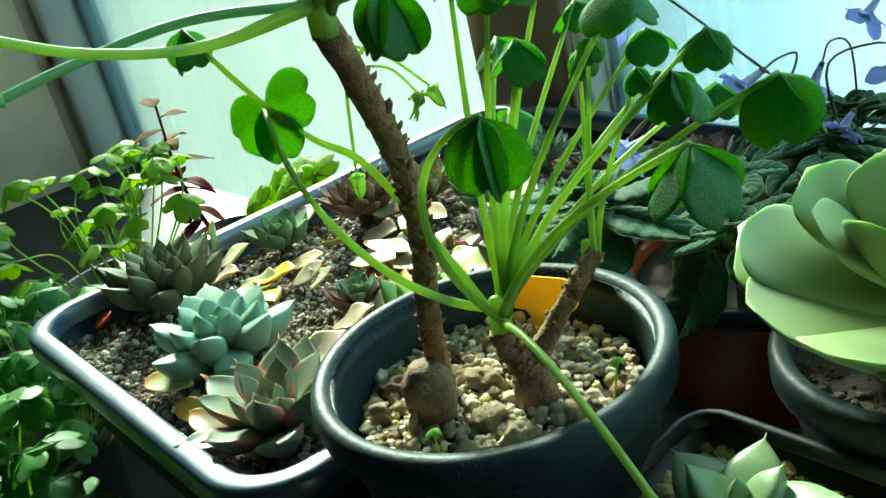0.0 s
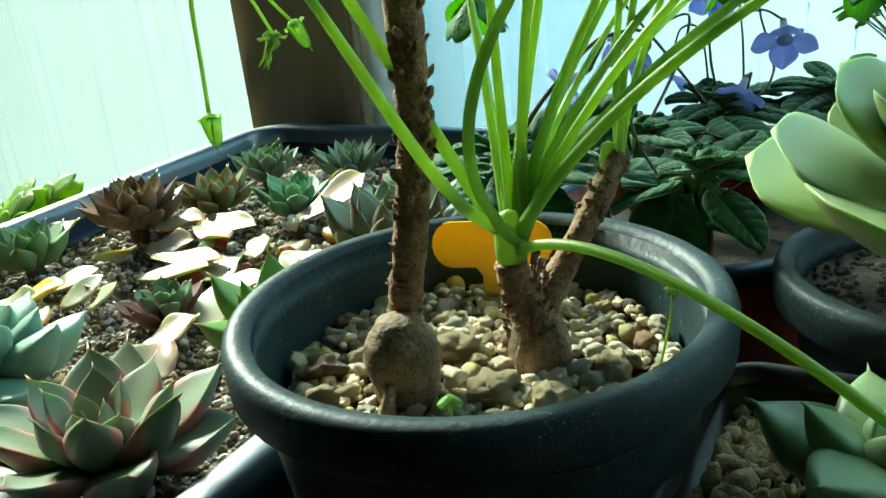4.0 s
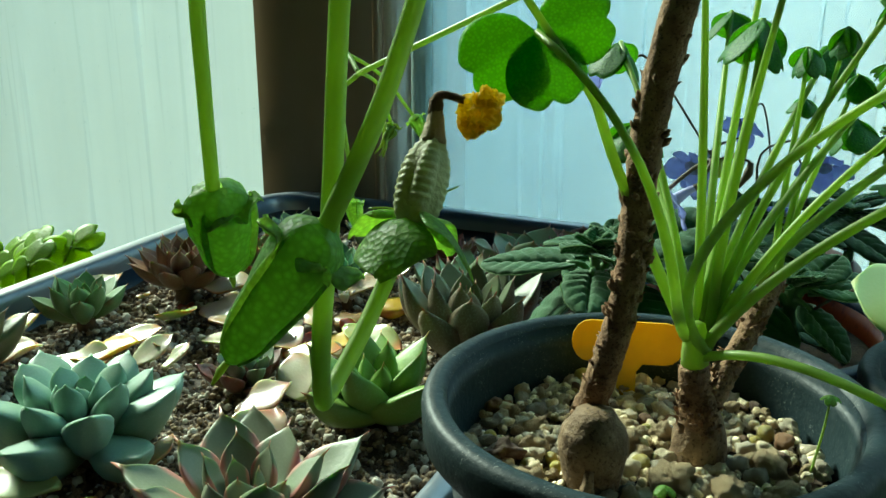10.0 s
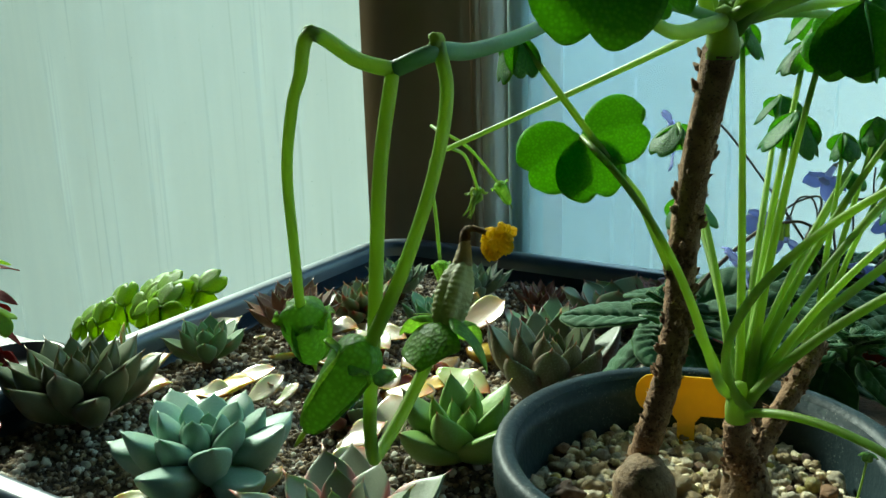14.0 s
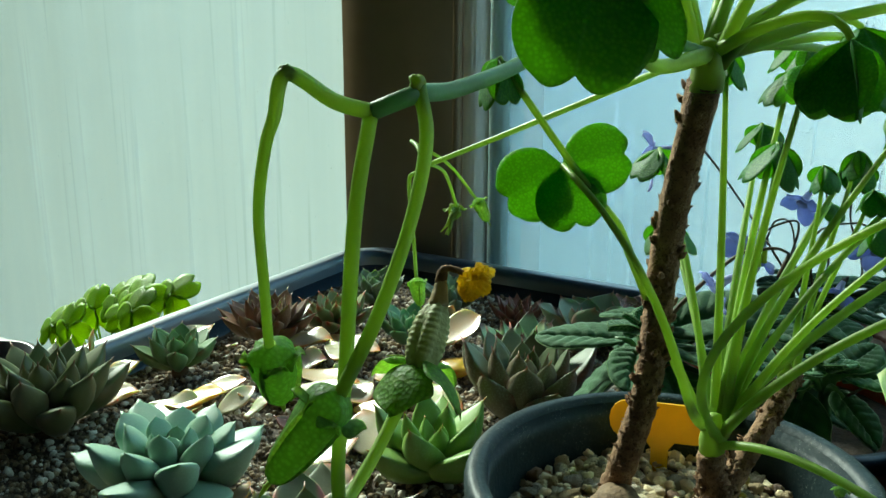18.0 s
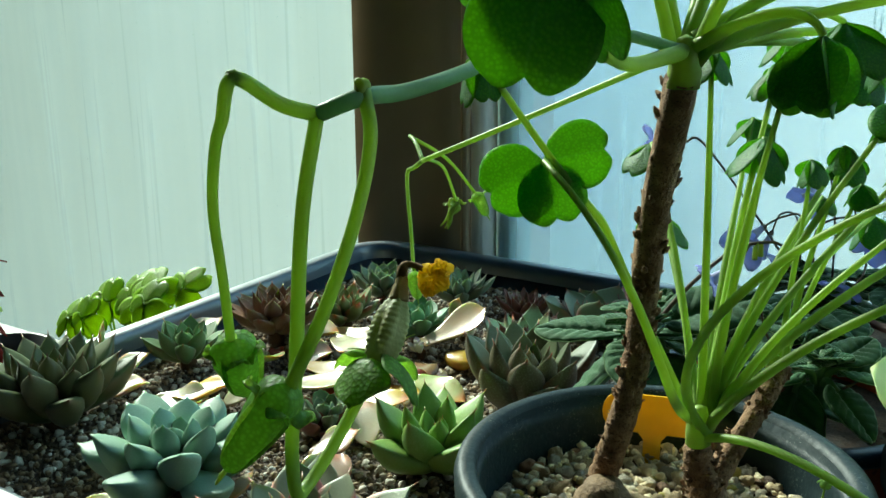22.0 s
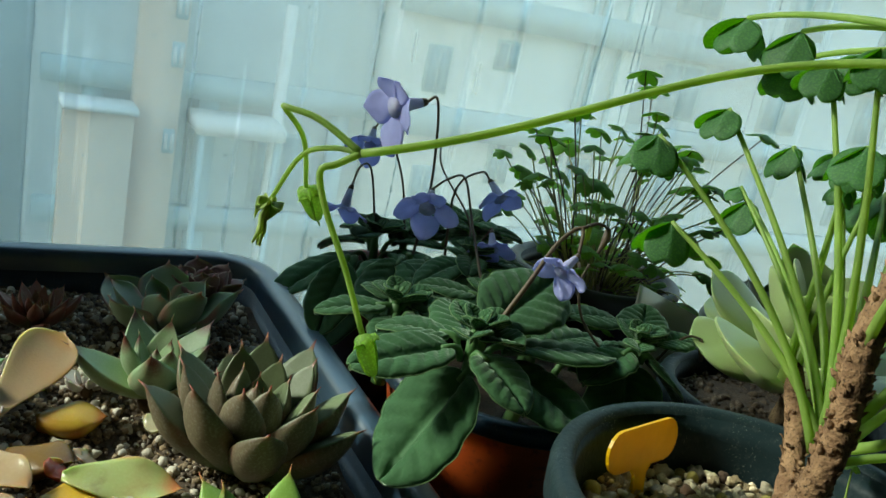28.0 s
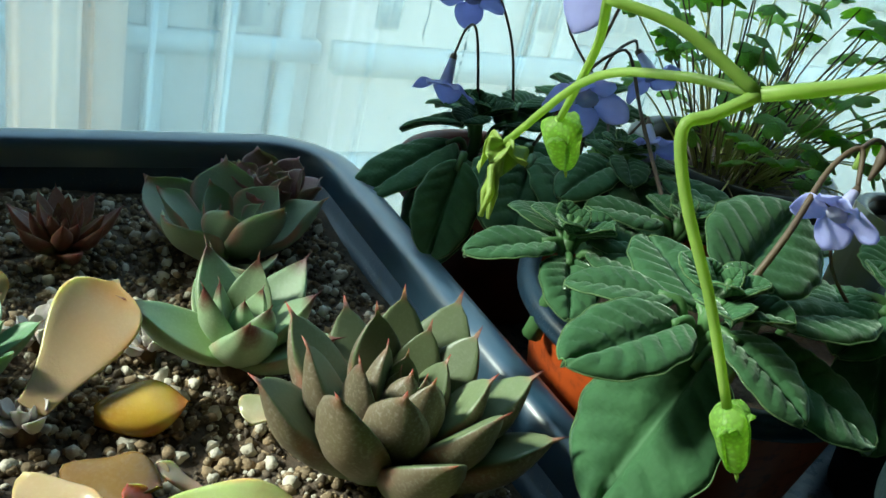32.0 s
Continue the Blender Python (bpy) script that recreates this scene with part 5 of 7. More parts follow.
# yellow T-shaped name tag
def tag_outline():
    out = []
    for cx, cy, a0, a1 in ((0.0125, 0.0, -90, 90), (-0.0125, 0.0, 90, 270)):
        for k in range(9):
            a = radians(a0 + (a1 - a0) * k / 8)
            out.append((cx + 0.0062 * math.cos(a), cy + 0.0072 * math.sin(a)))
    stake = [(-0.0052, -0.0072), (-0.0032, -0.0098), (-0.0030, -0.026), (0.0, -0.034), (0.0030, -0.026), (0.0032, -0.0098), (0.0052, -0.0072)]
    return out + stake


o = tag_outline()
n = len(o)
tv = [Vector((x, -0.0006, z)) for x, z in o] + [Vector((x, 0.0006, z)) for x, z in o]
tf = [tuple(range(n))[::-1], tuple(range(n, 2 * n))] + [(i, (i + 1) % n, n + (i + 1) % n, n + i) for i in range(n)]
tag = part("plant_tag", (tv, tf), M_YELLOW, smooth=False)
tag.matrix_world = Matrix.Translation((-0.0145, 0.0400, 0.0985)) @ Matrix.Rotation(radians(16), 4, "Z") @ Matrix.Rotation(radians(-8), 4, "X")
tagged(tag, "blank yellow plastic T-shaped plant tag stuck in pebbles", "plant tag")

# the two caudex plants
def leafy(parent, path, radii, size, fold, droop, seed, material=M_LEAFLET, stalk=M_STALK, spread=118, heading=None, face=None, turns=(12, 212, 285)):
    """A petiole with three folded leaflets hanging from its end."""
    r = random.Random(seed)
    end = Vector(path[-1])
    foot = Vector((end.x - path[0].x, end.y - path[0].y, 0)).normalized() * 0.0030 + Vector((r.uniform(-0.0008, 0.0008), r.uniform(-0.0008, 0.0008), r.uniform(-0.003, 0.003)))
    path = [Vector(q) + foot * (1 - i / (len(path) - 1)) ** 3 for i, q in enumerate(path)]
    pet = part("petiole", tube(path, [1.0 * radii[0], 0.82 * radii[0]] + [0.74 * q for q in radii], 10), stalk, parent)
    d = (Vector(path[-1]) - Vector(path[-3])).normalized()
    az0 = math.degrees(math.atan2(d.y, d.x)) if heading is None else heading
    if face is not None:
        n = Vector(face).normalized()
        side = UP.cross(n).normalized()
        frame_m = Matrix((side, n.cross(side), n)).transposed().to_4x4()
        for k, a in enumerate(turns):
            s = size * r.uniform(0.94, 1.06)
            leaf = heart(s, s * r.uniform(1.0, 1.12), fold, 0.12, 0.00045, notch=0.12, seed=seed * 3 + k)
            part("leaflet", leaf, material, pet, m=Matrix.Translation(end) @ frame_m @ Matrix.Rotation(radians(a), 4, "Z") @ Matrix.Rotation(radians(-r.uniform(-6, 22)), 4, "Y"))
        return pet
    for k in range(3):
        az = az0 + (k - 1) * spread + r.uniform(-12, 12)
        s = size * 0.88 * r.uniform(0.92, 1.08)
        leaf = heart(s, s * r.uniform(1.0, 1.14), fold + r.uniform(-8, 8), 0.22, 0.00045, notch=0.12, seed=seed * 3 + k)
        part("leaflet", leaf, material, pet, m=spot(*end, az, -droop + r.uniform(-10, 10), r.uniform(-12, 12)))
    return pet


def arch(a, b, lift, sway, n=18):
    """A line from a to b that rises first and bends over."""
    a, b = Vector(a), Vector(b)
    d = b - a
    return bezier((a, a + Vector((d.x * 0.26, d.y * 0.26, d.z * 0.42)) + Vector((0, 0, lift * 0.3)), a.lerp(b, 0.68) + Vector((sway, sway * 0.5, lift * 0.8)), b), n)


tall = thing("caudex_oxalis", "tall scaly brown caudex stem with a leafy crown", "plant", (0, 0, 0), "caudex plants in the pot")
STEM = bezier(((-0.0085, -0.0220, 0.085), (-0.0326, 0.0070, 0.0783), (0.0260, -0.0546, 0.1649), (-0.0246, 0.0221, 0.1219), (0.0127, -0.0392, 0.2279)), 60)
part("caudex", moved(lathe([(0.0, -0.012), (0.0062, -0.010), (0.0074, -0.004), (0.0083, 0.0010), (0.0091, 0.0055), (0.0095, 0.0085), (0.0096, 0.0102), (0.0092, 0.0114), (0.0093, 0.0122), (0.0088, 0.0138), (0.0077, 0.0154), (0.0064, 0.0170), (0.0054, 0.0190), (0.0, 0.0195)], 40, 0.03, 4), Matrix.Translation((-0.0085, -0.0235, 0.0845))), M_CAUDEX, tall, "swollen pale brown base")
part("stem", tube(STEM, [0.0062, 0.0050, 0.0043, 0.0041, 0.0040, 0.0041, 0.0042, 0.0042], 16, 0.10, 3), M_BARK, tall)
part("root", tube(curve(((-0.0070, -0.0325, 0.0905), (-0.0068, -0.0345, 0.0860), (-0.0075, -0.0345, 0.0790)), 8), [0.0012, 0.0019, 0.0022], 8, 0.1, 5), M_CAUDEX, tall)
rng = random.Random(5)
for i in range(150):                   # old leaf scars standing off the bark
    s = 0.03 + 0.97 * (i / 150) ** 0.72
    k = min(int(s * 60), 59)
    q = STEM[k].lerp(STEM[k + 1], s * 60 - k)
    a = rng.uniform(0, 360)
    rr = float(np.interp(s, (0, 0.2, 0.5, 1), (0.0042, 0.0035, 0.0037, 0.0041)))
    L = rng.uniform(0.0012, 0.0030) * (0.45 if s < 0.45 else 1.0)
    sc = joined(tube([(0, 0, 0), (L * 0.6, 0, L * 0.2), (L, 0, L * 0.62)], [0.0013, 0.0009, 0.0003], 5, 0.2, i))
    part("leaf_scar", moved(sc, spot(q.x, q.y, q.z, a, rng.uniform(0, 25)) @ Matrix.Translation((rr * 0.9, 0, 0))), M_BARK, tall)
def flakes(count, place, parent, seed):
    """Thin curled scraps of bark peeling off a stem."""
    r = random.Random(seed)
    bits = []
    for i in range(count):
        q, rr = place(r)
        bit = oval(r.uniform(0.0018, 0.0042), r.uniform(0.0014, 0.0034), 0.00025, 0.25, 0.5, 0.0002, 5, 5, 0.9, 0.0006, i)
        bits.append(moved(bit, spot(q.x, q.y, q.z, r.uniform(0, 360), r.uniform(68, 98), 0) @ Matrix.Translation((-0.001, 0, -rr * r.uniform(0.96, 1.06)))))
    return tagged(part("loose_bark", joined(*bits), M_FLAKE, parent, "peeling scraps of brown bark"), kind="stuff")


def on_tall(r):
    s = r.random() ** 1.2
    return STEM[int(s * 58)], float(np.interp(s, (0, 0.2, 0.5, 1), (0.0046, 0.0037, 0.0037, 0.0041)))


flakes(170, on_tall, tall, 61)
TOP = Vector((0.0127, -0.0392, 0.2279))
part("crown", moved(lathe([(0.0, -0.004), (0.0038, -0.003), (0.0040, 0.001), (0.0034, 0.005), (0.0020, 0.009), (0.0, 0.010)], 14, 0.10, 2), Matrix.Translation(TOP)), M_STALK, tall, "bright green growing crown")

short = thing("caudex_oxalis", "short forked caudex stem with a fan of bright green petioles", "plant", (0, 0, 0), "caudex plants in the pot")
part("caudex", moved(lathe([(0.0, -0.012), (0.0068, -0.010), (0.0080, -0.003), (0.0078, 0.003), (0.0066, 0.0080), (0.0056, 0.0110), (0.0, 0.0125)], 24, 0.08, 6), Matrix.Translation((0.0160, 0.0040, 0.0845))), M_CAUDEX, short, "swollen brown base")
part("stem", tube(curve(((0.0160, 0.0035, 0.092), (0.0148, 0.0, 0.101), (0.0140, -0.0030, 0.1085), (0.0138, -0.0040, 0.1135)), 16), [0.0060, 0.0048, 0.0042, 0.0040], 16, 0.14, 7), M_BARK, short)
BR = curve(((0.0165, 0.0060, 0.097), (0.0215, 0.0130, 0.108), (0.0265, 0.0220, 0.1205), (0.0305, 0.0310, 0.1310)), 24)
part("branch", tube(BR, [0.0048, 0.0037, 0.0033, 0.0034, 0.0030], 12, 0.08, 8), M_BARK, short, "bare cut-off brown branch")
for i in range(40):
    a = rng.uniform(0, 360)
    if i < 22:
        q = Vector((0.0148, -0.001, rng.uniform(0.094, 0.112)))
        rr = 0.0055
    else:
        q = BR[rng.randrange(3, 23)]
        rr = 0.0032
    L = rng.uniform(0.0008, 0.0018)
    part("leaf_scar", moved(tube([(0, 0, 0), (L, 0, L * 0.4)], [0.0011, 0.0003], 5), spot(*q, a, 20) @ Matrix.Translation((rr * 0.9, 0, 0))), M_BARK, short)


def on_short(r):
    if r.random() < 0.5:
        return Vector((0.0150, -0.0005, r.uniform(0.093, 0.113))), 0.0056
    return BR[r.randrange(2, 23)], 0.0035


flakes(110, on_short, short, 62)
CR = Vector((0.0135, -0.0030, 0.1165))
part("crown", moved(lathe([(0.0, -0.005), (0.0036, -0.004), (0.0040, 0.001), (0.0034, 0.005), (0.0020, 0.009), (0.0, 0.010)], 14, 0.10, 2), Matrix.Translation(CR)), M_STALK, short, "bright green growing crown")
base = CR + Vector((0, 0, 0.004))
# petioles whose ends are known
leafy(short, bezier((base, (0.0096, -0.0340, 0.1384), (0.0218, -0.0700, 0.1829), (-0.0210, -0.0460, 0.2050)), 22), [0.0017, 0.0013, 0.0012], 0.0185, 16, 46, 1, face=(0.40, -0.88, 0.22))
leafy(short, bezier((base, (-0.0330, -0.0297, 0.2243), (0.0133, -0.0301, 0.1549), (-0.0345, -0.0575, 0.2325)), 26), [0.0017, 0.0013, 0.0012], 0.0150, 16, 58, 12, heading=215)
leafy(short, bezier((base, (-0.0042, -0.0200, 0.1447), (0.0450, -0.0500, 0.2000), (0.0760, -0.0457, 0.2090)), 22), [0.0017, 0.0013, 0.0012], 0.0205, 14, 66, 2, heading=262)
leafy(short, arch(base, (0.0980, -0.0020, 0.1880), 0.010, 0.0), [0.0018, 0.0014, 0.0013], 0.0240, 15, 42, 4)
leafy(short, arch(base, (0.0850, 0.0600, 0.1850), 0.010, 0.0), [0.0018, 0.0014, 0.0013], 0.0240, 15, 40, 5)
leafy(short, arch(base, (0.0460, 0.0850, 0.1720), 0.010, 0.0), [0.0015, 0.0012, 0.0011], 0.0170, 15, 42, 6)
leafy(short, arch(base, (0.0370, 0.0640, 0.1970), 0.006, 0.0), [0.0015, 0.0012, 0.0011], 0.0150, 15, 42, 7)
leafy(short, arch(base, (-0.0270, 0.0570, 0.1960), 0.008, 0.0), [0.0015, 0.0012, 0.0011], 0.0180, 15, 42, 8)
leafy(short, arch(base, (0.0200, 0.0220, 0.2060), 0.004, 0.004), [0.0016, 0.0013, 0.0012], 0.0190, 15, 42, 9)
leafy(short, arch(base, (0.0300, 0.0750, 0.1790), 0.006, 0.0), [0.0013, 0.0010, 0.0009], 0.0085, 15, 30, 10)
# long low petiole bending out over the pot's rim
low = part("petiole", tube(bezier((base - Vector((0, 0, 0.004)), (0.0150, -0.0035, 0.1100), (0.0362, -0.0174, 0.1519), (0.1421, -0.0489, 0.0792)), 28), [0.0015, 0.0013, 0.0012], 8), M_STALK, short)
# the rest of the fan
for i, (ex, ey, ez, s) in enumerate(((-0.0192, 0.0500, 0.1711, 0.017), (0.0599, 0.0634, 0.1972, 0.017), (0.0180, 0.0420, 0.2260, 0.015),
                                     (0.0040, 0.0150, 0.2330, 0.015), (0.0290, 0.0080, 0.2300, 0.017), (0.0560, 0.0300, 0.2180, 0.017), (0.0740, 0.0260, 0.1960, 0.018), (0.0060, 0.0660, 0.2060, 0.014))):
    leafy(short, arch(base, (ex, ey, ez), 0.006, 0.0), [0.0015, 0.0012, 0.0010], s, 15, 38, 20 + i)
# two thin petioles on the cut branch
tip = BR[-1] + Vector((-0.003, -0.001, -0.003))
part("crown", moved(lathe([(0.0, -0.003), (0.0020, -0.002), (0.0026, 0.002), (0.0018, 0.006), (0.0, 0.007)], 10), Matrix.Translation(tip)), M_STALK, short, "small green shoot on the branch")
for i, (dx, dy, dz) in enumerate(((0.004, 0.006, 0.070), (0.018, 0.016, 0.062), (0.014, 0.0, 0.076))):
    leafy(short, arch(tip, tip + Vector((dx, dy, dz)), 0.002, 0.002), [0.0012, 0.0009, 0.0008], 0.0100, 20, 45, 40 + i)

# crown of the tall stem
top = TOP + Vector((0, 0, 0.006))
for i, (ex, ey, ez, s) in enumerate(((0.0400, 0.0120, 0.2400, 0.0220), (0.0200, 0.0590, 0.2340, 0.0190), (0.0370, 0.0730, 0.2250, 0.0180), (0.0139, 0.0775, 0.2350, 0.0180), (0.0485, 0.0572, 0.2310, 0.0180), (0.0000, 0.0500, 0.2760, 0.0200),
                                     (-0.0300, 0.0180, 0.2860, 0.0200), (0.0260, 0.0200, 0.2960, 0.0200), (0.0560, -0.0450, 0.2820, 0.0200), (-0.0220, -0.0500, 0.2960, 0.0200), (0.0900, 0.0250, 0.2460, 0.0210), (0.0700, -0.0100, 0.2660, 0.0200), (0.0700, 0.0300, 0.2600, 0.0200))):
    leafy(tall, arch(top, (ex, ey, ez), 0.012, 0.0), [0.0018, 0.0014, 0.0012], s, 15, 42, 60 + i)
leafy(tall, bezier((top, (0.0300, -0.0400, 0.2440), (0.0400, -0.0400, 0.2460), (0.0440, -0.0400, 0.2380)), 14), [0.0017, 0.0014, 0.0012], 0.0200, 12, 62, 91, heading=250)
# the big leaf hanging close in front of the crown
big = part("petiole", tube(curve((top, (0.0107, -0.0719, 0.2325), (0.0135, -0.1011, 0.2395), (0.0195, -0.1250, 0.2505), (0.0208, -0.1344, 0.2536)), 24), [0.0022, 0.0014, 0.0012, 0.0011], 10), M_STALK, tall)
for k, (to, turn, ln, wd) in enumerate((((0.0196, -0.1397, 0.2336), 0.0, 0.0222, 0.0212), ((0.0285, -0.1291, 0.2357), 62.0, 0.0205, 0.0190), ((0.0095, -0.1260, 0.2444), -58.0, 0.0200, 0.0190))):
    foot = Vector((0.0208, -0.1344, 0.2536))
    x = (Vector(to) - foot).normalized()
    z = Vector((0.39, -0.92, 0.05))
    z = (z - x * z.dot(x)).normalized()
    lm = Matrix((x, z.cross(x), z)).transposed().to_4x4()
    part("leaflet", heart(ln, wd, 7, 0.06, 0.00045, 12, 14, 0.13, 0.0003, 90 + k), M_LEAFLET, big, m=Matrix.Translation(foot) @ lm @ Matrix.Rotation(radians(turn), 4, "X"))

# flower stalks of the tall stem
def sepal_bud(parent, at, d, length, width, seed, body=M_CALYX):
    """A hanging bud: a crumpled, angular green body with broad shoulders, wrapped by keeled sepals with two ears."""
    r = random.Random(seed)
    m = Matrix.Translation(at) @ Vector(d).normalized().to_track_quat("X", "Z").to_matrix().to_4x4()
    ph = r.uniform(0, 6)
    xs, ws = (0.0, 0.06, 0.14, 0.28, 0.55, 0.80, 0.94, 1.0), (0.12, 0.34, 0.44, 0.45, 0.39, 0.31, 0.18, 0.03)
    v, f, n, k = [], [], 18, 20
    for i in range(n + 1):
        u = i / n
        w = width * max(0.015, eased(min(u, 0.999), xs, ws))
        for j in range(k):
            a = 2 * math.pi * j / k
            g = w * (1 + 0.12 * math.cos(2 * a + ph) + 0.09 * math.cos(5 * a + ph) * (1 - u) + 0.03 * math.sin(17 * u + 3 * a + ph))
            v.append(Vector((length * u, g * math.cos(a), 0.82 * g * math.sin(a))))
    for i in range(n):
        for j in range(k):
            f.append((i * k + j, i * k + (j + 1) % k, (i + 1) * k + (j + 1) % k, (i + 1) * k + j))
    b = part("bud", moved((v, f), m), body, parent, "green angular bud")
    ax = Vector(d).normalized()
    side = Vector((0.86, 0.51, 0.0))
    side = (side - ax * side.dot(ax)).normalized()
    for k, (sg, fr, ln, wd) in enumerate(((-1, 0.25, 0.22, 0.50), (1, 0.15, 0.24, 0.54), (0.3, 1, 0.18, 0.46))):
        out = (side * sg + side.cross(ax) * fr * (1 if side.cross(ax).y < 0 else -1)).normalized()
        x = (out - ax * 0.75).normalized()
        y = ax.cross(x).normalized()
        em = Matrix((x, y, x.cross(y))).transposed().to_4x4()
        ear = oval(length * ln, width * wd, 0.00025, -0.25, 0.35, 0.0002, 10, 10, 0.85, 0.0006, seed + k)
        part("sepal", moved(ear, Matrix.Translation(Vector(at) + ax * 0.22 * length + out * 0.22 * width) @ em), M_CALYX, b)
    for k in range(3):                 # raised folds of the wrapped sepals
        a = ph + 2.1 * k
        fold = [Vector((length * u, width * 1.02 * eased(u, xs, ws) * math.cos(a + 0.5 * u), 0.84 * width * eased(u, xs, ws) * math.sin(a + 0.5 * u))) for u in np.linspace(0.12, 0.95, 12)]
        part("fold", moved(tube(fold, [0.02 * width, 0.06 * width, 0.05 * width, 0.02 * width], 6), m), M_CALYX, b)
    part("style", moved(tube([(0.97 * length, 0, 0), (1.06 * length, 0, 0.0001), (1.16 * length, 0, 0)], [0.04 * width, 0.05 * width, 0.02 * width], 6), m), M_PALEBUD, b)
    return b


FORK_A = Vector((-0.1229, 0.0522, 0.1819))
pa = part("peduncle", tube(bezier((top, (-0.0161, 0.0578, 0.2299), (-0.0648, 0.0167, 0.2036), FORK_A), 30), [0.0013, 0.0011, 0.0011], 8), M_STALK, tall, "long thin flower stalk")
BEND_A = Vector((-0.1322, 0.0546, 0.1756))
BUD_A = Vector((-0.1195, 0.0393, 0.1376))
part("pedicel", tube(curve((FORK_A, FORK_A.lerp(BEND_A, 0.6), BEND_A, BEND_A + Vector((0.0020, -0.0030, -0.0090)), BEND_A.lerp(BUD_A, 0.6), BUD_A), 22), [0.0010, 0.0009, 0.0008], 7), M_STALK, pa)
sepal_bud(pa, BUD_A, (0.38, -0.30, -1), 0.0120, 0.0072, 3)
TIP_A = Vector((-0.1401, 0.0683, 0.1889))
BUD_B = Vector((-0.1218, 0.0942, 0.1610))
part("pedicel", tube(curve((FORK_A, FORK_A.lerp(TIP_A, 0.55) + Vector((0, 0, 0.002)), TIP_A), 12), [0.0010, 0.0008], 7), M_STALK, pa)
part("pedicel", tube(curve((TIP_A, TIP_A.lerp(BUD_B, 0.5) + Vector((0.002, 0, 0.003)), BUD_B), 12), [0.0008, 0.0007], 7), M_STALK, pa)
sepal_bud(pa, BUD_B, (0.55, 0.15, -1), 0.0125, 0.0080, 4)
WLT = Vector((-0.1320, 0.0947, 0.1559))
part("pedicel", tube(curve((FORK_A, Vector((-0.1265, 0.0640, 0.1800)), Vector((-0.1295, 0.0800, 0.1735)), WLT), 14), [0.0008, 0.0007], 7), M_STALK, pa)
DW = Vector((-0.30, -0.24, -1)).normalized()
wm = Matrix.Translation(WLT) @ DW.to_track_quat("X", "Z").to_matrix().to_4x4()
bits = [moved(oval(0.0062, 0.0042, 0.0003, 0.5 * (1 if k % 2 else -0.6), 0.8, 0.0002, 8, 8, 0.8, 0.0009, 40 + k), wm @ Matrix.Rotation(radians(72 * k), 4, "X") @ Matrix.Rotation(radians(-34 - 16 * (k % 3)), 4, "Y")) for k in range(5)]
bits += [moved(tube([(0.001, 0, 0), (0.005, 0.0006, 0.0008), (0.0095, -0.0004, 0.0004), (0.0140, 0.0005, 0.0)], [0.0006, 0.0011, 0.0007, 0.0003], 6, 0.4, k), wm @ Matrix.Rotation(radians(50 * k), 4, "X") @ Matrix.Rotation(radians(4 + 3 * k), 4, "Y")) for k in range(4)]
spent = part("spent_flower", joined(*bits), M_PALEBUD, pa, "withered pale yellow-green flower")


FORK_B = Vector((0.0081, -0.1636, 0.2334))
HOOK = Vector((-0.0028, -0.1762, 0.2363))
MIDB = Vector((0.0039, -0.1680, 0.2313))
pb = part("peduncle", tube(curve((top, (0.0060, -0.0720, 0.2390), (0.0000, -0.1000, 0.2370), (0.0016, -0.1276, 0.2338), (0.0040, -0.1475, 0.2326), FORK_B, MIDB), 34), [0.0014, 0.0013, 0.0013, 0.0012], 10), M_STALK_G, tall, "long grey-green flower stalk")
part("knuckle", moved(stone(3, 7, 1.0, 0.35, 0.3), Matrix.Translation(FORK_B + Vector((0, 0, 0.0012))) @ Matrix.Scale(0.0015, 4)), M_PALEBUD, pb)
part("pedicel", tube(curve((MIDB, (0.0008, -0.1716, 0.2328), HOOK, HOOK + Vector((-0.0013, -0.0011, -0.0053)), (-0.0061, -0.1769, 0.2270), (-0.0105, -0.1738, 0.2178), (-0.0145, -0.1690, 0.2060), (-0.0164, -0.1664, 0.1950)), 40), [0.0011, 0.0010, 0.0008, 0.0008, 0.0008], 10), M_STALK, pb)
part("knuckle", moved(stone(3, 8, 1.0, 0.3, 0.2), Matrix.Translation(HOOK) @ Matrix.Scale(0.0011, 4)), M_PALEBUD, pb)
sepal_bud(pb, Vector((-0.0164, -0.1663, 0.1955)), (-0.16, 0.36, -0.92), 0.0128, 0.0086, 11, M_BUDBODY)
part("pedicel", tube(curve((FORK_B + Vector((0.0002, 0, 0.001)), (0.0106, -0.1655, 0.2280), (0.0104, -0.1690, 0.2180), (0.0078, -0.1730, 0.2060), (0.0034, -0.1753, 0.1954)), 22), [0.0010, 0.0009, 0.0010], 10), M_STALK, pb)
sepal_bud(pb, Vector((0.0034, -0.1753, 0.1958)), (-0.52, -0.27, -0.81), 0.0168, 0.0084, 12, M_BUDBODY)
USTEM = curve((MIDB, (0.0038, -0.1718, 0.2183), (0.0030, -0.1735, 0.1980), (0.0010, -0.1730, 0.1840), (-0.0008, -0.1705, 0.1755), (-0.0026, -0.1665, 0.1737), (-0.0022, -0.1600, 0.1780), (-0.0014, -0.1520, 0.1856)), 40)
part("pedicel", tube(USTEM, [0.0010, 0.0010, 0.0010], 10), M_STALK, pb)
POD0, POD1 = Vector((-0.0009, -0.1492, 0.1886)), Vector((-0.0012, -0.1423, 0.1980))
part("pedicel", tube(curve((USTEM[-2], USTEM[-1], USTEM[-1].lerp(POD0, 0.6), POD0.lerp(POD1, 0.1)), 10), [0.0011, 0.0012, 0.0016], 8), M_STALK, pb)
LP = (POD1 - POD0).length
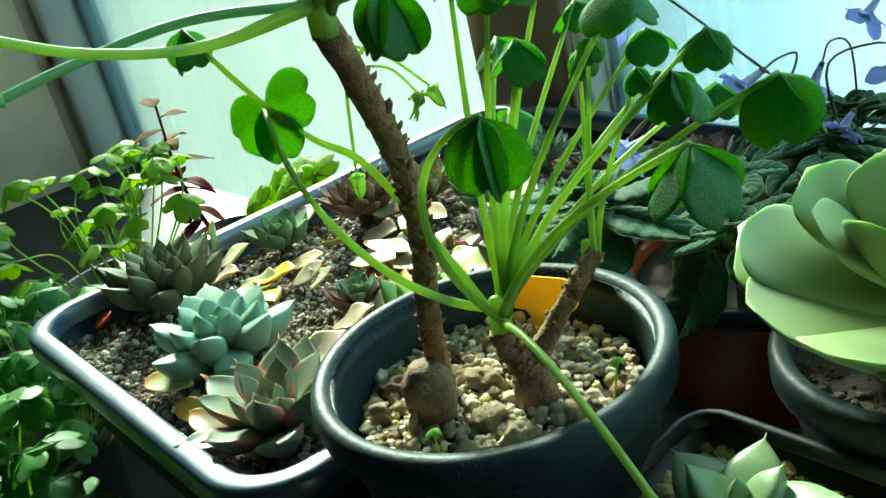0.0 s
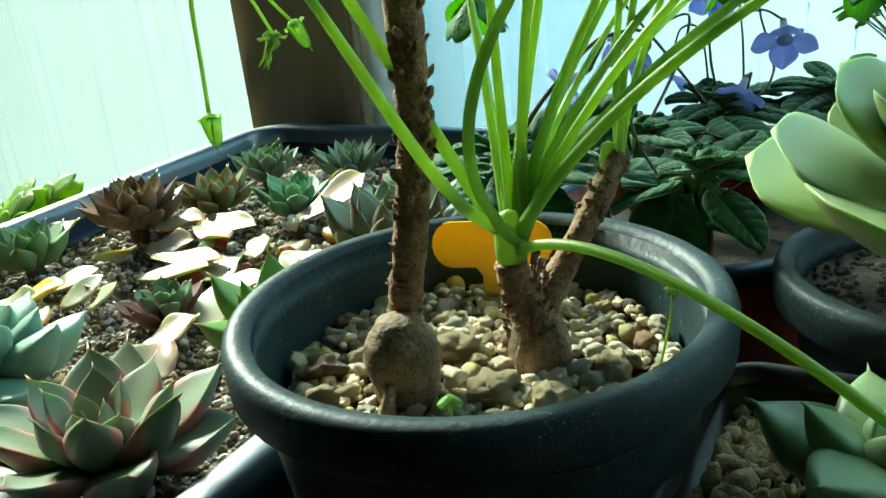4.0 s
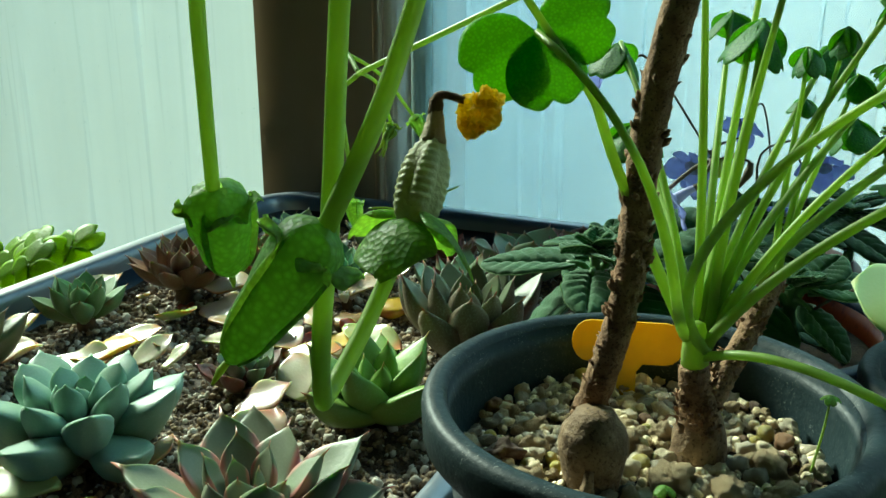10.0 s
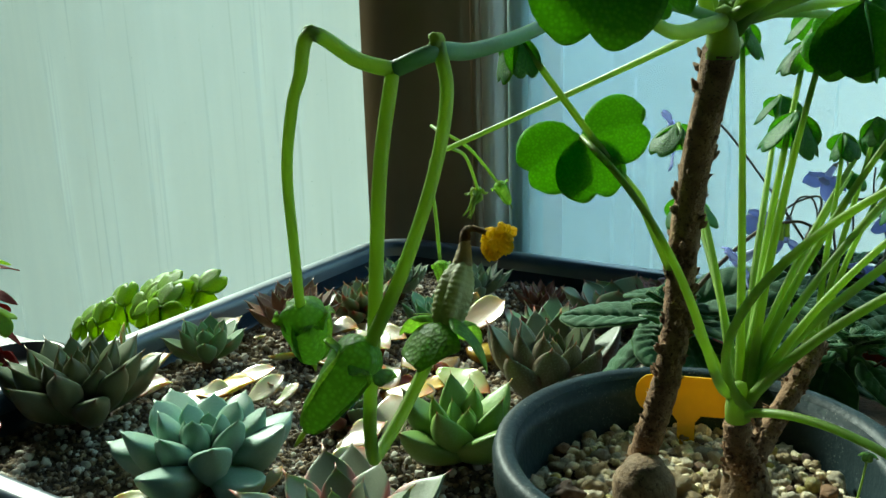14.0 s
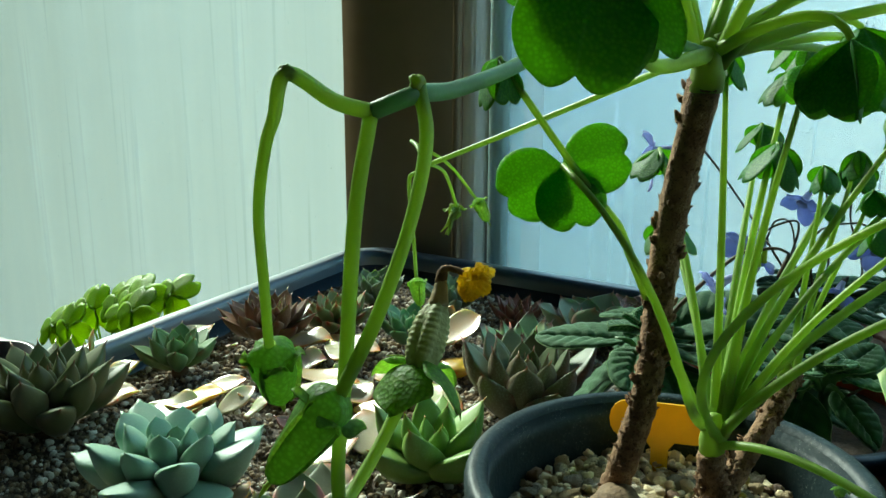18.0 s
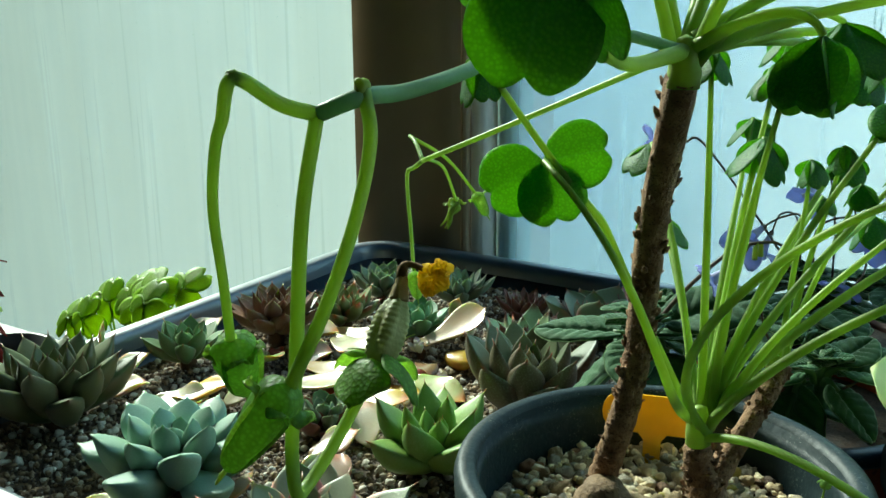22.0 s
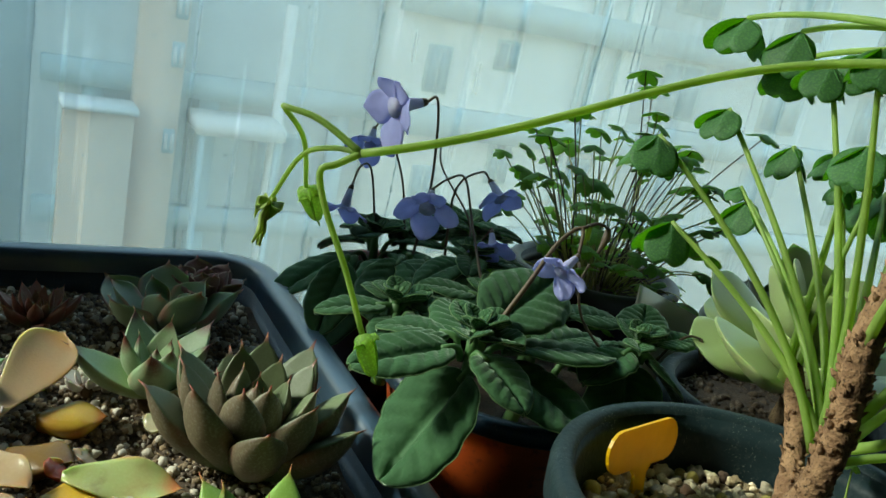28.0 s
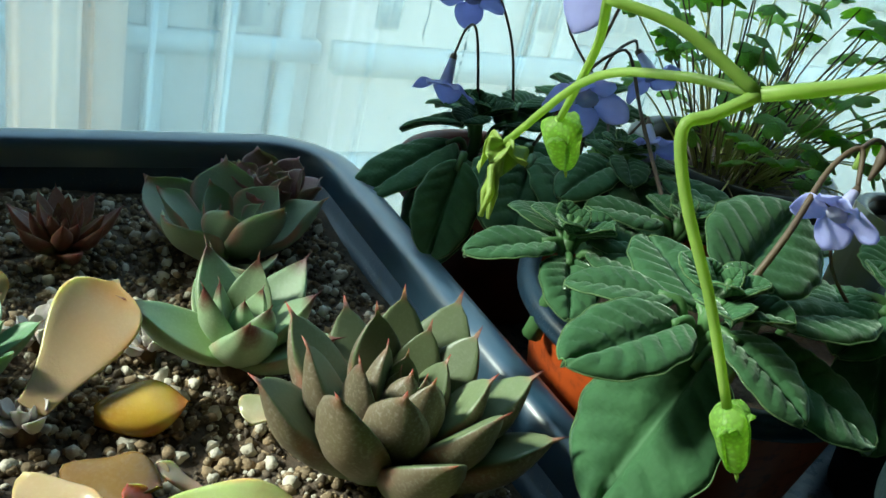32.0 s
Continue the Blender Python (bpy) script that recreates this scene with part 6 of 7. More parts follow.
podm = Matrix.Translation(POD0) @ (POD1 - POD0).normalized().to_track_quat("X", "Z").to_matrix().to_4x4()
ribs = tube([(x, 0, 0) for x in np.linspace(0, LP, 48)], [0.0018, 0.0026, 0.0029, 0.0030, 0.0030, 0.0029, 0.0026, 0.0020, 0.0013], 30)
bumped = []
for i, q in enumerate(ribs[0]):
    ring, k = divmod(i, 30)
    lobe = abs(math.cos(math.pi * k / 6.0))
    amp = 0.86 + 0.20 * lobe ** 0.6 + 0.05 * math.cos(ring * 1.55) * lobe ** 3
    bumped.append(Vector((q.x, q.y * amp, q.z * amp)))
pod = part("seed_pod", moved((bumped, ribs[1]), podm), M_POD, pb, "ribbed olive-green seed pod")
# broad reflexed sepals that hang down from the pod's foot
AX = (POD1 - POD0).normalized()


def flap(base, out, down, length, width, droop, cup, seed, th=0.0003):
    """A thin sepal that leaves base along out and bends over towards down."""
    x = Vector(out).normalized()
    y = Vector(down).cross(x).normalized()
    m = Matrix((x, y, x.cross(y))).transposed().to_4x4()
    return moved(oval(length, width, th, -droop, cup, 0.00010, 14, 12, 0.85, 0.0007, seed), Matrix.Translation(base) @ m)


SIDE, FRONT = Vector((0.86, 0.51, 0.0)), Vector((0.51, -0.86, 0.0))
for k, (out, ln, wd, dr, cp) in enumerate(((-0.55 * SIDE + 0.8 * FRONT, 0.0066, 0.0108, 1.05, 0.40), (0.80 * SIDE + 0.45 * FRONT, 0.0060, 0.0088, 1.4, 0.35), (0.45 * SIDE - 0.8 * FRONT, 0.0064, 0.0070, 1.3, 0.5), (-0.7 * SIDE - 0.6 * FRONT, 0.0055, 0.0065, 1.0, 0.5))):
    part("sepal", flap(POD0 + AX * 0.0012 + 0.0012 * out, out + 0.25 * AX, -AX, ln, wd, dr, cp, 60 + k), M_CALYX, pod, "broad green sepal")
for k, q in enumerate(((-0.0058 * SIDE + 0.0008 * AX), (0.0045 * SIDE + 0.0034 * AX))):
    part("filament", tube(curve((POD0 + AX * 0.0016, POD0 + AX * 0.0016 + q * 0.6 + Vector((0, 0, 0.0003)), POD0 + AX * 0.0016 + q), 8), [0.00016, 0.0001], 5), M_PALEBUD, pod, "dry pale filament")
BENT = Vector((-0.0016, -0.1405, 0.2024))
part("shoulder", tube(curve((POD1 - AX * 0.0008, POD1.lerp(BENT, 0.35), POD1.lerp(BENT, 0.75)), 8), [0.0018, 0.0013, 0.0009], 12, 0.06, 4), M_SHOULDER, pod, "pale dry shoulder of the pod")
neck = curve((POD1.lerp(BENT, 0.6), BENT, Vector((-0.0010, -0.1402, 0.2031)), Vector((0.0002, -0.1396, 0.2030)), Vector((0.0016, -0.1391, 0.2023))), 16)
part("style", tube(neck, [0.0010, 0.0009, 0.0006, 0.0005, 0.0006], 8, 0.2, 3), M_NECK, pod, "dry brown neck")
YC = Vector((0.0031, -0.1388, 0.2010))


def crumpled(radius, seed):
    """A withered, crumpled ball of thin petals."""
    v, f = ico(5)
    o = Vector((seed * 3.1, seed * 1.7, 5.0))
    out = []
    for p in v:
        q = Vector(p)
        k = 0.86 + 0.30 * noise.noise(q * 1.3 + o) - 0.34 * abs(noise.noise(q * 2.3 + o)) - 0.20 * abs(noise.noise(q * 4.6 + o)) - 0.08 * abs(noise.noise(q * 9.0 + o))
        out.append(Vector((q.x * k, q.y * k * 0.85, q.z * k)) * radius)
    return out, f


pet = [moved(crumpled(0.0034, 2), Matrix.Translation(YC)), moved(crumpled(0.0024, 5), Matrix.Translation(YC + 0.0013 * SIDE + Vector((0, 0, 0.0014)))), moved(crumpled(0.0020, 8), Matrix.Translation(YC - 0.0006 * SIDE - Vector((0, 0, 0.0016))))]
part("withered_flower", joined(*pet), M_WILT, pod, "crumpled yellow petals")

# seedlings among the pebbles
for i, (x, y, z, dx, dy) in enumerate(((0.0142, -0.0405, 0.0960, 0.0006, -0.0005), (0.0495, 0.0120, 0.1045, -0.0010, -0.0020), (0.0410, -0.0290, 0.0880, 0.0, 0.001), (0.0340, -0.0340, 0.0870, 0.001, 0.0))):
    sd = thing("seedling", "tiny pale green clover seedling among pebbles", "seedling", (0, 0, 0), "seedlings in the pot")
    path = curve(((x + dx * 3, y + dy * 3, PZ - 0.002), (x + dx, y + dy, (PZ + z) / 2), (x, y, z)), 8)
    part("stalk", tube(path, [0.0004, 0.0003], 6), M_PALEBUD, sd)
    for k in range(3):
        part("leaflet", heart(0.0036, 0.0036, 25, 0.2, 0.0003, 5, 6, seed=i), M_CALYX, sd, m=spot(x, y, z, 120 * k + 30 * i, -20))


# ---- pots beside the round one ----
def filled(name, x, y, r, z, material, label):
    ob = part(name, lathe(((0.0, 0.001), (r * 0.6, 0.0015), (r, 0.0)), 32, 0.01), material)
    ob.location = (x, y, z)
    return tagged(ob, label, "soil", kind="stuff")


# pale jade succulent in a round dark pot
pot("flower_pot", "dark blue-grey round plastic pot of a large succulent", 0.110, 0.098, 0.052, 0.082, M_POT, 0.74)
filled("pot_soil", 0.110, 0.098, 0.043, 0.071, M_SOIL, "dark soil in the large succulent's pot")
grit("pot_grit", 500, M_GRIT_DARK, "dark grit in the large succulent's pot", in_pot(0.110, 0.098, 0.042), lambda x, y: 0.0715, (0.001, 0.0024), 31)
F_JADE = fleshy("pale_jade_leaf", (0.35, 0.44, 0.165), (0.34, 0.43, 0.19), (0.40, 0.22, 0.14), (0.37, 0.45, 0.20), 0.975, 0.93, 0.34, 0.05, 0.35)
jade = thing("pachyphytum", "large pale jade rosette of broad smooth leaves", "succulent", (0.112, 0.092, 0.071))
part("stem", tube(curve(((0, 0, -0.006), (0.001, -0.002, 0.012), (0.0, -0.004, 0.026)), 10), [0.0075, 0.0065, 0.0060], 12, 0.08), M_CAUDEX, jade)
jm = [mesh_of("leaf", *plump(0.060, 0.0360, 0.0110, u, "disc", 24, 18, 0.030, 0.0, 0.0, 0.0, 0.08, 0.7), F_JADE) for u in (0.04, 0.12, 0.20)]
for i, (az, el, s, h) in enumerate(((201, 29, 1.04, 0.024), (184, 13, 1.04, 0.024), (234, 12, 1.00, 0.022), (160, 10, 0.95, 0.024), (178, 40, 0.85, 0.034), (268, 8, 0.95, 0.022), (300, 14, 0.95, 0.022), (338, 10, 0.95, 0.022),
                                    (18, 8, 0.95, 0.022), (60, 10, 0.95, 0.022), (100, 12, 0.95, 0.022), (130, 22, 0.95, 0.026), (220, 44, 0.75, 0.034), (262, 46, 0.72, 0.034), (310, 48, 0.7, 0.034), (10, 50, 0.7, 0.034),
                                    (60, 48, 0.72, 0.034), (112, 52, 0.8, 0.034), (150, 60, 0.72, 0.036), (240, 68, 0.5, 0.036), (330, 70, 0.5, 0.036), (80, 70, 0.5, 0.036))):
    part("leaf", jm[i % 3], None, jade, m=Matrix.Translation((0, -0.004, h)) @ spot(0, 0, 0, az, el, 20 * math.cos(radians(az)), s))

# square black pot with a thick-leaved rosette in gravel
sq = thing("square_pot", "square black plastic pot filled with tan gravel", "flower pot", (0, 0, 0), "flower pots")
part("body", box_sweep(0.0505, -0.052, 0.143, 0.0480, 0.016, ((0.014, 0.0035), (0.0065, 0.0580), (0.0060, 0.0640), (0.0110, 0.0380), (0.0135, 0.028)), 8), M_BLACKPOT, sq)
part("rim", box_sweep(0.0505, -0.052, 0.143, 0.0480, 0.016, ((0.0066, 0.0578), (0.0006, 0.0585), (0.0, 0.0630), (0.0010, 0.0672), (0.0030, 0.0685), (0.0050, 0.0677), (0.0062, 0.0635)), 8, False), M_BLACKPOT, sq, "rolled black rim")


def in_square(rs):
    return rs.uniform(0.0585, 0.135), rs.uniform(-0.044, 0.0400)


setting("square_pot_soil", slab(0.0610, -0.0415, 0.048, 0.1325, 0.0380, 0.055, 0.002), M_SOIL, "dark soil in the square pot", "soil")
grit("square_pot_gravel", 900, M_ROCK, "coarse tan gravel in the square pot", in_square, lambda x, y: 0.0550, (0.0014, 0.0036), 41, 2)
F_STAR = fleshy("star_rosette", (0.20, 0.29, 0.12), (0.19, 0.27, 0.13), (0.18, 0.035, 0.035), (0.30, 0.28, 0.18), 0.95, 0.9, 0.38, 0.12, 0.2)
rosette("echeveria", "thick green star rosette with dark red leaf tips", 0.099, 0.001, F_STAR, 10, 0.029, 0.0225, 0.0145, "wedge", -4, 66, 0.22, z=0.059, stem=0.012, power=0.55, mucro=0.10, seed=51, cup=0.10, top=0.65, group="rosettes in pots")

# velvet-leaved plants with violet flowers
pot("flower_pot", "orange plastic pot with a black rolled rim", 0.0105, 0.1555, 0.0655, 0.0715, M_ORANGE, 0.72, drop=0.008, rim_material=M_TRAY)
filled("pot_soil", 0.0105, 0.1555, 0.0550, 0.060, M_SOIL, "dark soil in the orange pot")
pot("flower_pot", "red-brown plastic pot behind the orange one", 0.008, 0.283, 0.052, 0.062, M_BROWNPOT, 0.72)
filled("pot_soil", 0.008, 0.283, 0.042, 0.053, M_SOIL, "dark soil in the red-brown pot")
pot("flower_pot", "black plastic pot of small clover", 0.126, 0.266, 0.053, 0.080, M_BLACKPOT, 0.72)
filled("pot_soil", 0.126, 0.266, 0.043, 0.070, M_SOIL, "dark soil in the clover pot")


def blade(parent, at, az, el, length, width, roll=0.0, curl=0.2, seed=0, cup=0.12):
    """A velvety leaf on a short hairy stalk."""
    a = Vector(at)
    d = Vector((math.cos(radians(az)) * math.cos(radians(el)), math.sin(radians(az)) * math.cos(radians(el)), math.sin(radians(el))))
    q = a + d * length * 0.14
    st = part("leaf_stalk", tube(curve((a - Vector((0, 0, 0.005)), a + d * length * 0.07, q + d * 0.004), 6), [0.0016, 0.0013], 7), M_STALK_D, parent)
    shape = velvet(length * 0.92, width, 0.0013, curl, cup, 0.0003 + 0.046 * width, seed)
    rim = [i * 17 for i in range(1, 45)] + [44 * 17 + j for j in range(1, 17)] + [i * 17 + 16 for i in range(43, 0, -1)]
    edge = tube([shape[0][i] for i in rim], [0.00014, 0.00024, 0.00024, 0.00024, 0.00014], 5, 0.35, seed)
    k = len(shape[0])
    me = mesh_of("blade", list(shape[0]) + edge[0], shape[1] + [tuple(i + k for i in g) for g in edge[1]], M_VELVET)
    me.materials.append(M_FUZZ)
    for g in me.polygons[len(shape[1]):]:
        g.material_index = 1
    part("blade", me, None, st, m=spot(*q, az, el, roll))


def leaves(parent, rows, seed):
    """Leaves given by their foot, bearing, rise, length, width, roll and droop."""
    for i, (x, y, z, az, el, length, width, roll, curl) in enumerate(rows):
        blade(parent, (x, y, z), az, el, length, width, roll, curl + (0.16 if seed >= 300 else 0.0), seed + i)


def shoot(parent, x, y, z0, z):
    part("stem", tube(curve(((x, y + 0.004, z0), (x + 0.002, y + 0.002, (z0 + z) / 2), (x, y, z)), 8), [0.0034, 0.0028, 0.0022], 8), M_STALK_D, parent)


def bud_leaves(parent, x, y, z, n, size, seed):
    """The small young leaves at a shoot's heart."""
    r = random.Random(seed)
    for i in range(n):
        k = i / max(1, n - 1)
        s = size * (0.45 + 0.55 * k)
        blade(parent, (x, y, z + 0.002 * (1 - k)), 90 * i + 45 * (i // 2 % 2) + r.uniform(-12, 12), 62 - 46 * k, s, s * 0.86, r.uniform(-10, 10), 0.18, seed + i, 0.3)


st1 = thing("streptocarpus", "velvety dark green plant with violet flowers in orange pot", "plant", (0, 0, 0), "violet-flowered plants")
shoot(st1, -0.0450, 0.1070, 0.058, 0.1060)
leaves(st1, ((-0.0430, 0.1030, 0.0990, -164, -44, 0.0530, 0.0400, 0, 0.05),        # broad leaf hanging over the pot's rim
             (-0.0470, 0.1095, 0.1007, -168, 3, 0.0440, 0.0250, -8, 0.15),
             (-0.0459, 0.1145, 0.1020, 140, 2, 0.0310, 0.0200, 0, 0.20),
             (-0.0414, 0.1094, 0.1057, 23, 24, 0.0480, 0.0350, 18, 0.10),
             (-0.0399, 0.1066, 0.1015, -3, 4, 0.0550, 0.0300, -8, 0.15),
             (-0.0362, 0.1056, 0.0980, -55, -7, 0.0430, 0.0320, 5, 0.25),
             (-0.0447, 0.1054, 0.1010, -80, 0, 0.0300, 0.0220, 0, 0.30),
             (-0.0430, 0.1090, 0.1000, 75, 12, 0.0380, 0.0260, 0, 0.15)), 200)
bud_leaves(st1, -0.0445, 0.1070, 0.1070, 8, 0.0185, 230)
shoot(st1, -0.0520, 0.1610, 0.058, 0.0965)
leaves(st1, ((-0.0520, 0.1617, 0.0950, 170, -2, 0.0320, 0.0190, 0, 0.10),
             (-0.0504, 0.1613, 0.0964, -14, 8, 0.0320, 0.0210, 0, 0.30),
             (-0.0494, 0.1584, 0.0930, -67, 18, 0.0280, 0.0190, 0, 0.25),
             (-0.0528, 0.1626, 0.0956, 83, 4, 0.0300, 0.0190, 0, 0.20),
             (-0.0520, 0.1600, 0.0920, -120, 0, 0.0260, 0.0190, 0, 0.30)), 240)
bud_leaves(st1, -0.0520, 0.1615, 0.0970, 6, 0.0170, 250)
shoot(st1, 0.0310, 0.1060, 0.058, 0.1040)
leaves(st1, ((0.0323, 0.1060, 0.1026, 51, 25, 0.0250, 0.0220, 0, 0.05),
             (0.0257, 0.1035, 0.1020, -110, -56, 0.0420, 0.0340, 0, 0.10),
             (0.0339, 0.1052, 0.1030, 10, 8, 0.0270, 0.0190, 0, 0.10),
             (0.0331, 0.1041, 0.1010, -21, -33, 0.0280, 0.0210, 0, 0.20),
             (0.0298, 0.1073, 0.1020, 110, -20, 0.0300, 0.0220, 0, 0.20),
             (0.0300, 0.1050, 0.1020, -165, -12, 0.0280, 0.0220, 0, 0.20)), 260)
bud_leaves(st1, 0.0310, 0.1060, 0.1040, 7, 0.0150, 270)
leaves(st1, ((-0.0269, 0.1069, 0.0903, -74, 2, 0.0260, 0.0200, 0, 0.20),
             (-0.0103, 0.1187, 0.0953, 19, 8, 0.0420, 0.0270, 0, 0.20),
             (0.0036, 0.1187, 0.0890, -8, -2, 0.0420, 0.0280, 0, 0.20),
             (-0.0085, 0.1614, 0.1000, 28, 9, 0.0260, 0.0180, 0, 0.15),
             (-0.0075, 0.1599, 0.1000, -32, 14, 0.0280, 0.0200, 0, 0.20),
             (-0.0100, 0.1620, 0.0990, 150, 10, 0.0280, 0.0200, 0, 0.20),
             (0.0150, 0.1700, 0.0930, 60, 6, 0.0380, 0.0250, 0, 0.20),
             (0.0300, 0.1600, 0.0920, 10, 4, 0.0400, 0.0270, 0, 0.25)), 280)
shoot(st1, -0.0085, 0.1610, 0.058, 0.1010)
bud_leaves(st1, -0.0085, 0.1610, 0.1010, 6, 0.0150, 290)
shoot(st1, -0.0100, 0.1190, 0.058, 0.0960)
shoot(st1, 0.0200, 0.1640, 0.058, 0.0930)

st2 = thing("streptocarpus", "velvety dark green plant in a red-brown pot by the window", "plant", (0, 0, 0), "violet-flowered plants")
shoot(st2, -0.0120, 0.2870, 0.050, 0.0850)
leaves(st2, ((-0.0135, 0.2911, 0.0747, -165, -10, 0.0570, 0.0300, 0, 0.15),
             (-0.0170, 0.2855, 0.0723, -131, -23, 0.0590, 0.0340, 10, 0.10),
             (-0.0127, 0.2884, 0.0811, 118, -4, 0.0360, 0.0230, 0, 0.20),
             (-0.0116, 0.2899, 0.0839, 42, 17, 0.0380, 0.0260, 0, 0.20),
             (-0.0128, 0.2905, 0.0836, 84, 4, 0.0370, 0.0230, 0, 0.15),
             (-0.0070, 0.2848, 0.0808, 11, 18, 0.0380, 0.0260, 0, 0.25),
             (-0.0091, 0.2826, 0.0763, -45, 18, 0.0400, 0.0270, 0, 0.30)), 300)
bud_leaves(st2, -0.0120, 0.2870, 0.0860, 7, 0.0200, 320)
shoot(st2, -0.0020, 0.2600, 0.050, 0.0850)
shoot(st2, 0.0073, 0.2910, 0.050, 0.0890)
leaves(st2, ((-0.0029, 0.2659, 0.0793, -126, 4, 0.0550, 0.0340, 0, 0.20),
             (-0.0009, 0.2431, 0.0893, -108, 4, 0.0460, 0.0350, 0, 0.25),
             (0.0073, 0.2910, 0.0869, 39, 15, 0.0380, 0.0240, 0, 0.20),
             (0.0150, 0.2035, 0.0971, -54, 10, 0.0330, 0.0240, 0, 0.20),
             (0.0300, 0.2850, 0.0860, 15, 14, 0.0400, 0.0260, 0, 0.25),
             (0.0350, 0.2700, 0.0860, -30, 6, 0.0420, 0.0270, 0, 0.25)), 330)
blade(st2, (-0.0440, 0.2425, 0.0910), -135, -50, 0.0430, 0.0250, 0, 0.10, 346)
blade(st2, (-0.0180, 0.2350, 0.0930), -128, -24, 0.0440, 0.0320, 0, 0.15, 347)
shoot(st2, 0.0120, 0.2190, 0.050, 0.0985)
leaves(st2, [(0.0121, 0.2187, 0.0985 - 0.0011 * k, az, el, ln, 0.7 * ln, 0, 0.22) for k, (az, el, ln) in enumerate(((-118, 14, 0.022), (27, 16, 0.018), (90, 14, 0.022), (-164, 4, 0.032), (10, 12, 0.034), (-102, 4, 0.036), (96, 2, 0.030), (41, 12, 0.036), (-131, -2, 0.046), (-55, 2, 0.034)))], 350)
bud_leaves(st2, 0.0120, 0.2190, 0.1000, 6, 0.0140, 370)
shoot(st2, 0.0500, 0.2920, 0.050, 0.0950)
leaves(st2, [(0.0500, 0.2920, 0.0950 - 0.001 * k, 137.5 * k, 40 - 4 * k, 0.018 + 0.002 * k, 0.013 + 0.0014 * k, 0, 0.2) for k in range(10)], 380)


def violet_flower(parent, path, radii, face, size, seed):
    """A flower on its thin stalk: a pale tube that opens into five violet lobes facing along face."""
    r = random.Random(seed)
    stalk = part("flower_stalk", tube(path, radii, 6), M_STRAND, parent, "thin purple-brown flower stalk")
    end = Vector(path[-1])
    f = Vector(face).normalized()
    m = Matrix.Translation(end) @ f.to_track_quat("X", "Z").to_matrix().to_4x4()
    L = size * 0.62
    fl = part("flower", moved(tube([(0, 0, 0), (0.15 * L, 0, 0), (0.5 * L, 0, 0.02 * L), (0.85 * L, 0, 0.0), (L, 0, 0)], [0.05 * size, 0.07 * size, 0.10 * size, 0.13 * size, 0.17 * size], 10), m), M_PETAL_W, stalk, "pale violet flower tube")
    part("calyx", moved(lathe([(0.0, -0.001), (0.06 * size, 0.0), (0.075 * size, 0.06 * size), (0.08 * size, 0.10 * size)], 8), m @ Matrix.Rotation(radians(90), 4, "Y")), M_STRAND, fl)
    for k, (ang, s) in enumerate(((60, 0.72), (120, 0.72), (190, 1.0), (270, 1.1), (350, 1.0))):
        lobe = oval(size * 0.56 * s, size * 0.54 * s, 0.0004, 0.12, 0.12, 0.0001, 8, 8, 0.85, 0.0008, seed + k)
        part("petal", lobe, M_PETAL, fl, m=m @ Matrix.Translation((0.93 * L, 0, 0)) @ Matrix.Rotation(radians(ang - 90), 4, "X") @ Matrix.Translation((0, 0, 0.12 * size)) @ Matrix.Rotation(radians(-78 + r.uniform(-8, 8)), 4, "Y"))
    return fl


violet_flower(st2, curve(((-0.0085, 0.1620, 0.0950), (-0.0020, 0.2000, 0.1210), (-0.0010, 0.2180, 0.1390), (-0.0100, 0.2180, 0.1380), (-0.0180, 0.2170, 0.1325)), 18), [0.0008, 0.0006, 0.0006], (-0.42, -0.76, -0.45), 0.024, 1)
violet_flower(st2, curve(((0.0090, 0.2400, 0.0850), (0.0040, 0.2350, 0.1280), (0.0225, 0.2450, 0.1370), (0.0325, 0.2520, 0.1315)), 14), [0.0008, 0.0006, 0.0006], (0.20, -0.80, -0.55), 0.022, 2)
violet_flower(st2, curve(((0.0000, 0.2600, 0.0850), (-0.0200, 0.2150, 0.1350), (-0.0420, 0.1790, 0.1785), (-0.0500, 0.1740, 0.1795)), 16), [0.0008, 0.0006, 0.0006], (-0.95, -0.22, -0.22), 0.026, 3)
violet_flower(st2, curve(((0.0073, 0.2910, 0.0880), (0.0040, 0.3020, 0.1180), (-0.0040, 0.3200, 0.1430), (-0.0100, 0.3200, 0.1400)), 14), [0.0007, 0.0006, 0.0006], (-0.30, -0.62, -0.62), 0.022, 9)
violet_flower(st2, curve(((-0.0100, 0.2920, 0.0850), (-0.0163, 0.2979, 0.1194), (-0.0250, 0.2930, 0.1230), (-0.0290, 0.2915, 0.1120)), 14), [0.0007, 0.0006, 0.0006], (-0.3, -0.35, -1), 0.022, 5)
violet_flower(st1, curve(((-0.0406, 0.1061, 0.1040), (-0.0266, 0.1087, 0.1251), (-0.0122, 0.1150, 0.1417), (-0.0030, 0.1150, 0.1480), (-0.0060, 0.1090, 0.1390)), 24), [0.0012, 0.0009, 0.0007], (-0.78, -0.30, -0.55), 0.018, 6)
violet_flower(st2, curve(((0.0200, 0.2300, 0.1000), (0.0240, 0.2260, 0.1120), (0.0230, 0.2230, 0.1120)), 10), [0.0006, 0.0005], (-0.2, -0.7, -0.6), 0.019, 8)
part("bare_stalk", tube(curve(((0.0150, 0.2300, 0.0900), (0.0280, 0.2560, 0.1060), (0.0170, 0.2800, 0.1300), (0.0159, 0.2836, 0.1460)), 14), [0.0007, 0.0005], 6), M_STRAND, st2, "thin spent flower stalk")
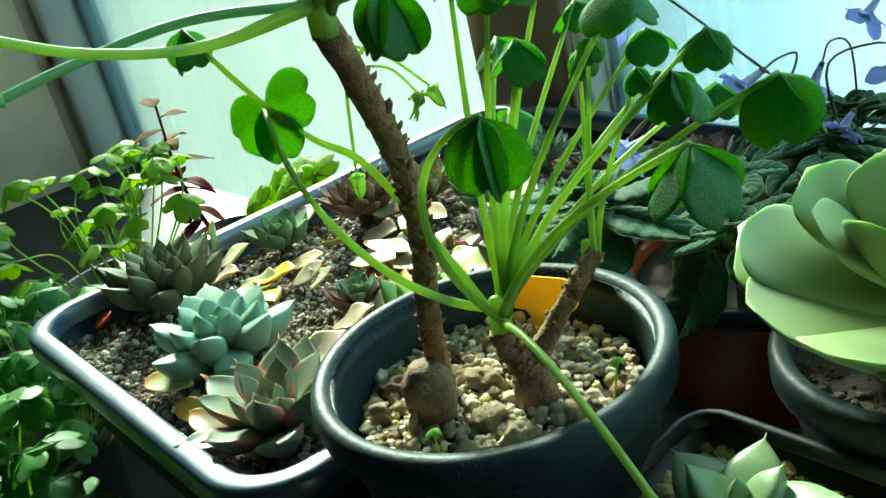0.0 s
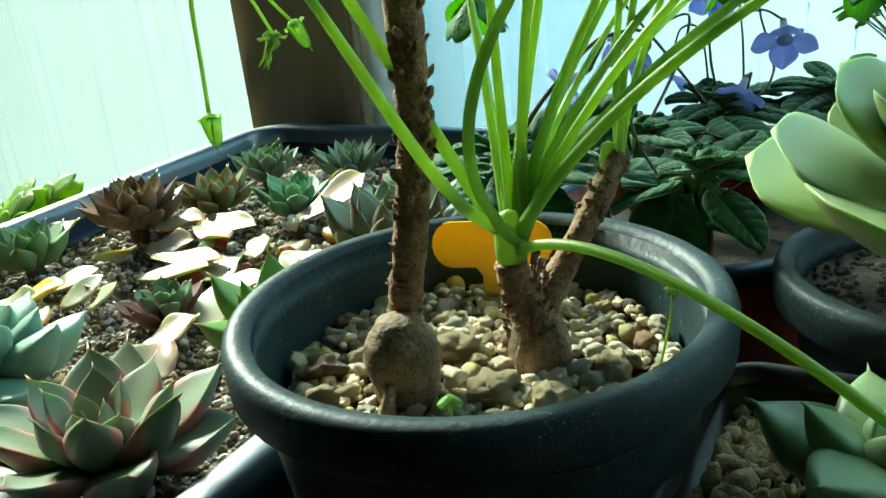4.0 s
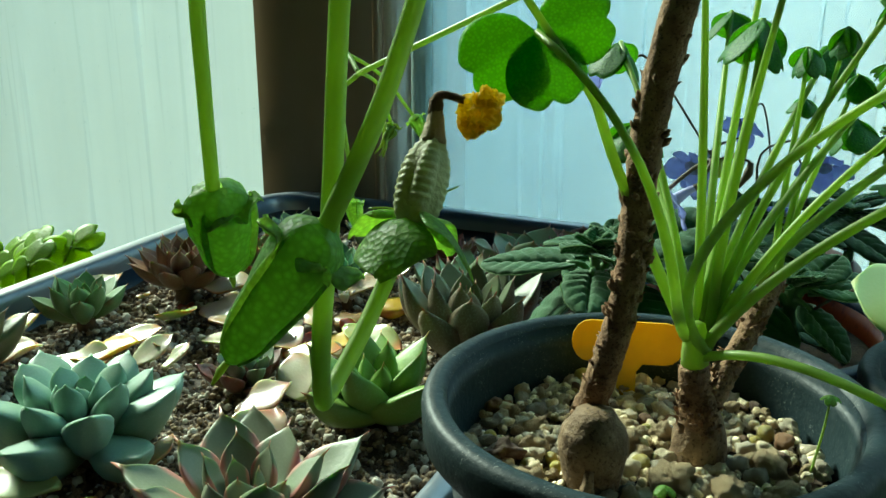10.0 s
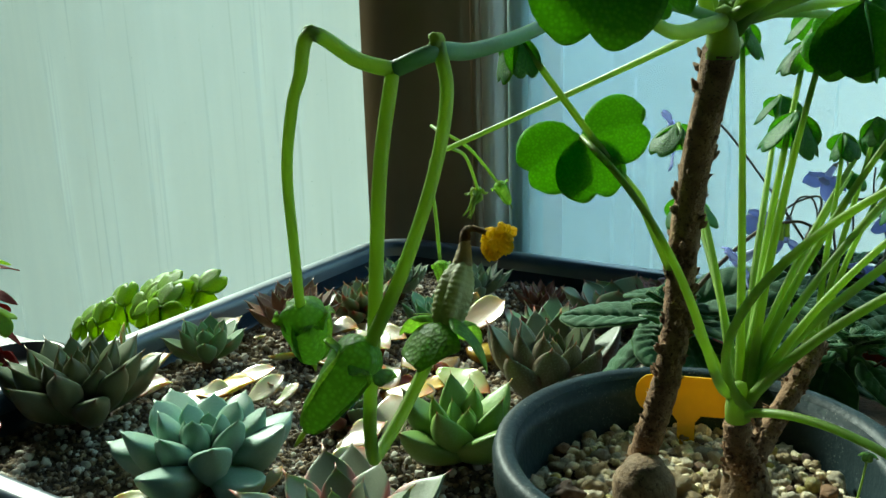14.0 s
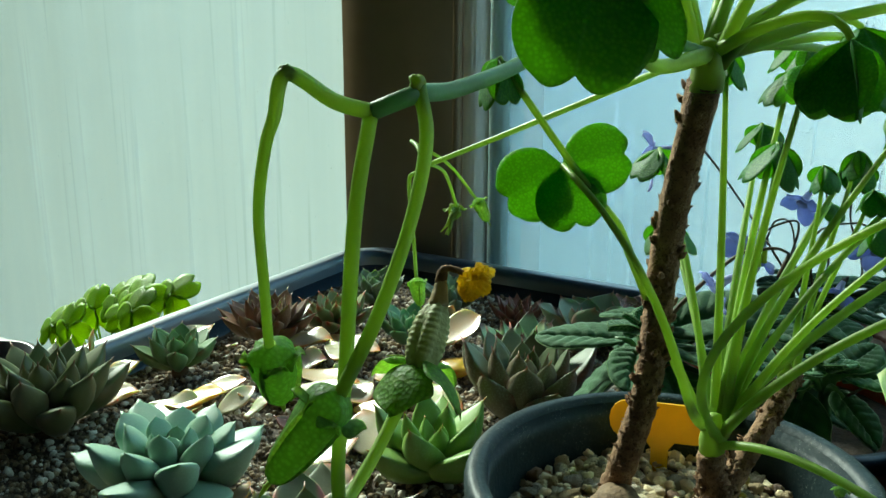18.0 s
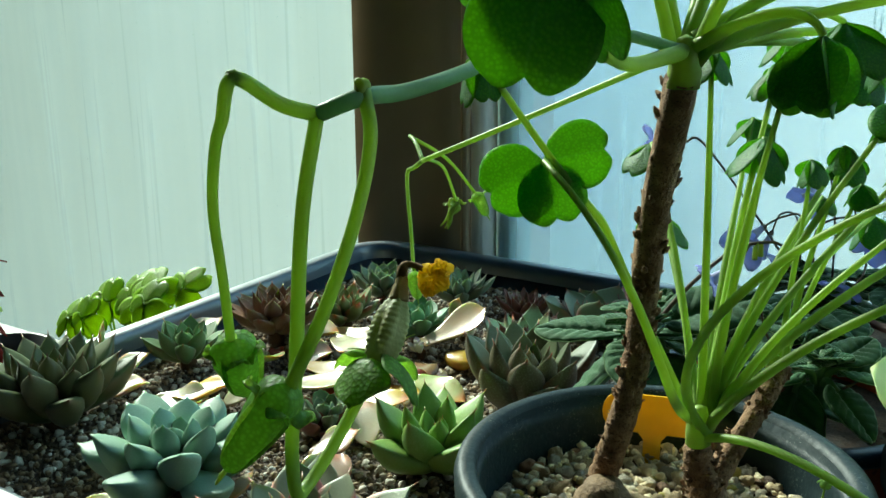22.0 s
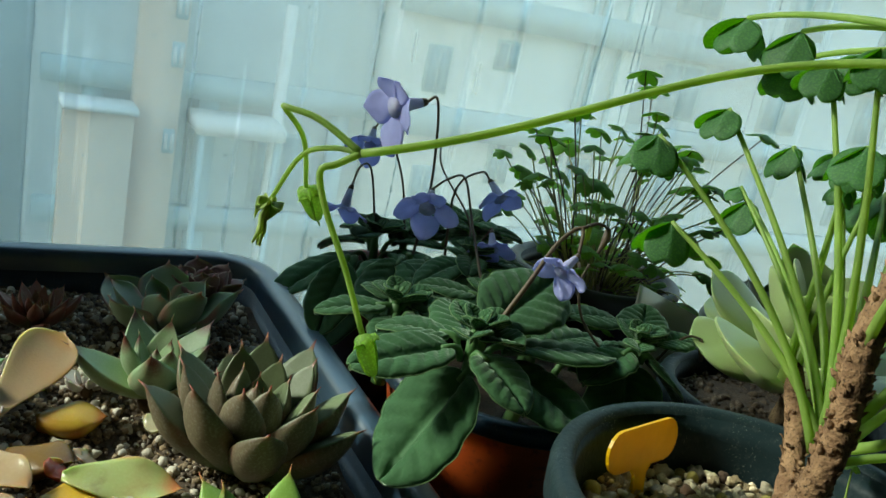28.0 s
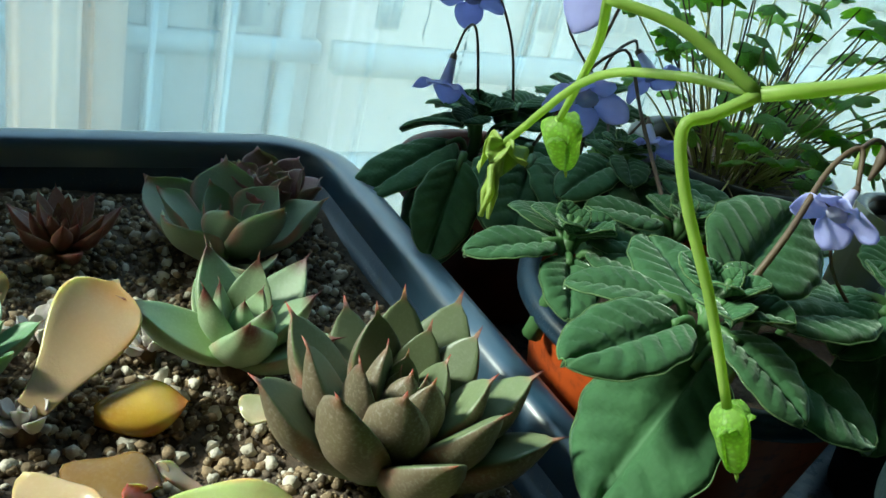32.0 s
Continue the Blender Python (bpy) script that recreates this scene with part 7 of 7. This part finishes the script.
arc = part("flower_stalk", tube(curve(((-0.0030, 0.1150, 0.1480), (0.0060, 0.1180, 0.1495), (0.0115, 0.1180, 0.1480)), 10), [0.0008, 0.0006], 6), M_STRAND, st1, "thin purple-brown flower stalk")
part("faded_flower", tube(curve(((0.0115, 0.1180, 0.1480), (0.0110, 0.1170, 0.1440), (0.0080, 0.1160, 0.1380)), 10), [0.0010, 0.0018, 0.0006], 8), M_STRAND, arc, "drooping purple-grey faded flower")
for i, (x, y, z) in enumerate(((0.0020, 0.1170, 0.1440), (0.0000, 0.1160, 0.1425))):
    part("bud", tube(curve(((x + 0.001, y, 0.1490), (x, y, z + 0.004), (x, y, z - 0.001)), 8), [0.0004, 0.0010, 0.0012], 7), M_PALEBUD, arc, "small drooping green bud")
part("flower_stalk", tube(curve(((0.0200, 0.1090, 0.0960), (0.0080, 0.1150, 0.1100), (0.0040, 0.1170, 0.1240), (0.0060, 0.1170, 0.1330)), 12), [0.0006, 0.0005], 6), M_STRAND, st1, "thin purple-brown flower stalk")
droop = part("flower_stalk", tube(curve(((0.0407, 0.1033, 0.0974), (0.0480, 0.1050, 0.1030), (0.0560, 0.1050, 0.1075), (0.0618, 0.1037, 0.1070)), 12), [0.0006, 0.0005], 6), M_STRAND, st1, "thin purple-brown flower stalk")
part("faded_flower", tube(curve(((0.0618, 0.1037, 0.1070), (0.0622, 0.1020, 0.1030), (0.0612, 0.0996, 0.0985)), 10), [0.0009, 0.0016, 0.0006], 8), M_STRAND, droop, "drooping purple-grey faded flower")

# clover in the black pot
def clover(parent, path, size, seed, material=M_CLOVER, stalk=M_STRAND, droop=12, rad=0.0005, lean=None):
    r = random.Random(seed)
    p = part("petiole", tube(path, [rad, rad * 0.8], 6), stalk, parent)
    a0 = r.uniform(0, 360)
    tilt = Matrix.Translation(path[-1]) @ Euler((r.uniform(-0.5, 0.5), r.uniform(-0.5, 0.5), 0)).to_matrix().to_4x4()
    if lean is not None:
        tilt = Matrix.Translation(path[-1]) @ Euler((radians(lean + r.uniform(-15, 15)), r.uniform(-0.3, 0.3), 0)).to_matrix().to_4x4()
    for k in range(3):
        part("leaflet", heart(size, size * 1.05, 14, 0.12, 0.0003, 7, 8, 0.24, seed=seed + k), material, p, m=tilt @ spot(0, 0, 0, a0 + 120 * k, -droop + r.uniform(-8, 8)))


M_STRAW = surf("straw_stalk", (0.46, 0.45, 0.18), (0.36, 0.37, 0.13), 80, 0.6, 0.1, 400, trans=0.3, tcol=(0.6, 0.62, 0.2))
M_SHAMROCK = veined("pale_clover_leaflet", (0.16, 0.33, 0.08), (0.12, 0.28, 0.065), (0.52, 0.84, 0.12), 0.60, 0.45)
cl = thing("clover", "bushy small-leaved clover with straw-coloured stalks", "plant")
r = random.Random(77)
for i in range(136):
    a, d = r.uniform(0, 6.283), 0.058 * math.sqrt(r.random())
    h = r.uniform(0.078, 0.190) - 0.6 * d
    b = Vector((0.126 + 0.35 * d * math.cos(a), 0.266 + 0.35 * d * math.sin(a), 0.068))
    q = Vector((0.124 + 1.25 * d * math.cos(a), 0.262 + 1.15 * d * math.sin(a), h))
    clover(cl, curve((b, b.lerp(q, 0.5) + Vector((r.uniform(-0.006, 0.006), r.uniform(-0.006, 0.006), 0.008)), q), 8), r.uniform(0.0070, 0.0118), 300 + 5 * i, M_SHAMROCK, M_STRAW if i % 4 else M_STRAND)
for i, (ex, ey, ez) in enumerate(((0.0540, 0.2390, 0.1615), (0.0600, 0.2300, 0.1780), (0.1850, 0.2200, 0.1800), (0.1620, 0.3000, 0.1900), (0.1300, 0.2700, 0.2000))):
    b = Vector((0.126 + (0.02 if ex > 0.126 else -0.02), 0.262, 0.070))
    q = Vector((ex, ey, ez))
    clover(cl, curve((b, b.lerp(q, 0.45) + Vector((0, 0, 0.012)), q), 12), 0.0120, 700 + 5 * i, M_SHAMROCK)

# small white ornament and other bits behind the pots
orn = part("ornament", joined(moved(lathe([(0.0, 0.0), (0.011, 0.001), (0.013, 0.010), (0.0115, 0.022), (0.0065, 0.030), (0.0, 0.031)], 24), Matrix.Identity(4)), moved(lathe([(0.0, -0.010), (0.008, -0.006), (0.0105, 0.0), (0.009, 0.007), (0.0, 0.011)], 20), Matrix.Translation((0, 0, 0.036)))), M_WHITE)
orn.location = (0.094, 0.182, 0.0)
tagged(orn, "small plain white glazed ornament between the pots", "ornament")
def card(u, v):
    """A sheet of stiff paper standing on edge, folded down the middle and sloping at its top."""
    w = 0.5 + 0.5 * v
    return 0.068 + 0.056 * w, 0.160 + 0.006 * w - 0.008 * abs(v) + 0.004 * u, (0.108 - 0.022 * w) * u + 0.003


tagged(part("paper_card", sheet(card, 6, 12, 0.0008), M_WHITE), "folded white paper card standing between the pots", "card")
sheetv = lumpy(-0.052, -0.055, 0.300, 0.335, 0.01, 0.0025, 0.0012, 40)
setting("plastic_sheet", sheetv, M_SHEET, "wrinkled blue plastic sheet under the pots", "plastic sheet", True)
pot("flower_pot", "small black plastic pot at the bench edge", 0.215, 0.205, 0.040, 0.070, M_BLACKPOT, 0.74)
filled("pot_soil", 0.215, 0.205, 0.031, 0.060, M_SOIL, "dark soil in a small black pot")
rosette("echeveria", "grey-blue small rosette in a black pot", 0.215, 0.205, F_FAR, 22, 0.034, 0.016, 0.006, "round", 8, 78, 0.25, z=0.061, stem=0.008, seed=61, group="rosettes in pots")

# ---- leafy plants left of the tray ----
M_BROAD = veined("broad_leaf", (0.15, 0.34, 0.09), (0.11, 0.27, 0.07), (0.36, 0.72, 0.04), 0.42, 0.42)
M_YOUNG = veined("young_leaf", (0.27, 0.44, 0.05), (0.21, 0.37, 0.04), (0.70, 0.95, 0.06), 0.58, 0.42)


def bush(name, label, x, y, z, stems, seed, spread, height, size, material=M_CLOVER, stalk=M_STALK, rad=0.0011):
    r = random.Random(seed)
    t = thing(name, label, "plant", (0, 0, 0), "leafy plants beside the tray")
    for i in range(stems):
        a, d = r.uniform(0, 6.283), spread * math.sqrt(r.random())
        b = Vector((x + 0.3 * d * math.cos(a), y + 0.3 * d * math.sin(a), z))
        q = Vector((x + d * math.cos(a), y + d * math.sin(a), z + height * r.uniform(0.45, 1.0) - 0.3 * d))
        clover(t, curve((b, b.lerp(q, 0.55) + Vector((r.uniform(-0.02, 0.02), r.uniform(-0.02, 0.02), 0.015)), q), 10), size * r.uniform(0.75, 1.2), seed * 50 + 4 * i, material, stalk, 20, rad)
    return t


def planter(x, y, r_, top, z0, label):
    p_ = part("flower_pot", lathe([(0.0, z0), (r_ * 0.75, z0), (r_ * 0.97, top - 0.015), (r_, top - 0.013), (r_, top), (r_ - 0.006, top), (r_ - 0.008, top - 0.012), (0.0, top - 0.013)], 40), M_BLACKPOT)
    p_.location = (x, y, 0)
    return tagged(p_, label, "flower pot", "flower pots")


def outside_tray(q):
    return not (q.x > -0.388 and q.y > -0.100)


def low_bush(label, x, y, z, stems, seed, spread, top, size, material):
    """A low spreading plant whose leaves lie beside the tray."""
    r = random.Random(seed)
    t = thing("broad_clover", label, "plant", (0, 0, 0), "leafy plants beside the tray")
    done = 0
    while done < stems:
        a, d = r.uniform(0, 6.283), spread * math.sqrt(r.random())
        b = Vector((x + 0.45 * d * math.cos(a), y + 0.45 * d * math.sin(a), z))
        q = Vector((x + d * math.cos(a), y + d * math.sin(a), z + top * r.uniform(0.35, 1.0)))
        if outside_tray(q) and outside_tray(b):
            clover(t, curve((b, b.lerp(q, 0.55) + Vector((r.uniform(-0.012, 0.012), r.uniform(-0.012, 0.012), 0.008)), q), 10), size * r.uniform(0.75, 1.2), seed * 50 + 4 * done, material, M_STALK, 20, 0.0010)
            done += 1
    return t


planter(-0.690, 0.080, 0.085, -0.070, -0.19, "round black pot of broad-leaved clover")
bush("broad_clover", "broad-leaved clover with bright green stalks", -0.690, 0.080, -0.085, 30, 5, 0.095, 0.185, 0.024, M_YOUNG)
planter(-0.70, -0.14, 0.085, -0.070, -0.19, "round black pot of broad-leaved clover")
bush("broad_clover", "broad-leaved clover spreading beside the tray", -0.690, -0.120, -0.085, 40, 6, 0.14, 0.13, 0.026, M_BROAD)
planter(-0.500, -0.100, 0.080, -0.080, -0.19, "round black pot of broad clover beside the bench")
low_bush("broad-leaved clover spreading below the tray", -0.465, -0.080, -0.095, 90, 7, 0.125, 0.105, 0.024, M_BROAD)
planter(-0.330, -0.200, 0.075, -0.085, -0.19, "round black pot of broad clover before the bench")
low_bush("broad-leaved clover in front of the bench", -0.300, -0.160, -0.100, 110, 8, 0.115, 0.126, 0.022, M_BROAD)
# young yellow-green leaves rising past the tray's edge
planter(-0.500, 0.200, 0.050, -0.075, -0.19, "small black pot of young clover")
yc = thing("broad_clover", "young yellow-green clover leaning on the tray edge", "plant", (0, 0, 0), "leafy plants beside the tray")
for i, (x, y, z) in enumerate(((-0.445, 0.166, 0.030), (-0.455, 0.182, 0.036), (-0.475, 0.185, 0.020), (-0.500, 0.195, 0.014), (-0.530, 0.200, 0.006), (-0.560, 0.215, 0.002), (-0.575, 0.190, -0.012), (-0.548, 0.185, -0.008), (-0.430, 0.190, 0.038), (-0.515, 0.215, 0.020))):
    b = Vector((-0.505 + 0.003 * i, 0.200, -0.088))
    q = Vector((x, y, z))
    clover(yc, curve((b, b.lerp(q, 0.5) + Vector((-0.012, 0, 0.012)), q), 10), 0.0235, 900 + 4 * i, M_YOUNG, M_STALK, 10, 0.0011, 58)
red = thing("red_leaf_plant", "upright plant with dark red and bronze leaves", "plant")
planter(-0.722, 0.215, 0.050, -0.080, -0.19, "round black pot of a red-leaved plant")
TR = curve(((-0.712, 0.205, -0.095), (-0.722, 0.190, -0.03), (-0.733, 0.190, 0.02), (-0.748, 0.198, 0.076)), 14)
part("stem", tube(TR, [0.0030, 0.0022, 0.0014], 8), M_REDLEAF, red)
r = random.Random(4)
for i in range(18):
    k = 2 + int(12 * i / 17)
    q = TR[min(k, 14)]
    bronze = i > 11
    part("leaf", oval(r.uniform(0.032, 0.046), r.uniform(0.017, 0.024), 0.0006, 0.25, 0.15, 0.0004, 10, 8, 0.7, 0.001, i), M_BRONZE if bronze else M_REDLEAF, red, "bronze young leaf" if bronze else "", m=spot(q.x, q.y, q.z, 137.5 * i, 25 - 55 * (1 - i / 17) + r.uniform(-15, 15), 0))
